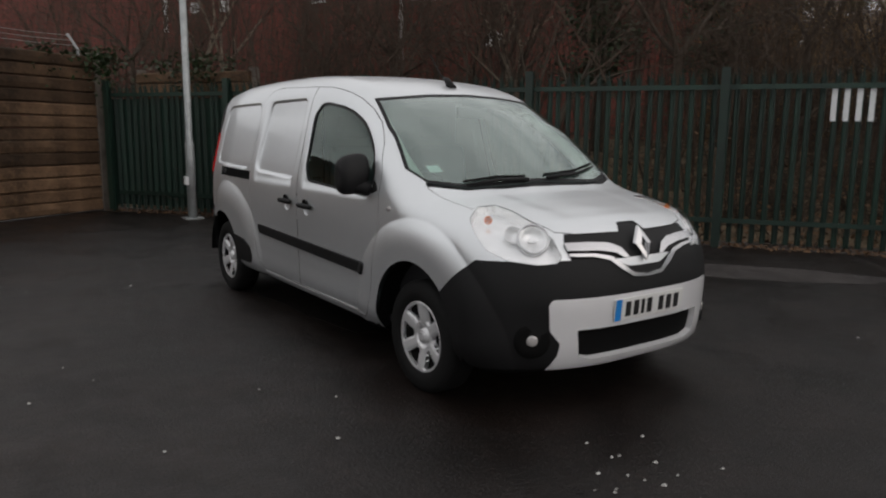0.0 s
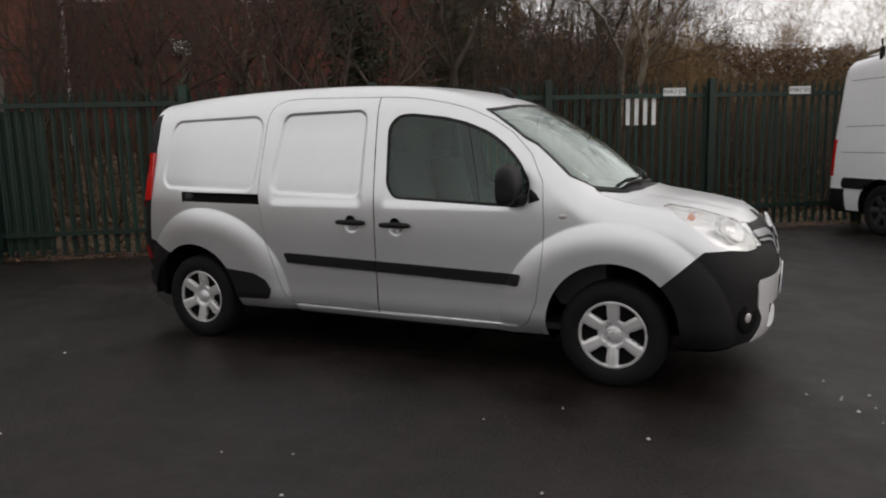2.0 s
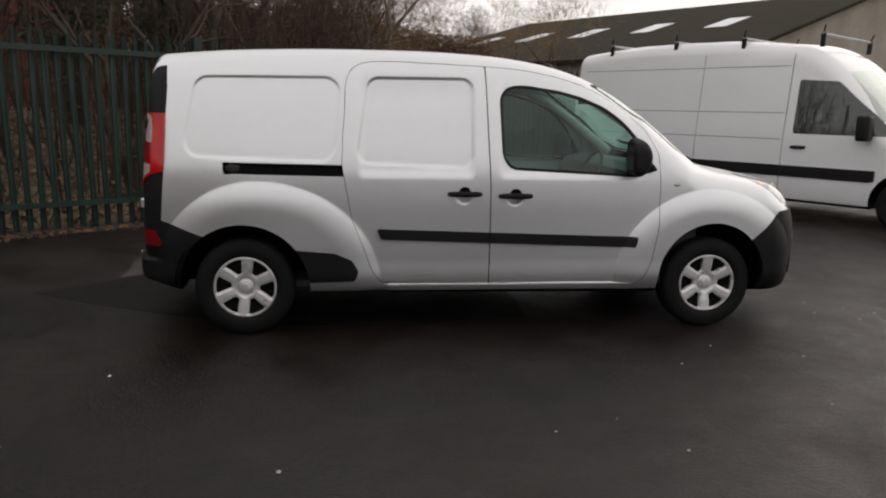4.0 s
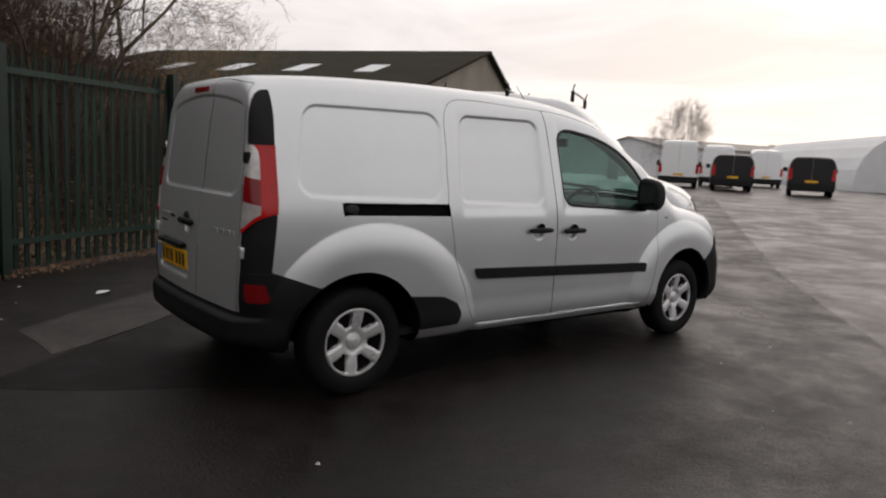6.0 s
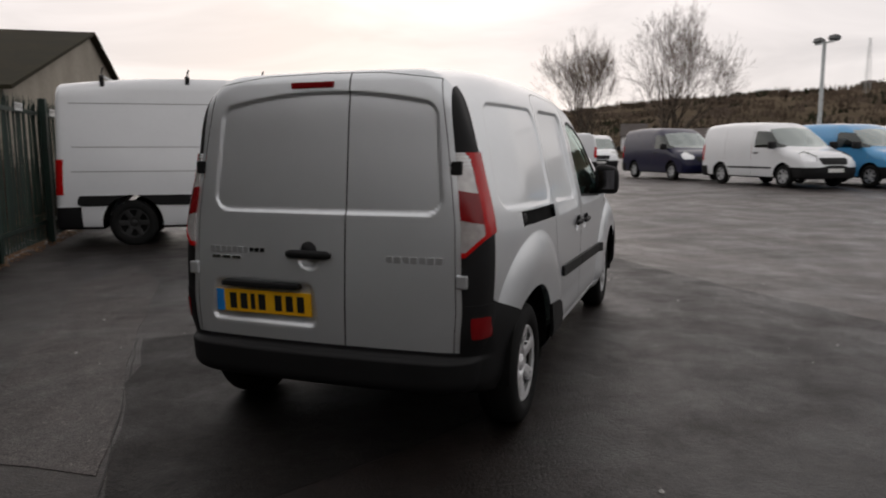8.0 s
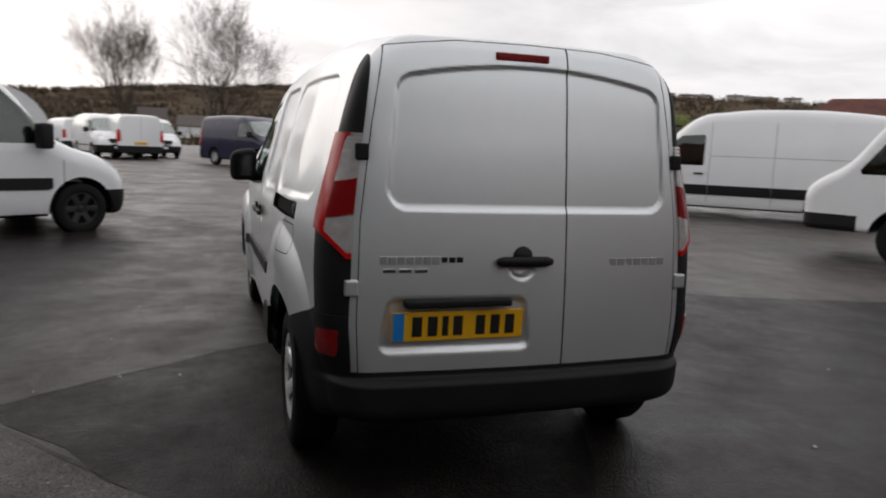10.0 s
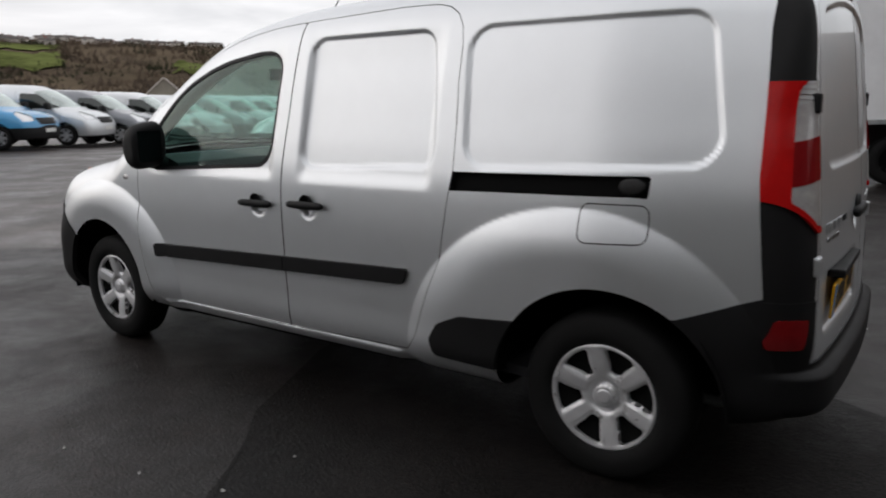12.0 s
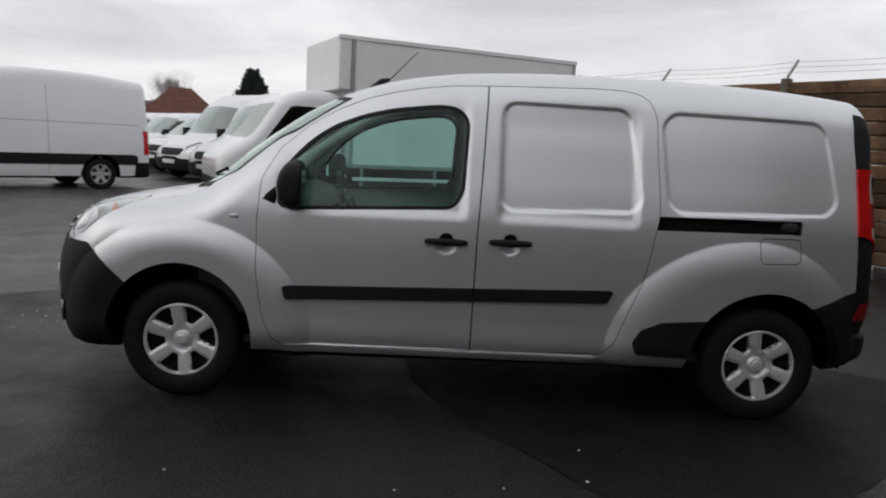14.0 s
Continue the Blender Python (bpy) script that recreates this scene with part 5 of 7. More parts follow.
S = (2.4, -3.0)
sheet("resurfaced_strip", [along(S, -14, -7.5), along(S, -4.5, -6.5), along(S, -2.4, -3.6), along(S, -1.4, -1.6), along(S, 0, -0.55), along(S, 3, -0.15), along(S, 6, 0.05), along(S, 24, 0.1), along(S, 24, 7.62), along(S, -12.0, 7.62)], 0.004, M["tarmac_new"], "darker strip of newer tarmac along the fence", 0.035)
sheet("pale_strip", [(-1.25, 0.74), (-1.03, 0.92), (0.65, 2.30), (2.6, 3.75), (3.5, 4.9), (2.36, 4.56), (-0.76, 2.05), (-1.35, 1.5)], 0.008, M["strip"], "pale worn strip of tarmac")
sheet("dark_patch", [(-1.75, 0.30), (-1.08, 0.86), (0.68, 2.26), (1.1, 1.69), (1.5, 1.1), (1.9, 0.4), (1.9, -0.6), (0.4, -0.7), (-0.5, -0.45), (-1.3, 0.0)], 0.006, M["patch"], "rough dark patch of tarmac with a squared end", 0.03)


def seam_line(points, width):
    rnd_s = random.Random(len(points) * 7 + int(width * 1000))
    left, right = [], []
    for (x0, y0), (x1, y1) in zip(points, points[1:]):
        k = max(2, int(math.hypot(x1 - x0, y1 - y0) / 0.18))
        d_ = Vector((x1 - x0, y1 - y0, 0)).normalized()
        for i in range(k):
            t = i / k
            wob = rnd_s.gauss(0, 0.006)
            w_ = width * rnd_s.uniform(0.1, 0.8)
            x, y = x0 + (x1 - x0) * t - d_.y * wob, y0 + (y1 - y0) * t + d_.x * wob
            left.append((x - d_.y * w_, y + d_.x * w_, float(ground_z(x, y)) + 0.0115))
            right.append((x + d_.y * w_, y - d_.x * w_, float(ground_z(x, y)) + 0.0115))
    k = len(left)
    ob = part("tarmac_seam", left + right, [(i, k + i, k + i + 1, i + 1) for i in range(k - 1)], M["seam"], label="dark open seam between two layings of tarmac", kind="structure")
    ob["category"] = "ground"


seam_line([along(S, 3, -0.15), along(S, 6, 0.05), along(S, 24, 0.1)], 0.010)
seam_line([(-1.5, 0.52), (-1.05, 0.89), (0.66, 2.28), (1.1, 1.69), (1.5, 1.1)], 0.008)

# ---------------------------------------------------------------- palisade fence


def pale_mesh():
    """A folded steel pale with a three-pointed splayed top."""
    prof = [(-0.034, 0.0), (-0.022, 0.016), (-0.008, 0.006), (0.008, 0.006), (0.022, 0.016), (0.034, 0.0)]
    v, f = [], []
    levels = [(0.06, 0, 1.0), (2.0, 0, 1.0), (2.08, 0.010, 1.0)]
    for z, out_, s in levels:
        v += [(a * s, -b - out_, z) for a, b in prof]
    for r in range(2):
        f += [(6 * r + k, 6 * r + k + 1, 6 * r + 7 + k, 6 * r + 6 + k) for k in range(5)]
    top = 12
    tips = [(-0.04, -0.05, 2.19), (0.0, -0.02, 2.24), (0.04, -0.05, 2.19)]
    for (a, b), tip in zip(((0, 1), (2, 3), (4, 5)), tips):
        v.append(tip)
        f.append((top + a, top + b, len(v) - 1))
        if b < 5:
            f.append((top + b, top + b + 1, len(v) - 1))
    return v, f


fence = empty("palisade_fence", label="green steel palisade fence with splayed points", category="fence")
fence_turn = math.degrees(math.atan2(FU.y, FU.x))
RAIL_TOP = 1.99
FENCE_LEN, BAY = 22.0, 2.45
pv, pf = pale_mesh()
pale0 = None
d = 0.10
post_at = [0.17 + BAY * i for i in range(9)]
while d < FENCE_LEN:
    p = FENCE0 + FU * d
    mm = pose(p.x, p.y, float(ground_z(p.x, p.y)), random.uniform(-0.6, 0.6), random.uniform(-0.7, 0.7), fence_turn + random.uniform(-2, 2))
    if pale0 is None:
        pale0 = part("pale", pv, pf, M["green"], fence)
        pale0.matrix_basis = mm
    else:
        again(pale0, mm)
    d += 0.132
for i, d in enumerate(post_at):
    p = FENCE0 + FU * d - FN * 0.165
    ring = [(-0.05, -0.004), (0.05, -0.004), (0.05, 0.004), (0.004, 0.004), (0.004, 0.092), (0.05, 0.092), (0.05, 0.1), (-0.05, 0.1), (-0.05, 0.092), (-0.004, 0.092), (-0.004, 0.004), (-0.05, 0.004)]
    v = [(x, y, z) for z in (0, 2.22) for x, y in ring]
    f = [(q, (q + 1) % 12, 12 + (q + 1) % 12, 12 + q) for q in range(12)] + [tuple(range(12, 24))]
    part("post", *moved((v, f), pose(p.x, p.y, float(ground_z(p.x, p.y)), 0, 0, fence_turn)), M["green"], fence)
    if i + 1 < len(post_at):
        for z in (0.34, RAIL_TOP):
            a, b = FENCE0 + FU * d - FN * 0.066, FENCE0 + FU * post_at[i + 1] - FN * 0.066
            za, zb = float(ground_z(a.x, a.y)), float(ground_z(b.x, b.y))
            mid = (a + b) / 2
            v, f = joined([box_data(-BAY / 2, BAY / 2, -0.003, 0.003, -0.03, 0.03), box_data(-BAY / 2, BAY / 2, 0.003, 0.045, -0.003, 0.003)])
            part("rail", *moved((v, f), pose(mid.x, mid.y, (za + zb) / 2 + z, 0, 0, fence_turn)), M["green"], fence)
p = FENCE0 + FU * 1.65 + FN * 0.045
part("screen", *moved(box_data(-1.6, 1.6, -0.006, 0.006, 0.12, 1.92), pose(p.x, p.y, 0, 0, 0, fence_turn)), M["green"], fence, "dark green netting behind the pales")

# white boards fixed to the pales
bars = empty("white_bars", label="four upright white strips fixed to the green fence", category="sign")
for i in range(4):
    p = FENCE0 + FU * (11.184 + i * 0.132) - FN * 0.030
    z = float(ground_z(p.x, p.y))
    part("strip", *moved(box_data(-0.030, 0.030, -0.004, 0.0, 1.58, 1.96), pose(p.x, p.y, z, 0, 0, fence_turn)), M["sign"], bars)
for a in (11.87, 13.85, 15.6):
    p = FENCE0 + FU * a - FN * 0.074
    z = float(ground_z(p.x, p.y))
    board = empty("part_exchange_sign", pose(p.x, p.y, z + 2.04, 0, 0, fence_turn), label="small white sign reading PART EX on the green fence", category="sign", group="signs on the fence")
    part("board", *box_data(-0.17, 0.17, -0.006, 0.0, -0.055, 0.055), M["sign"], board)
    cu = bpy.data.curves.new("lettering", "FONT")
    cu.body, cu.size, cu.align_x, cu.align_y = "PART EX", 0.085, "CENTER", "CENTER"
    cu.materials.append(M["ink"])
    tx = new("lettering", cu)
    tx.parent = board
    tx.matrix_basis = pose(0, -0.008, 0, 90, 0, 0)

# ---------------------------------------------------------------- timber wall with wire
WALL_U = Vector((0.52, -0.854, 0))
WALL0 = Vector((-7.5, -0.55, 0))
wall = empty("timber_wall", label="tall brown wall of weathered horizontal timber sleepers", category="wall", kind="structure")


def plank_mesh(length, seed):
    rnd = random.Random(seed)
    v, f = [], []
    nx = 7
    prof = [(-0.025, 0.003), (-0.054, 0.026), (-0.058, 0.10), (-0.054, 0.176), (-0.025, 0.198), (0.05, 0.198), (0.05, 0.004)]
    for i in range(nx + 1):
        x = length * i / nx
        for a, b in prof:
            v.append((x, a + (rnd.uniform(-0.007, 0.007) if a < 0 else 0), b + rnd.uniform(-0.004, 0.004)))
    for i in range(nx):
        o = i * 7
        f += [(o + k, o + (k + 1) % 7, o + 7 + (k + 1) % 7, o + 7 + k) for k in range(7)]
    f += [tuple(range(6, -1, -1)), tuple(range(nx * 7, nx * 7 + 7))]
    return v, f


planks = [plank_mesh(2.42, s) for s in range(5)]
plank_obs = []


def plank_wall(owner, origin, way, length, rows, first):
    turn = math.degrees(math.atan2(way.y, way.x))
    j = 0
    d = 0.0
    while d < length:
        for r in range(rows):
            k = (j * 3 + r * 2) % 5
            p = origin + way * d
            mm = pose(p.x, p.y, 0.02 + 0.2 * r, random.uniform(-1.2, 1.2), 0, turn + random.uniform(-0.25, 0.25)) @ Matrix.Diagonal((1, first, 1, 1))
            if len(plank_obs) <= k:
                o = part("plank", *planks[len(plank_obs)], M["sleeper"], owner)
                o.matrix_basis = mm
                plank_obs.append(o)
            else:
                again(plank_obs[k], mm, owner)
        j += 1
        d += 2.44
    for q in range(j + 1):
        p = origin + way * (q * 2.44 - 0.01)
        part("post", *moved(box_data(-0.06, 0.06, -0.01, 0.12, 0, 0.2 * rows + 0.08, 0.01), pose(p.x, p.y, 0, 0, 0, turn) @ pose(0, 0.05 * first, 0)), M["timber_end"], owner)


plank_wall(wall, WALL0, WALL_U, 14.5, 13, -1)
plank_wall(wall, WALL0 - FN * -0.9 + FU * 0.1, FU, 2.4, 12, 1)

wire = empty("barbed_wire", label="barbed wire strands on slanted brackets above a timber wall", category="wire")
ends = [WALL0 + WALL_U * t for t in (0.3, 2.4, 4.8, 7.3, 9.8, 12.2, 14.4)]
inward = Vector((WALL_U.y, -WALL_U.x, 0))
for p in ends:
    part("bracket", *tube([tuple(p + Vector((0, 0, 2.5))), tuple(p + Vector((0, 0, 2.72))), tuple(p + inward * 0.22 + Vector((0, 0, 2.98)))], 0.022, 6), M["pale_steel"], wire)
for j in range(3):
    t = (j + 0.7) / 3
    pts = []
    for a, b in zip(ends, ends[1:]):
        for s in range(5):
            q = a + (b - a) * s / 5 + inward * 0.22 * t
            pts.append((q.x, q.y, 2.72 + 0.26 * t - 0.03 * math.sin(math.pi * s / 5)))
    part("strand", *tube(pts, 0.004, 4), M["pale_steel"], wire)
coil_pts = []
for i in range(520):
    t = i / 520
    c = WALL0 + FU * (3.6 * t - 0.4) + FN * 0.9
    a = t * 2 * math.pi * 11 + 5.0 * noise.noise(Vector((t * 17, 0, 0)))
    rr = 0.14 + 0.18 * noise.noise(Vector((t * 31, 5, 0)))
    coil_pts.append((c.x + 0.12 * math.cos(a) + FN.x * rr * math.cos(a), c.y + FN.y * rr * math.cos(a), 2.76 + rr * math.sin(a) + 0.1 * noise.noise(Vector((t * 9, 0, 3)))))
part("coil", *tube(coil_pts, 0.0014, 4), M["chassis"], wire, "loose coil of razor wire")

# ---------------------------------------------------------------- trees, scrub and bank


def prisms(segments, sides=4):
    """Many tapered twigs in one go: rows of start, end, radius at each end."""
    p0 = np.array([s[0] for s in segments], float)
    p1 = np.array([s[1] for s in segments], float)
    r0, r1 = (np.array([s[i] for s in segments], float) for i in (2, 3))
    d = p1 - p0
    d /= np.maximum(np.linalg.norm(d, axis=1), 1e-6)[:, None]
    ref = np.where(np.abs(d[:, 2:3]) > 0.9, [[1.0, 0, 0]], [[0, 0, 1.0]])
    a = np.cross(d, ref)
    a /= np.maximum(np.linalg.norm(a, axis=1), 1e-6)[:, None]
    b = np.cross(d, a)
    v, f = [], []
    ring = [(math.cos(2 * math.pi * k / sides), math.sin(2 * math.pi * k / sides)) for k in range(sides)]
    blocks = [p0 + r0[:, None] * (c * a + s * b) for c, s in ring] + [p1 + r1[:, None] * (c * a + s * b) for c, s in ring]
    v = np.stack(blocks, 1).reshape(-1, 3)
    m = 2 * sides
    f = [(i * m + k, i * m + (k + 1) % sides, i * m + sides + (k + 1) % sides, i * m + sides + k) for i in range(len(segments)) for k in range(sides)]
    return v, f


def grow(seed, height, stems=1, levels=6, spread=0.55, base=0.16, twig_r=0.006, upward=0.25, shrink=0.74):
    """A bare tree: thick wood and fine twigs as two lists of tapered pieces."""
    rnd = random.Random(seed)
    wood, fine = [], []

    def branch(p, d, length, r, level):
        k = 3 if level < 3 else 2
        for i in range(k):
            q = p + d * (length / k)
            r1 = max(twig_r * 0.5, r * (0.80 if level < 3 else 0.72))
            (wood if r > 0.022 else fine).append((tuple(p), tuple(q), r, r1))
            p, r = q, r1
            d = (d + Vector((rnd.gauss(0, 0.13), rnd.gauss(0, 0.13), rnd.gauss(0, 0.08) + upward * 0.12))).normalized()
            if 0 < level < levels and i < k - 1 and rnd.random() < 0.75:
                side(p, d, length, r, level)
        if level < levels:
            for _ in range(rnd.choice((2, 2, 3))):
                side(p, d, length, r, level)

    def side(p, d, length, r, level):
        axis = d.orthogonal().normalized()
        axis.rotate(Matrix.Rotation(rnd.uniform(0, 2 * math.pi), 3, d))
        nd = d.copy()
        nd.rotate(Matrix.Rotation(rnd.uniform(0.6, 1.25) * spread, 3, axis))
        nd = (nd + Vector((0, 0, upward * 0.35))).normalized()
        branch(p.copy(), nd, length * rnd.uniform(shrink - 0.12, shrink + 0.08), r * rnd.uniform(0.62, 0.8), level + 1)

    for s in range(stems):
        lean = Vector((rnd.gauss(0, 0.16 * (stems > 1) + 0.04), rnd.gauss(0, 0.16 * (stems > 1) + 0.04), 1)).normalized()
        branch(Vector((rnd.gauss(0, 0.15 * (stems > 1)), rnd.gauss(0, 0.15 * (stems > 1)), -0.1)), lean, height * 0.30, base, 0)
    return wood, fine


def bare_tree(name, label, m, wood, fine, bark, twig, group=""):
    t = empty(name, m, label=label, category="tree", group=group)
    part("trunk", *prisms(wood, 6), bark, t, smooth=True)
    part("crown", *prisms(fine, 3), twig, t)
    return t


def behind(a, b, z=0.0):
    p = FENCE0 + FU * a + FN * b
    return p.x, p.y, z + bank_z(b)


def bank_z(b):
    return 0.15 * float(step(0.2, 1.2, b)) + 1.1 * float(step(0.8, 7.0, b))


bank_v, bank_f = [], []
nb, na = 22, 60
for i in range(na):
    for j in range(nb):
        b = 0.14 + 45 * (j / (nb - 1)) ** 2
        a = -14 + 34 * i / (na - 1)
        p = FENCE0 + FU * a + FN * b
        bank_v.append((p.x, p.y, bank_z(b) - 0.05 + 0.16 * noise.noise(Vector((a * 0.7, b * 0.7, 0))) * float(step(0.2, 1.5, b))))
for i in range(na - 1):
    for j in range(nb - 1):
        bank_f.append((i * nb + j, (i + 1) * nb + j, (i + 1) * nb + j + 1, i * nb + j + 1))
part("bank", bank_v, bank_f, M["litter"], label="rough brown bank of dead leaves behind the fence", kind="structure", smooth=True)["category"] = "ground"

W1 = grow(3, 7.5, 1, 6, 0.75, 0.13)
W2 = grow(11, 6.2, 3, 5, 0.8, 0.08)
W3 = grow(23, 8.0, 2, 6, 0.7, 0.11)
bark_n, twig_n = M["bark"], M["twig"]
t1 = bare_tree("bare_tree", "leafless brown tree with tangled branches behind the fence", pose(*behind(9.2, 3.2)), *W1, bark_n, twig_n, "trees behind the fence")
t2 = bare_tree("bare_tree", "many-stemmed leafless tree behind the fence", pose(*behind(4.6, 2.4)), *W2, bark_n, twig_n, "trees behind the fence")
t3 = bare_tree("bare_tree", "leafless tree with twin pale trunks behind the fence", pose(*behind(12.6, 4.2)), *W3, M["bark_pale"], twig_n, "trees behind the fence")
for src, a, b, turn, s in ((t2, 7.2, 2.0, 60, 1.0), (t1, 1.5, 5.0, 130, 0.9), (t3, 5.8, 6.5, 210, 1.0), (t2, 10.6, 2.2, 200, 0.7), (t1, 14.0, 7.5, 300, 0.9), (t2, 12.8, 5.0, 20, 0.9),
                           (t3, 15.5, 9.5, 80, 0.85), (t1, 8.0, 8.0, 250, 1.0), (t2, 2.4, 2.2, 310, 0.8), (t1, 3.5, 4.2, 20, 1.0), (t3, -1.5, 4.0, 70, 0.95), (t1, -4.5, 5.5, 170, 1.0), (t2, 6.0, 3.4, 240, 1.15), (t1, 11.5, 6.2, 100, 0.95), (t2, 13.0, 6.2, 280, 1.0)):
    src.scale = (s, s, s)
    copy_thing(src, pose(*behind(a, b), 0, 0, turn))
    src.scale = (1, 1, 1)

W4 = grow(61, 6.2, 2, 6, 0.7, 0.09, 0.008, 0.35)
sparse = random.Random(14)
W4 = [W4[0], [q for q in W4[1] if q[2] > 0.012 or sparse.random() < 0.45]]
t4 = bare_tree("bare_tree", "golden-brown leafless tree on the far bank", pose(9.0, 24.0, 1.1), *W4, M["bark"], M["twig_gold"], "trees on the far bank")
for x, y, turn, s in ((6.2, 23.5, 70, 0.85), (3.2, 24.0, 150, 0.95), (-0.4, 22.6, 300, 0.9)):
    t4.scale = (s, s, s)
    copy_thing(t4, pose(x, y, 1.1, 0, 0, turn))
    t4.scale = (1, 1, 1)

rnd = random.Random(5)
stems = []
thicket = []
gold = []
for _ in range(2300):
    a = rnd.uniform(-9, 20.5)
    b = 1.0 + 9.0 * rnd.random()
    thicket_of = thicket if a < 10.6 + rnd.gauss(0, 0.6) or b < 6.5 else gold
    if a < 10.0 and rnd.random() < 0.6:
        continue
    tall = (6.6 if a < 10.2 else 3.9) * rnd.uniform(0.55, 1.1)
    if a > 8.6 + 1.0 * b:
        tall = rnd.uniform(0.8, 1.5)
    p = Vector(behind(a, b, -0.1))
    d = Vector((rnd.gauss(0, 0.16), rnd.gauss(0, 0.16), 1)).normalized()
    r = rnd.uniform(0.012, 0.03)
    k = rnd.randint(6, 8)
    for i in range(k):
        q = p + d * tall / k
        thicket_of.append((tuple(p), tuple(q), r, r * 0.82))
        for _s in range(3 if i > 0 else 1):
            e = Vector((rnd.gauss(0, 1), rnd.gauss(0, 1), rnd.uniform(-0.1, 1.1))).normalized()
            pp, rr, ll = p + (q - p) * rnd.random(), r * 0.45, rnd.uniform(0.3, 0.8)
            for _j in range(2):
                qq = pp + e * ll * 0.6
                thicket_of.append((tuple(pp), tuple(qq), rr, rr * 0.6))
                w = (e + Vector((rnd.gauss(0, 0.6), rnd.gauss(0, 0.6), rnd.gauss(0, 0.5)))).normalized()
                thicket_of.append((tuple(qq), tuple(qq + w * ll * 0.5), rr * 0.55, rr * 0.25))
                pp, rr = qq, rr * 0.6
                e = (e + Vector((rnd.gauss(0, 0.3), rnd.gauss(0, 0.3), rnd.gauss(0, 0.3)))).normalized()
        p, r = q, r * 0.82
        d = (d + Vector((rnd.gauss(0, 0.12), rnd.gauss(0, 0.12), 0.05))).normalized()
for _ in range(620):
    b = rnd.uniform(7, 22)
    a = rnd.uniform(9.5, 8.2 + b)
    p = Vector(behind(a, b, -0.1))
    tall = rnd.uniform(2.2, 4.4)
    d = Vector((rnd.gauss(0, 0.18), rnd.gauss(0, 0.18), 1)).normalized()
    r = rnd.uniform(0.014, 0.03)
    for i in range(6):
        q = p + d * tall / 6
        gold.append((tuple(p), tuple(q), r, r * 0.8))
        for _s in range(4):
            e = Vector((rnd.gauss(0, 1), rnd.gauss(0, 1), rnd.uniform(0.0, 1.2))).normalized()
            pp, ll = p + (q - p) * rnd.random(), rnd.uniform(0.4, 0.9)
            gold.append((tuple(pp), tuple(pp + e * ll), r * 0.5, r * 0.25))
            w = (e + Vector((rnd.gauss(0, 0.6), rnd.gauss(0, 0.6), rnd.gauss(0, 0.5)))).normalized()
            gold.append((tuple(pp + e * ll * 0.6), tuple(pp + e * ll * 0.6 + w * ll * 0.6), r * 0.35, r * 0.15))
        p, r = q, r * 0.8
        d = (d + Vector((rnd.gauss(0, 0.12), rnd.gauss(0, 0.12), 0.05))).normalized()
tagged(part("thicket", *prisms(thicket, 3), M["twig"], kind="stuff"), label="dense thicket of bare brown saplings behind the fence", category="thicket")
tagged(part("scrub", *prisms(gold, 3), M["twig_gold"], kind="stuff"), label="low golden-brown winter scrub behind the fence", category="scrub")
for _ in range(2200):
    a, b = rnd.uniform(-3, 20.5), 0.35 + 5.5 * rnd.random() ** 1.7
    p = Vector(behind(a, b, -0.05))
    d = Vector((rnd.gauss(0, 0.5), rnd.gauss(0, 0.5), rnd.uniform(0.5, 1.3))).normalized()
    length, r = rnd.uniform(0.25, 0.62) * (1 + 0.25 * min(b, 3)), rnd.uniform(0.004, 0.010)
    for k in range(4):
        q = p + d * length * 0.5
        stems.append((tuple(p), tuple(q), r, r * 0.75))
        p, r = q, r * 0.75
        d = (d + Vector((rnd.gauss(0, 0.25), rnd.gauss(0, 0.25), -0.22))).normalized()
tagged(part("undergrowth", *prisms(stems, 3), M["twig"], kind="stuff"), label="tangle of bare brown brambles and saplings", category="undergrowth")
lv, lf = [], []
for _ in range(9000):
    a, b = rnd.uniform(-3, 20.5), 0.2 + 6 * rnd.random() ** 1.5
    p = Vector(behind(a, b, 0.03 + abs(rnd.gauss(0, 0.35)) * min(1.0, b)))
    u = Vector((rnd.gauss(0, 1), rnd.gauss(0, 1), rnd.gauss(0, 0.5))).normalized() * rnd.uniform(0.02, 0.05)
    w = u.orthogonal().normalized() * u.length * 0.6
    k = len(lv)
    lv += [tuple(p - u), tuple(p + w), tuple(p + u), tuple(p - w)]
    lf.append((k, k + 1, k + 2, k + 3))
for _ in range(2600):
    p = FENCE0 + FU * rnd.uniform(0, 17) - FN * (0.30 * rnd.random() ** 2 - 0.05)
    p.z = float(ground_z(p.x, p.y)) + 0.012 + 0.035 * rnd.random()
    u = Vector((rnd.gauss(0, 1), rnd.gauss(0, 1), rnd.gauss(0, 0.35))).normalized() * rnd.uniform(0.012, 0.032)
    w = u.orthogonal().normalized() * u.length * 0.6
    k = len(lv)
    lv += [tuple(p - u), tuple(p + w), tuple(p + u), tuple(p - w)]
    lf.append((k, k + 1, k + 2, k + 3))
tagged(part("dead_leaves", lv, lf, M["leaf"], kind="stuff"), label="scattered dead brown leaves on the bank", category="leaves")
lv, lf = [], []
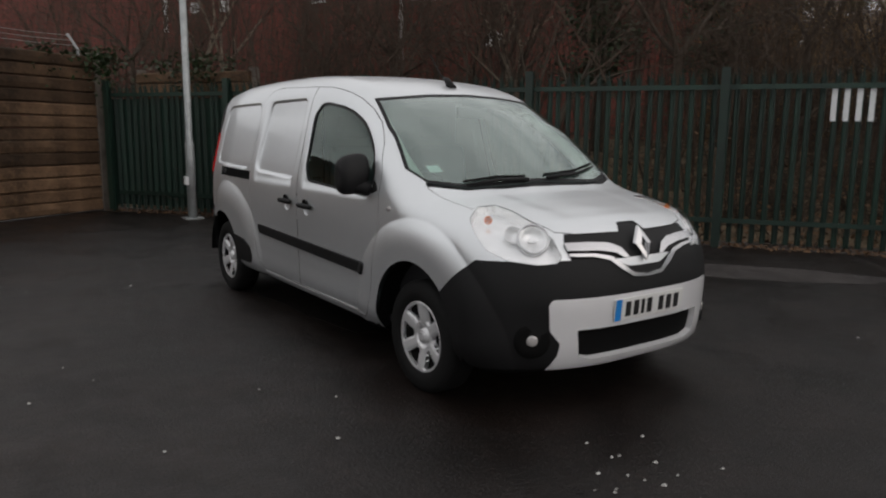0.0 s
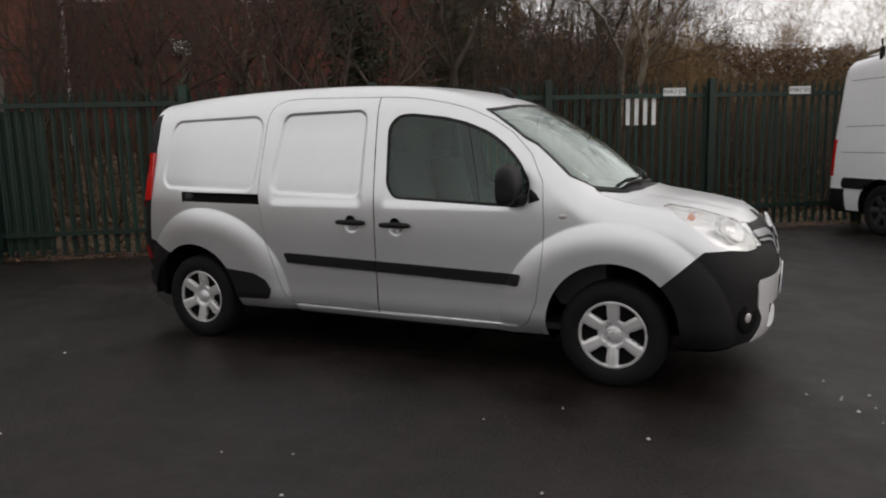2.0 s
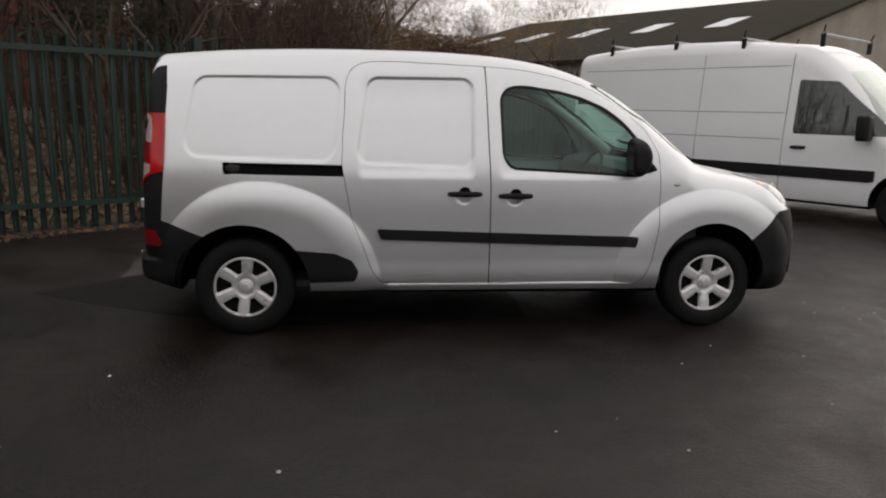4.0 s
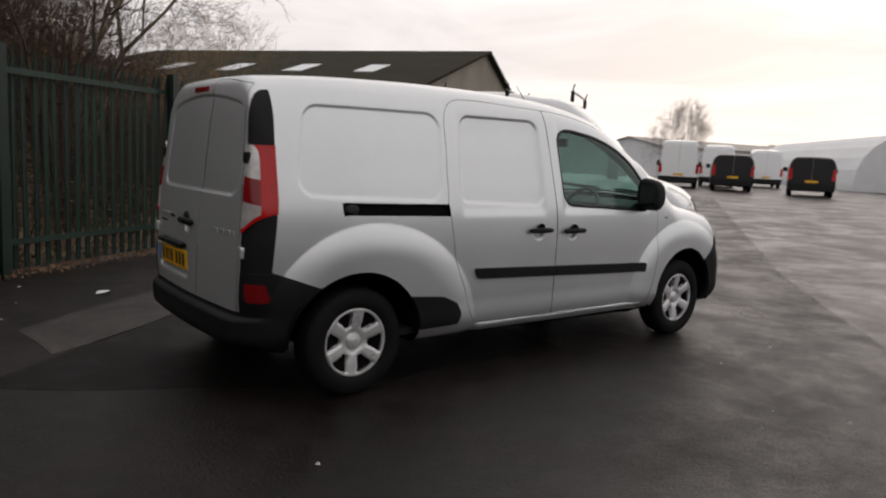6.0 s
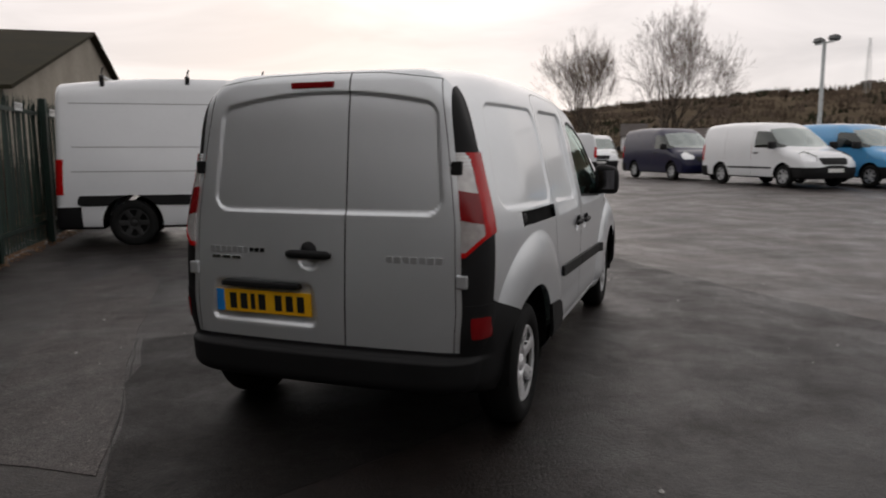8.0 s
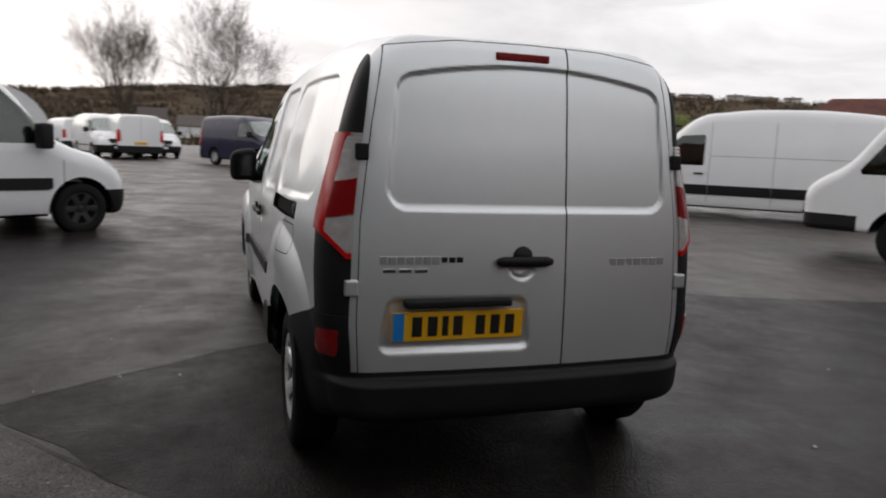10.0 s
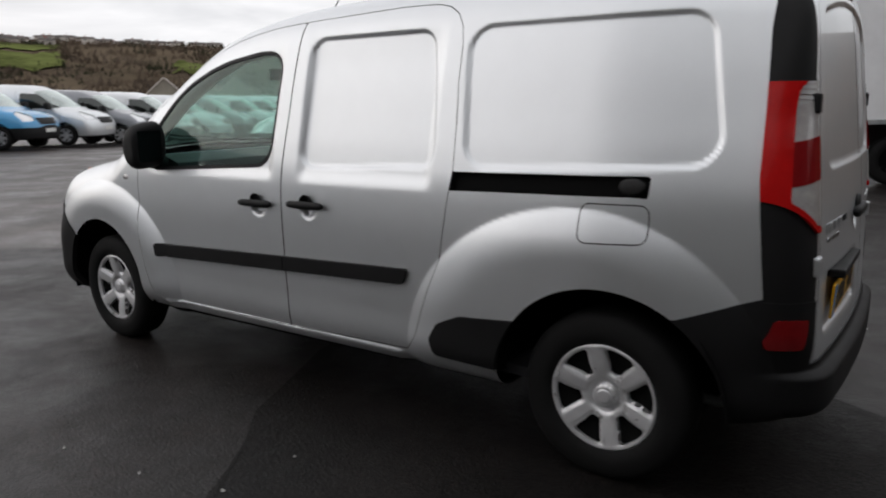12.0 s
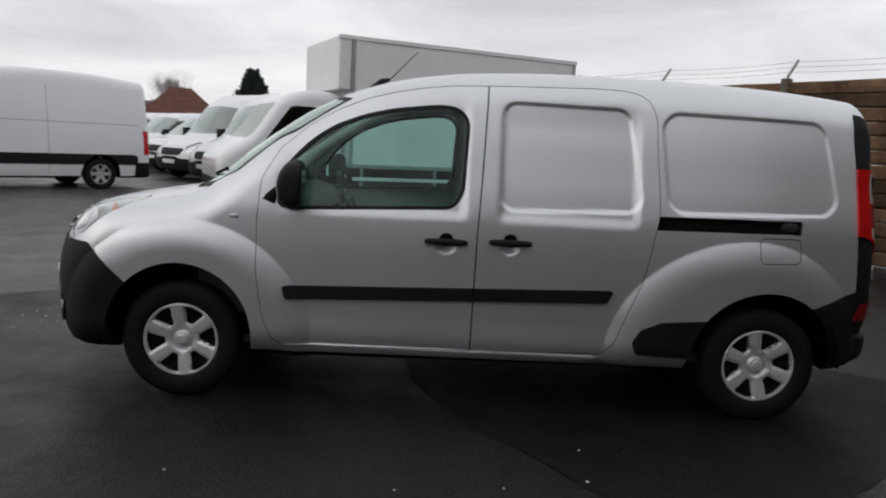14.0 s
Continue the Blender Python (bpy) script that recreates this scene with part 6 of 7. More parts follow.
for cx, cy, cz, sx, n_l in ((-7.5, -0.55, 2.62, 0.5, 900), (-6.6, 0.9, 2.55, 0.7, 500), (-7.2, -1.4, 2.62, 0.4, 250)):
    for _ in range(n_l):
        p = Vector((cx + rnd.gauss(0, sx * 0.45), cy + rnd.gauss(0, sx * 0.45), cz - abs(rnd.gauss(0, 0.3)) + rnd.uniform(0, 0.2)))
        u = Vector((rnd.gauss(0, 1), rnd.gauss(0, 1), rnd.gauss(0, 0.6))).normalized() * rnd.uniform(0.02, 0.045)
        w = u.orthogonal().normalized() * u.length * 0.8
        k = len(lv)
        lv += [tuple(p - u), tuple(p + w), tuple(p + u), tuple(p - w)]
        lf.append((k, k + 1, k + 2, k + 3))
tagged(part("ivy", lv, lf, M["ivy"], kind="stuff"), label="dark green ivy over the top of the timber wall", category="ivy")

# ---------------------------------------------------------------- buildings


def brick_material():
    m = mat("brick_wall", (0.20, 0.050, 0.034), 0.85, vary=0.3, scale=1.2)
    nodes, links = m.node_tree.nodes, m.node_tree.links
    p = nodes["Principled BSDF"]
    tc = nodes.new("ShaderNodeTexCoord")
    br = nodes.new("ShaderNodeTexBrick")
    mp = nodes.new("ShaderNodeMapping")
    mp.inputs["Rotation"].default_value = (radians(90), 0, 0)
    links.new(tc.outputs["Object"], mp.inputs["Vector"])
    links.new(mp.outputs["Vector"], br.inputs["Vector"])
    br.inputs["Scale"].default_value = 1.0
    br.inputs["Brick Width"].default_value, br.inputs["Row Height"].default_value, br.inputs["Mortar Size"].default_value = 0.225, 0.075, 0.006
    br.inputs["Color1"].default_value, br.inputs["Color2"].default_value, br.inputs["Mortar"].default_value = (0.185, 0.042, 0.030, 1), (0.12, 0.030, 0.023, 1), (0.13, 0.072, 0.054, 1)
    links.new(br.outputs["Color"], p.inputs["Base Color"])
    return m


M["brickwork"] = brick_material()


def gabled(name, label, m, length, width, eave, ridge, wall_m, roof_m, over=0.3, windows=(), category="house", hip=0.0):
    """A building along local x with a pitched roof, hipped at both ends when hip is given; the front is at y = 0."""
    b = empty(name, m, label=label, category=category)
    v = [(0, 0, 0), (length, 0, 0), (length, width, 0), (0, width, 0), (0, 0, eave), (length, 0, eave), (length, width, eave), (0, width, eave)]
    f = [(0, 1, 5, 4), (2, 3, 7, 6)]
    if hip:
        f += [(1, 2, 6, 5), (3, 0, 4, 7)]
    else:
        v += [(0, width / 2, ridge), (length, width / 2, ridge)]
        f += [(1, 2, 6, 9, 5), (3, 0, 4, 8, 7)]
    part("wall", v, f, wall_m, b)
    s = (ridge - eave) / (width / 2)

    def slab(top):
        n_t = len(top)
        sides = [(k, (k + 1) % n_t, n_t + (k + 1) % n_t, n_t + k) for k in range(n_t)]
        part("roof", top + [(x, y, z - 0.14) for x, y, z in top], [tuple(range(n_t)), tuple(range(2 * n_t - 1, n_t - 1, -1))] + sides, roof_m, b)

    low = eave - over * s + 0.1
    r0, r1 = (hip, width / 2, ridge + 0.1) if hip else (-over, width / 2, ridge + 0.1), (length - hip, width / 2, ridge + 0.1) if hip else (length + over, width / 2, ridge + 0.1)
    for y0 in (-over, width + over):
        slab([r0, r1, (length + over, y0, low), (-over, y0, low)])
    if hip:
        for x0, r in ((-over, r0), (length + over, r1)):
            slab([r, (x0, -over, low), (x0, width + over, low)])
        part("fascia", *box_data(-over, length + over, -over - 0.03, -over, low - 0.2, low), M["sign"], b, "white fascia board")
    for x0, z0, w, h in windows:
        wo = part("window", *box_data(x0, x0 + w, -0.04, 0.03, z0, z0 + h), M["sign"], b, "white window frame")
        part("pane", *box_data(x0 + 0.07, x0 + w - 0.07, -0.05, -0.042, z0 + 0.07, z0 + h - 0.07), M["dark_glass"], wo)
    return b


bw = FENCE0 + FU * -26 + FN * 17
brick_b = gabled("brick_building", "long red brick building behind the bare trees", pose(bw.x, bw.y, 1.0, 0, 0, fence_turn), 38.2, 9, 7.6, 10.5, M["brickwork"], M["tile"], windows=((19, 5.4, 1.2, 1.3), (24.5, 5.4, 1.2, 1.3), (30, 5.4, 1.2, 1.3)))
part("drainpipe", *box_data(24.0, 24.12, -0.14, -0.02, 0, 7.6), M["sign"], brick_b, "white drainpipe")
part("wall_box", *box_data(27.6, 28.2, -0.3, 0.0, 3.6, 4.1), M["sign"], brick_b, "white wall box")

bw = FENCE0 + FU * -18 + FN * 12
wing = gabled("brick_wing", "dark red brick wing with small white vents behind the timber wall", pose(bw.x, bw.y, 1.0, 0, 0, fence_turn), 15.7, 7, 7.4, 10.0, M["brickwork"], M["tile"], windows=((14.95, 4.6, 0.6, 0.75),))
for x in (10.1, 11.33):
    part("wall_vent", *box_data(x, x + 0.36, -0.08, 0.0, 4.5, 4.88, 0.02), M["sign"], wing, "square white wall vent")
part("drainpipe", *box_data(8.9, 9.04, -0.12, -0.01, 3.9, 7.4, 0.02), M["sign"], wing, "white drainpipe")

# long shed with roof lights, its ridge square to the fence
shed_turn = math.degrees(math.atan2(FN.y, FN.x))
apex = Vector((25.3, 27.4, 0))
shed = gabled("long_shed", "long dark mossy-roofed shed with pale roof lights", Matrix.Translation(apex - FU * 13.5) @ pose(0, 0, 0, 0, 0, shed_turn) @ Matrix.Diagonal((1, -1, 1, 1)), 22, 27, 3.6, 7.3, M["render_wall"], M["mossy"], over=0.35, category="shed")
slope = (7.3 - 3.6) / 13.5
for i in range(5):
    x0, y0 = 3.4 + 3.9 * i, 5.6
    z0 = 3.6 + slope * y0 + 0.13
    v = [(x0, y0, z0), (x0 + 1.05, y0, z0), (x0 + 1.05, y0 + 2.2, z0 + slope * 2.2), (x0, y0 + 2.2, z0 + slope * 2.2)]
    part("roof_light", v + [(a, b, c - 0.06) for a, b, c in v], [(0, 1, 2, 3), (0, 4, 5, 1), (1, 5, 6, 2), (2, 6, 7, 3), (3, 7, 4, 0)], M["skylight"], shed, "pale roof light")

brick_win = ((1.5, 1.0, 1.6, 1.2), (6.0, 1.0, 1.6, 1.2))
gabled("brick_bungalow", "red brick bungalow with a hipped red tiled roof", pose(29.1, -41.2, 0, 0, 0, 37.7), 8.8, 6, 2.5, 5.2, M["brickwork"], M["tile"], over=0.45, windows=brick_win, hip=2.6)
gabled("brick_bungalow", "low red brick house with a red tiled roof", pose(19.6, -57.4, 0, 0, 0, 20), 6.0, 5, 2.3, 4.5, M["brickwork"], M["tile"], over=0.4, windows=((1.0, 0.9, 1.3, 1.1), (3.6, 0.9, 1.3, 1.1)), hip=2.2)
for x, y, turn in ((76.9, -52.2, -37), (74.3, -55.5, -39), (71.7, -58.7, -41)):
    gabled("pale_shed", "small pale sheeted shed with a pitched roof behind the parked vans", pose(x, y, 0, 0, 0, turn), 7, 4.4, 3.1, 5.1, M["render_wall"], M["house_w"], category="shed")

# pale sheeted store with a rounded roof
store = empty("sheeted_store", pose(55.0, 15.2, 0.33, 0, 0, 42) @ Matrix.Diagonal((3.3, 0.66, 0.89, 1)), label="long white sheeted store with a rounded roof", category="store")
prof = [(-6 * math.cos(math.pi * k / 12), 0.6 + 4.2 * math.sin(math.pi * k / 12)) for k in range(13)]
prof = [(-6, 0)] + prof + [(6, 0)]
v = [(x, y, z) for x in (0, 9) for y, z in prof]
f = [(k, k + 1, 15 + k + 1, 15 + k) for k in range(14)]
part("cover", v, f + [tuple(range(14, -1, -1)), tuple(range(15, 30))], M["tent"], store)
gabled("long_shed", "long low pale sheeted shed behind the parked vans", pose(64.7, 43.4, 0.2, 0, 0, -9.6), 30, 9, 3.5, 4.4, M["tent"], M["shed_sheet"], category="shed")
part("doorway", *box_data(-0.02, -0.004, -2.4, 1.9, 0, 3.4), M["box_white"], store, "closed pale sheet door")

# brown beech hedge on the bank
lv, lf = [], []
for _ in range(30000):
    t = rnd.random()
    h_top = 4.5 + 0.5 * noise.noise(Vector((t * 9, 0, 0))) - 0.7 * t
    q = Vector((-3.6 + 9.2 * t + rnd.gauss(0, 0.3), 17.8 + 3.4 * t + rnd.gauss(0, 0.45), 1.0 + (h_top - 1.0) * rnd.random() ** 0.7 + rnd.gauss(0, 0.08)))
    u = Vector((rnd.gauss(0, 1), rnd.gauss(0, 1), rnd.gauss(0, 0.8))).normalized() * rnd.uniform(0.03, 0.065)
    w = u.orthogonal().normalized() * u.length * 0.7
    k = len(lv)
    lv += [tuple(q - u), tuple(q + w), tuple(q + u), tuple(q - w)]
    lf.append((k, k + 1, k + 2, k + 3))
tagged(part("hedge", lv, lf, M["beech"], kind="stuff"), label="tall golden-brown winter hedge on the bank behind the fence", category="hedge")

# ivy-clad trees against the end of the brick building
for a, b, hh in ((12.4, 14.8, 9.2), (13.6, 15.6, 7.5), (11.3, 13.2, 6.5), (7.6, 5.5, 4.6), (9.9, 7.0, 4.2)):
    base = Vector(behind(a, b, -0.1))
    tr = empty("ivy_tree", Matrix.Translation(base), label="tree trunk smothered in dark ivy behind the fence", category="tree", group="trees behind the fence")
    top = Vector((rnd.gauss(0, 0.3), rnd.gauss(0, 0.3), hh))
    part("trunk", *tube([(0, 0, 0), tuple(top * 0.5 + Vector((0.15, 0.1, 0))), tuple(top)], [0.16, 0.11, 0.03], 7), M["bark"], tr, smooth=True)
    seg, lv, lf = [], [], []
    for _ in range(46):
        t = rnd.uniform(0.25, 1.0)
        p = top * t
        d = Vector((rnd.gauss(0, 1), rnd.gauss(0, 1), rnd.uniform(0.1, 0.9))).normalized() * rnd.uniform(0.5, 1.5) * (0.5 + hh / 14)
        seg.append((tuple(p), tuple(p + d), 0.025, 0.008))
        for _l in range(85 if t < 0.85 else 30):
            q = p + d * rnd.random() + Vector((rnd.gauss(0, 0.16), rnd.gauss(0, 0.16), rnd.gauss(0, 0.16)))
            u = Vector((rnd.gauss(0, 1), rnd.gauss(0, 1), rnd.gauss(0, 0.6))).normalized() * rnd.uniform(0.03, 0.07)
            w = u.orthogonal().normalized() * u.length * 0.8
            k = len(lv)
            lv += [tuple(q - u), tuple(q + w), tuple(q + u), tuple(q - w)]
            lf.append((k, k + 1, k + 2, k + 3))
    part("bough", *prisms(seg, 4), M["bark"], tr)
    part("ivy_leaves", lv, lf, M["ivy"], tr)

# ---------------------------------------------------------------- parked vehicles
side_o = Vector((4.85, 6.62, 0))
h = -FN
vh = math.degrees(math.atan2(h.y, h.x))
p = side_o - h * 0.72 + FU * 1.06
make_van("high_roof_van", "long white high-roof van backed against the green fence", M["white"], 6.2, 2.46, 2.06, 4.33, 1.05, True, 0.06, (0.69, 0.075, 0.3, 5.0), pose(p.x, p.y, float(ground_z(6.0, 5.0)) * 0.4, 0, 0, vh), lines=(1.12, 1.48, 2.12), radius=0.345, cover="chassis")

hr = [o for o in scene.objects if o.name == "high_roof_van"][0]
for x in (0.7, 1.9, 3.0, 4.1):
    bar = part("roof_bar", *tube([(x, -0.86, 2.53), (x, 0.86, 2.53)], 0.018, 8), M["galv"], hr, "steel roof bar")
    for s in (-1, 1):
        part("bar_foot", *box_data(x - 0.03, x + 0.03, s * 0.84 - 0.02, s * 0.84 + 0.02, 2.36, 2.54, 0.006), M["plastic"], bar)
        part("end_stop", *tube([(x, s * 0.84, 2.53), (x + 0.01, s * 0.86, 2.58), (x + 0.03, s * 0.88, 2.64)], 0.012, 6), M["plastic"], bar)

wc = make_van("parked_van", "white parked panel van with a black lower bumper", M["white"], band=(0.58, 0.032, 1.45, 3.55), m=pose(23.96, -2.48, float(ground_z(22, -3)), 0, 0, 214.5), group="row of parked vans")
make_van("parked_van", "dark navy parked panel van", M["navy"], m=pose(28.8, 0.7, float(ground_z(24, 1)), 0, 0, 212), group="row of parked vans", face="navy")
make_van("parked_van", "bright sky-blue parked panel van", M["sky_blue"], 4.95, 1.95, m=pose(25.0, -4.95, float(ground_z(22, -5)), 0, 0, 214.5), group="row of parked vans")
si = make_van("parked_van", "pale silver parked panel van", M["silver"], 4.95, 1.95, m=pose(26.1, -7.4, float(ground_z(25, -7)), 0, 0, 214.5), group="row of parked vans", face="silver")
gr_v = make_van("parked_van", "dark grey parked panel van", M["grey_paint"], 4.9, 1.93, m=pose(27.1, -9.85, float(ground_z(28, -10)), 0, 0, 214.5), group="row of parked vans")
kinds = [wc, si, gr_v, wc, si, wc, wc, si, wc, wc, si, wc]
for i, src in enumerate(kinds):
    x, y = 28.2 + 1.05 * i, -12.3 - 2.45 * i
    copy_thing(src, pose(x, y, float(ground_z(x, y)), 0, 0, 214.5 + random.uniform(-1.5, 1.5)))
hv = make_van("high_roof_van", "white high-roof van seen from behind across the yard", M["white"], 5.5, 2.5, 2.0, 3.6, 1.0, True, 0.09, m=pose(31.1, 18.1, 0.33, 0, 0, 34))
bk = make_van("parked_van", "black panel van seen from behind across the yard", M["black_paint"], 4.6, 1.85, m=pose(31.6, 15.3, 0.33, 0, 0, 33))
copy_thing(bk, pose(31.6, 11.4, 0.33, 0, 0, 27))
copy_thing(hv, pose(37.3, 19.6, 0.33, 0, 0, 33))
copy_thing(hv, pose(43.9, 20.1, 0.33, 0, 0, 33))
for x, y, turn in ((31.5, 4.0, 20), (36, 6.5, 200), (40, 4.6, 195), (46, 8.6, 30)):
    copy_thing(wc, pose(x, y, 0.33, 0, 0, turn))

ft = Vector((8.9, -11.3, 0))
ft_h = 47.0
fh = Vector((math.cos(radians(ft_h)), math.sin(radians(ft_h)), 0))
p = ft - fh * 1.1 - Vector((-fh.y, fh.x, 0)) * 0.95
make_van("high_roof_van", "white high-roof van with a black side moulding across the yard", M["white"], 5.9, 2.42, 2.02, 3.75, 1.1, True, 0.07, (0.66, 0.11, 0.3, 4.7), pose(p.x, p.y, 0, 0, 0, ft_h), lines=(1.42,), radius=0.34)
for x, y, turn in ((3.9, -17.6, 52), (5.6, -19.9, 53)):
    copy_thing(hv, pose(x, y, 0, 0, 0, turn))
for x, y, turn in ((7.5, -22.2, 54), (9.5, -24.6, 54), (11.5, -27.0, 55)):
    copy_thing(wc, pose(x, y, 0, 0, 0, turn))

# box lorry behind the start of the walk
TH = 24.3
tk = empty("box_lorry", pose(-0.94, -9.65, 0, 0, 0, TH), label="white box lorry with a white side guard", category="lorry")
part("box_body", *box_data(0, 4.5, -2.1, 0, 0.90, 3.08, 0.02), M["box_white"], tk, "plain white box body")
for z in (0.90, 3.02):
    part("edge_trim", *box_data(-0.02, 4.52, -0.03, 0.02, z, z + 0.07, 0.008), M["box_white"] if z > 2 else M["galv"], tk, "white roof edge" if z > 2 else "aluminium edge trim")
part("box_head", *box_data(4.503, 4.72, -2.1, 0, 2.2, 3.08, 0.03), M["box_white"], tk, "white box head over the cab")
part("head_trim", *box_data(4.525, 4.74, -0.03, 0.02, 3.02, 3.09, 0.008), M["box_white"], tk)
for x in (0.0, 4.44):
    part("corner_trim", *box_data(x, x + 0.06, -0.03, 0.02, 0.97, 3.02, 0.008), M["galv"], tk)
part("chassis", *box_data(0.1, 4.9, -1.5, -0.6, 0.55, 0.86), M["chassis"], tk)
part("underrun", *box_data(0.15, 4.4, -1.9, -0.25, 0.86, 0.899), M["chassis"], tk)
for z in (0.52, 0.68):
    part("guard_rail", *box_data(1.2, 4.4, -0.10, -0.06, z, z + 0.06, 0.01), M["box_white"], tk, "white side guard")
for x in (1.4, 2.8, 4.2):
    part("guard_post", *box_data(x, x + 0.05, -0.14, -0.10, 0.52, 0.90), M["galv"], tk)
for x in (0.75, 5.3):
    wheel(tk, x, -0.22, 0.36, 0.36, covered=False)
cab = Skin(lambda x, y, z: smax(smax(np.abs(y + 1.05) - 0.98 + 0.06 * step(1.2, 2.1, z), smax(z - interp(x, [(4.2, 2.12), (4.9, 2.15), (5.3, 2.0), (5.8, 1.38), (6.15, 1.15), (6.5, 0.9)]), x - 6.35 + 0.1 * (z < 0), 0.15), 0.2), smax(4.3 - x, 0.42 - z, 0.05), 0.08),
           (4.2, -2.1, 0.35), (6.5, 0.0, 2.3), (4.6, -1.4, 0.7), (5.6, -0.7, 0.9), 0.07)
fs = cab.faces
_, fs = cab.cut(fs, lambda x, y, z: np.hypot(x - 5.0, z - 0.36) - 0.45, lambda x, y, z: np.abs(y + 1.05) > 0.6)
win, fs = cab.cut(fs, lambda x, y, z: poly(x, z, [(4.55, 1.25), (4.55, 1.85), (5.15, 1.85), (5.6, 1.25)], 0.03), lambda x, y, z: np.abs(y + 1.05) > 0.6)
scr, fs = cab.cut(fs, lambda x, y, z: poly(y + 1.05, z, [(0.7, 1.9), (-0.7, 1.9), (-0.8, 1.35), (0.8, 1.35)], 0.03), lambda x, y, z: x > 5.2)
bum, fs = cab.cut(fs, lambda x, y, z: z - 0.65, lambda x, y, z: x > 5.6)
cb = cab.piece("cab", fs, M["white"], tk)
for sd in (1, -1):
    cab.piece("cab_window", [f for f in win if (cab.v[f[0]][1] + 1.05) * sd > 0], M["dark_glass"], cb)
cab.piece("windscreen", scr, M["dark_glass"], cb)
cab.piece("cab_bumper", bum, M["plastic"], cb)
cb.location.x = 0.3

# ---------------------------------------------------------------- lamp posts, mast


def lamp_post(m, h, head):
    k_ = 1.5 if head else 1.0
    lp = empty("lamp_post", m, label="grey steel lamp post with a square base" if not head else "tall grey floodlight post with twin heads", category="lamp post")
    part("pole", *tube([(0, 0, 0), (0, 0, 1.2), (0, 0, 1.25), (0, 0, h)], [0.07 * k_, 0.07 * k_, 0.052 * k_, 0.045 * k_], 14), M["galv"], lp, smooth=True)
    part("base_plate", *box_data(-0.14, 0.14, -0.14, 0.14, 0, 0.02), M["galv"], lp)
    if head:
        part("crossarm", *box_data(-0.5, 0.5, -0.04, 0.04, h - 0.06, h), M["galv"], lp)
        for s in (-1, 1):
            part("floodlight", *moved(box_data(-0.2, 0.2, -0.12, 0.12, -0.06, 0.1, 0.02), pose(s * 0.42, -0.08, h + 0.08, 25, 0, 0)), M["trim_grey"], lp)
    else:
        part("cable_box", *box_data(-0.05, 0.05, -0.1, -0.05, 0.55, 0.68), M["sign"], lp, "small white cable box")
    return lp


lamp_post(pose(-5.5, 0.42, 0.0), 7.5, False)
lamp_post(pose(27.9, -5.9, float(ground_z(27.9, -5.9)), 0, 0, 30), 5.2, True)
mast = empty("radio_mast", pose(330, -63, 20), label="thin lattice radio mast on the skyline", category="mast")
for k in range(3):
    a = 2 * math.pi * k / 3
    part("leg", *tube([(1.6 * math.cos(a), 1.6 * math.sin(a), 0), (0.4 * math.cos(a), 0.4 * math.sin(a), 26)], 0.09, 5), M["galv"], mast)
part("bracing", *prisms([((1.6 * math.cos(2 * math.pi * k / 3) * (1 - 0.029 * j), 1.6 * math.sin(2 * math.pi * k / 3) * (1 - 0.029 * j), j), (1.6 * math.cos(2 * math.pi * (k + 1) / 3) * (1 - 0.029 * (j + 1)), 1.6 * math.sin(2 * math.pi * (k + 1) / 3) * (1 - 0.029 * (j + 1)), j + 1.0), 0.035, 0.035) for j in range(25) for k in range(3)], 4), M["galv"], mast)

# ---------------------------------------------------------------- far trees and hillside
F1 = grow(31, 16, 5, 6, 0.62, 0.24, 0.016, 0.35, 0.80)
F2 = grow(52, 13.5, 4, 6, 0.55, 0.22, 0.016, 0.4, 0.80)


def sized(tree, height, half):
    """The same tree brought to a height and a crown half-width."""
    pts = np.array([q[1] for q in tree[1]])
    kz = height / np.percentile(pts[:, 2], 99.7)
    kx = half / np.percentile(np.hypot(pts[:, 0], pts[:, 1]), 97)
    k = Vector((kx, kx, kz))
    return [[(tuple(Vector(a) * k), tuple(Vector(b) * k), r, q) for a, b, r, q in part_] for part_ in tree]


thin = random.Random(12)
F1, F2 = ([t[0], [(a, b, r * 0.85, q * 0.85) for a, b, r, q in t[1] if r > 0.014 or thin.random() < 0.75]] for t in (F1, F2))
F1, F2 = sized(F1, 11.2, 5.0), sized(F2, 9.9, 3.5)
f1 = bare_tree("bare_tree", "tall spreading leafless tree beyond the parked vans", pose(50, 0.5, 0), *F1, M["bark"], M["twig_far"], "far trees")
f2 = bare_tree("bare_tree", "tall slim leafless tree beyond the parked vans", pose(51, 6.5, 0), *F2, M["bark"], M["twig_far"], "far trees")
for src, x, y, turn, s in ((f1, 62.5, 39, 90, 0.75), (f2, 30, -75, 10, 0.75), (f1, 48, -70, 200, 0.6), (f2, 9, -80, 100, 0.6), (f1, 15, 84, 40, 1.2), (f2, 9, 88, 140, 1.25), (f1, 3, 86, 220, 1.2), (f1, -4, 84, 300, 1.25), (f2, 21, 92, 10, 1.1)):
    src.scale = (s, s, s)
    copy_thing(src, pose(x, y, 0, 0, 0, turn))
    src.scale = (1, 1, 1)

RIDGE = [(-100, 1.0), (-82, 1.2), (-70, 1.5), (-62, 2.0), (-54, 2.9), (-46, 3.9), (-40, 4.3), (-32, 4.5), (-23, 4.8), (-15, 4.5), (-8, 4.1), (-3, 4.1), (6, 3.5), (15, 2.6), (24, 1.7), (35, 1.3), (45, 1.3), (70, 1.0)]


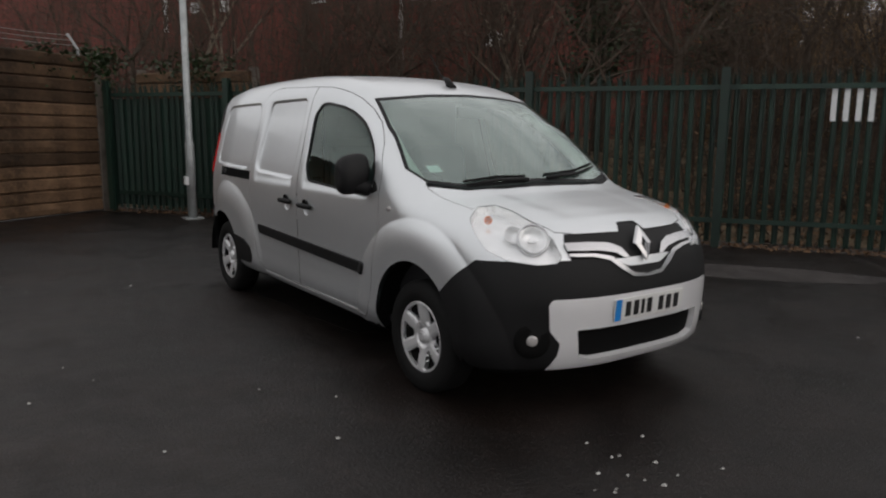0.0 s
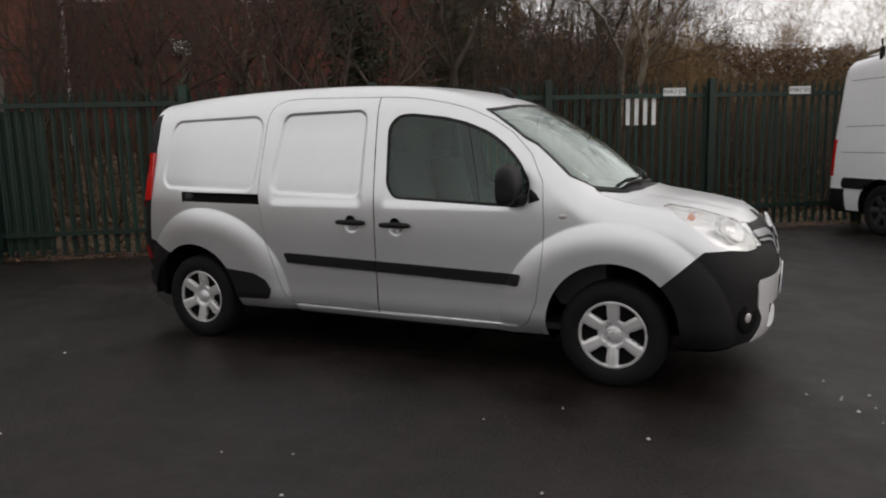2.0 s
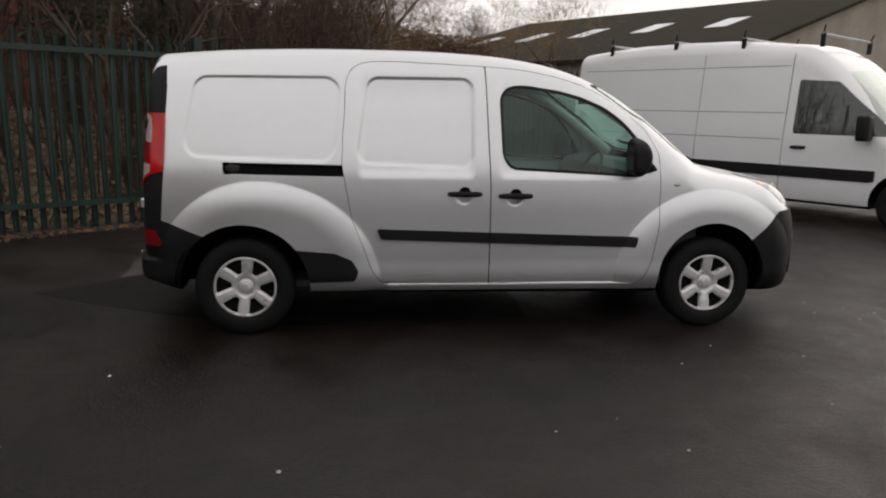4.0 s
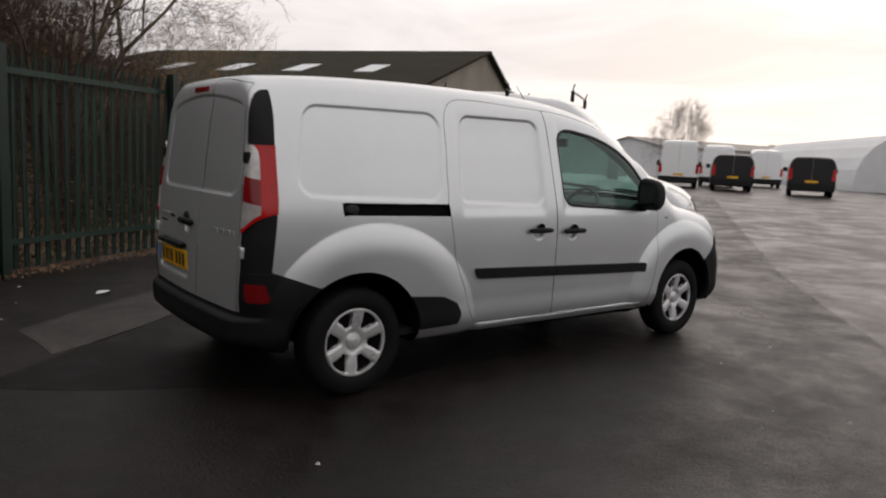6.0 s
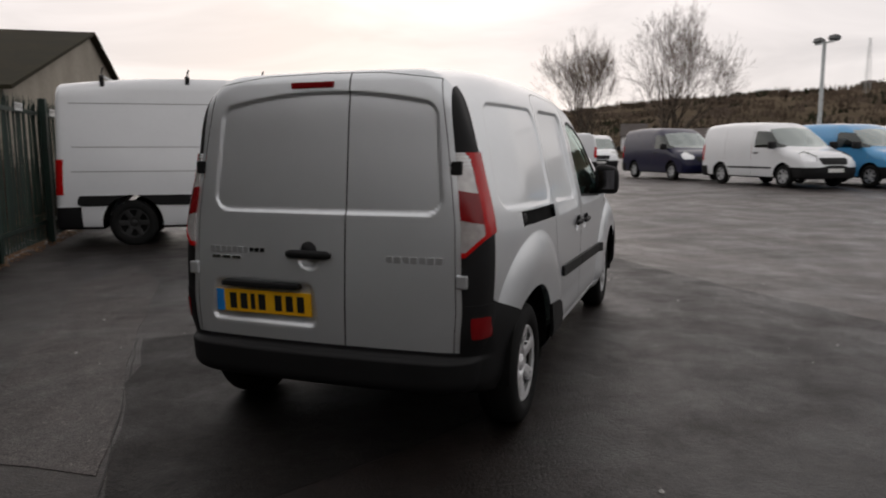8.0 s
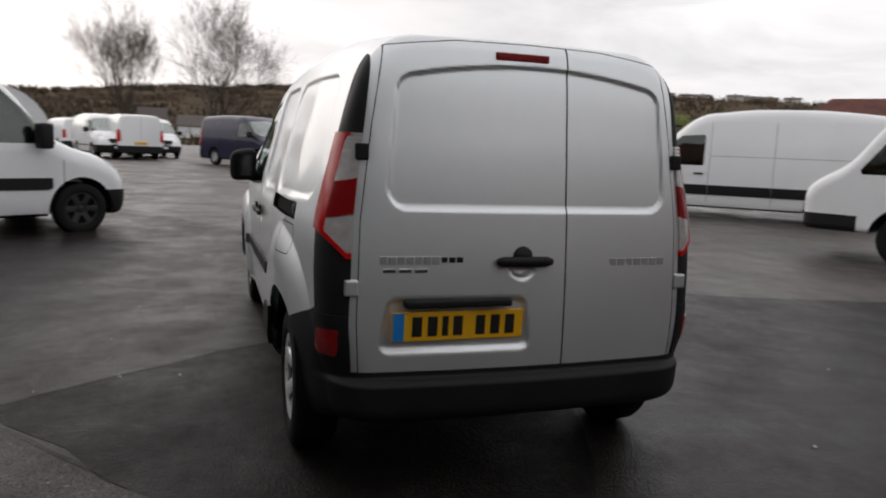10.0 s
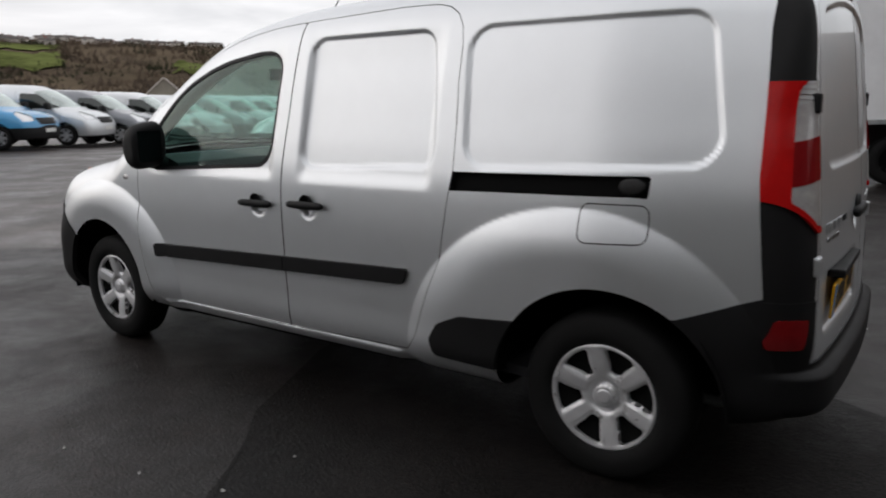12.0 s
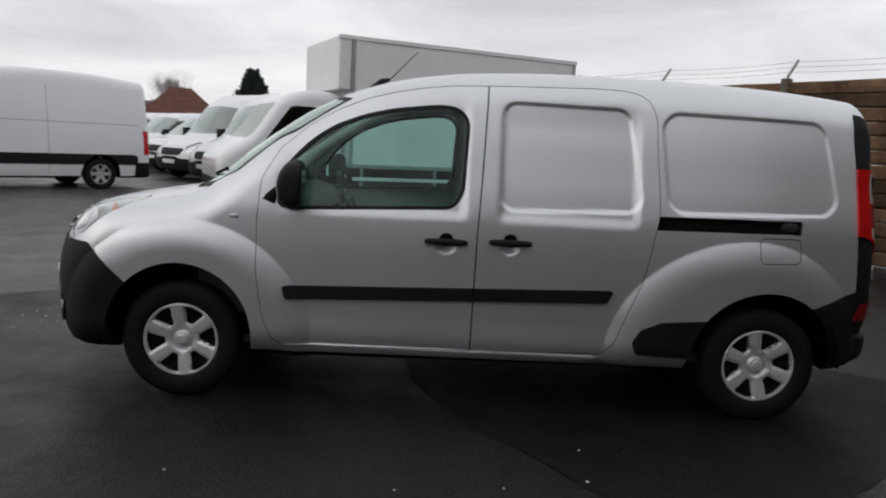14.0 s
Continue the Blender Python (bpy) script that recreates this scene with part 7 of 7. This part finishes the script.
def hill_z(az, d):
    top = math.tan(radians(float(np.interp(az, *zip(*RIDGE))))) * 430
    return top * float(step(105, 430, d)) * (0.75 + 0.25 * d / 430) + 1.6 * noise.noise(Vector((az * 0.35, d * 0.012, 0))) * float(step(110, 220, d))


hv_v, hv_f = [], []
azs = np.linspace(-100, 70, 120)
ds = np.linspace(100, 560, 30)
for az in azs:
    for dd in ds:
        hv_v.append((dd * math.cos(radians(az)), dd * math.sin(radians(az)), hill_z(az, min(dd, 430)) - max(0, dd - 430) * 0.03 + 0.1))
hv_f = [(i * 30 + j, i * 30 + j + 1, i * 30 + 31 + j, i * 30 + 30 + j) for i in range(119) for j in range(29)]
part("hillside", hv_v, hv_f, M["hill"], label="brown winter hillside on the skyline", kind="structure", smooth=True)["category"] = "hill"
fields = ((-27.2, -22.3, 250, 302), (-27.0, -22.8, 314, 350), (-36.8, -34.5, 245, 276), (-49, -45.5, 220, 260))
for a0, a1, d0, d1 in fields:
    v, f = [], []
    for i in range(9):
        for j in range(7):
            az, dd = a0 + (a1 - a0) * i / 8, d0 + (d1 - d0) * j / 6
            az += 0.35 * math.sin(dd * 0.31 + a0)
            dd += 5 * math.sin(az * 2.3) + 2.5 * math.sin(az * 5.7 + d0)
            v.append((dd * math.cos(radians(az)), dd * math.sin(radians(az)), hill_z(az, dd) + 0.7))
    f = [(i * 7 + j, i * 7 + j + 1, i * 7 + 8 + j, i * 7 + 7 + j) for i in range(8) for j in range(6)]
    part("field", v, f, M["field"], label="green pasture field on the hillside", kind="structure", smooth=True)["category"] = "field"

rng = np.random.default_rng(4)
clumps = []
while len(clumps) < 2600:
    az, dd = rng.uniform(-98, 60), rng.uniform(112, 436)
    if any(a0 + 0.1 < az < a1 + 0.2 and d0 - 4 < dd < d1 + 2 for a0, a1, d0, d1 in fields):
        continue
    clumps.append((az, dd))
stands = {"wood_far": [], "wood_dark": [], "wood_pale": []}
for az, dd in clumps:
    kind_ = ("wood_far", "wood_far", "wood_far", "wood_pale", "wood_pale", "wood_dark")[rng.integers(6)]
    tall = rng.uniform(1.0, 2.6) * (0.55 + dd / 420)
    cx, cy = dd * math.cos(radians(az)), dd * math.sin(radians(az))
    spread = rng.uniform(1.5, 4.5) * (0.5 + dd / 420)
    for _ in range(16):
        ox, oy = rng.normal(0, spread, 2)
        x, y = cx + ox, cy + oy
        d2 = min(436.0, max(105.0, math.hypot(x, y)))
        z = hill_z(math.degrees(math.atan2(y, x)), d2) - 0.2
        h2 = tall * rng.uniform(0.5, 1.1)
        tip = (x + rng.normal(0, 0.35), y + rng.normal(0, 0.35), z + h2)
        stands[kind_].append(((x, y, z), tip, rng.uniform(0.2, 0.55) * (0.4 + dd / 420), 0.06))
for kind_, label in (("wood_far", "brown leafless woods over the hillside"), ("wood_dark", "dark hedges and evergreens on the hillside"), ("wood_pale", "pale grey-brown winter scrub on the hillside")):
    tagged(part("woodland", *prisms(stands[kind_], 4), M[kind_], kind="stuff"), label=label, category="woodland")

gabled("white_cottage", "small white cottage with a steep gable", pose(150, 14.0, hill_z(5.4, 150), 0, 0, -85), 5, 5.5, 3.6, 6.0, M["tent"], M["house_r"], windows=((1.5, 1.2, 1.0, 1.2),))
gabled("white_cottage", "row of low white houses with dark roofs", pose(152, 7.0, hill_z(2, 152), 0, 0, -92), 13, 5.5, 2.8, 4.8, M["tent"], M["house_r"])
h0 = gabled("hill_house", "small pale house with a slate roof on the hillside", pose(400, -80, hill_z(-11.3, 408) + 0.5, 0, 0, 70), 10, 7, 5, 7.5, M["house_w"], M["house_r"], windows=((1.5, 1, 1.3, 1.3), (6, 1, 1.3, 1.3), (3.8, 3.2, 1.3, 1.2)))
h0["group"] = "houses on the hill"
part("chimney", *box_data(4.5, 5.3, 3.1, 3.9, 7, 9), M["brick"], h0)
h0.scale = (0.8, 0.7, 0.46)
for i in range(64):
    az = -74 + 0.95 * i + rng.uniform(-0.3, 0.3)
    if rng.random() < 0.16:
        continue
    dd = rng.uniform(398, 424)
    copy_thing(h0, pose(dd * math.cos(radians(az)), dd * math.sin(radians(az)), hill_z(az, dd) + 0.2, 0, 0, az - 90 + rng.uniform(-12, 12)))
h0.scale = (0.62, 0.6, 0.40)
for i in range(14):
    az, dd = rng.uniform(-70, 5), rng.uniform(350, 398)
    copy_thing(h0, pose(dd * math.cos(radians(az)), dd * math.sin(radians(az)), hill_z(az, dd) + 0.2, 0, 0, az - 90 + rng.uniform(-25, 25)))
con = empty("conifer", pose(16.6, -57, 0) @ Matrix.Diagonal((1.5, 1.5, 1.02, 1)), label="dark narrow conifer behind the parked vans", category="tree")
part("trunk", *tube([(0, 0, 0), (0, 0, 2)], 0.15, 6), M["bark"], con)
seg = []
rc = random.Random(8)
for _ in range(1500):
    z = 0.8 + 5.4 * rc.random() ** 1.3
    r = (6.4 - z) * 0.33 * rc.uniform(0.55, 1.1)
    a = rc.uniform(0, 6.283)
    c = Vector((r * math.cos(a), r * math.sin(a), z))
    seg.append((tuple(c * 1.0), tuple(c + Vector((0.25 * math.cos(a), 0.25 * math.sin(a), rc.uniform(0.1, 0.5)))), 0.16, 0.02))
part("crown", *prisms(seg, 4), M["conifer"], con)

# ---------------------------------------------------------------- litter on the tarmac
gv2, gf2 = [], []
rg = random.Random(2)
spots = [(4.39, -0.48), (4.59, -0.29), (4.32, -0.76), (4.47, -0.65), (4.52, -0.5), (4.25, -0.6), (4.62, -0.82), (4.7, -0.6), (2.13, -2.63), (2.59, -1.57), (2.92, -1.27), (1.93, -2.29), (1.6, -2.4),
         (1.05, 1.34), (0.9, 2.05), (0.4, 2.2), (1.45, 1.75), (1.08, 1.66), (1.9, 1.8), (0.2, 2.4), (-1.4, 1.9), (-1.9, -1.4), (3.4, -1.5), (3.1, -2.2)]
spots += [(rg.uniform(-2.5, 5.5), rg.choice((-1, 1)) * rg.uniform(1.2, 3.2)) for _ in range(12)]
spots += [(4.45 + rg.gauss(0, 0.16), -0.6 + rg.gauss(0, 0.13)) for _ in range(9)]
for x, y in spots:
    s = rg.uniform(0.005, 0.014)
    k = len(gv2)
    ring = [(x + s * rg.uniform(0.6, 1.4) * math.cos(a), y + s * rg.uniform(0.6, 1.4) * math.sin(a)) for a in (0, 1.2, 2.5, 3.8, 5.0)]
    gv2 += [(a, b, 0.009) for a, b in ring] + [(x, y, 0.016 + s * 0.3)]
    gf2 += [(k + i, k + (i + 1) % 5, k + 5) for i in range(5)]
tagged(part("grit", gv2, gf2, M["concrete"], kind="stuff"), label="scattered pale grit and paper flecks on the tarmac", category="litter")
lf_ob = part("fallen_leaf", [(0, 0, 0.012), (0.06, 0.035, 0.03), (0.14, 0.02, 0.022), (0.17, 0, 0.014), (0.13, -0.045, 0.028), (0.05, -0.04, 0.02)], [(0, 1, 2, 3), (0, 3, 4, 5)], M["sign"], label="pale scrap of litter on the tarmac")
lf_ob["category"] = "litter"
lf_ob.matrix_basis = pose(-0.6, 2.6, 0, 0, 0, 30)
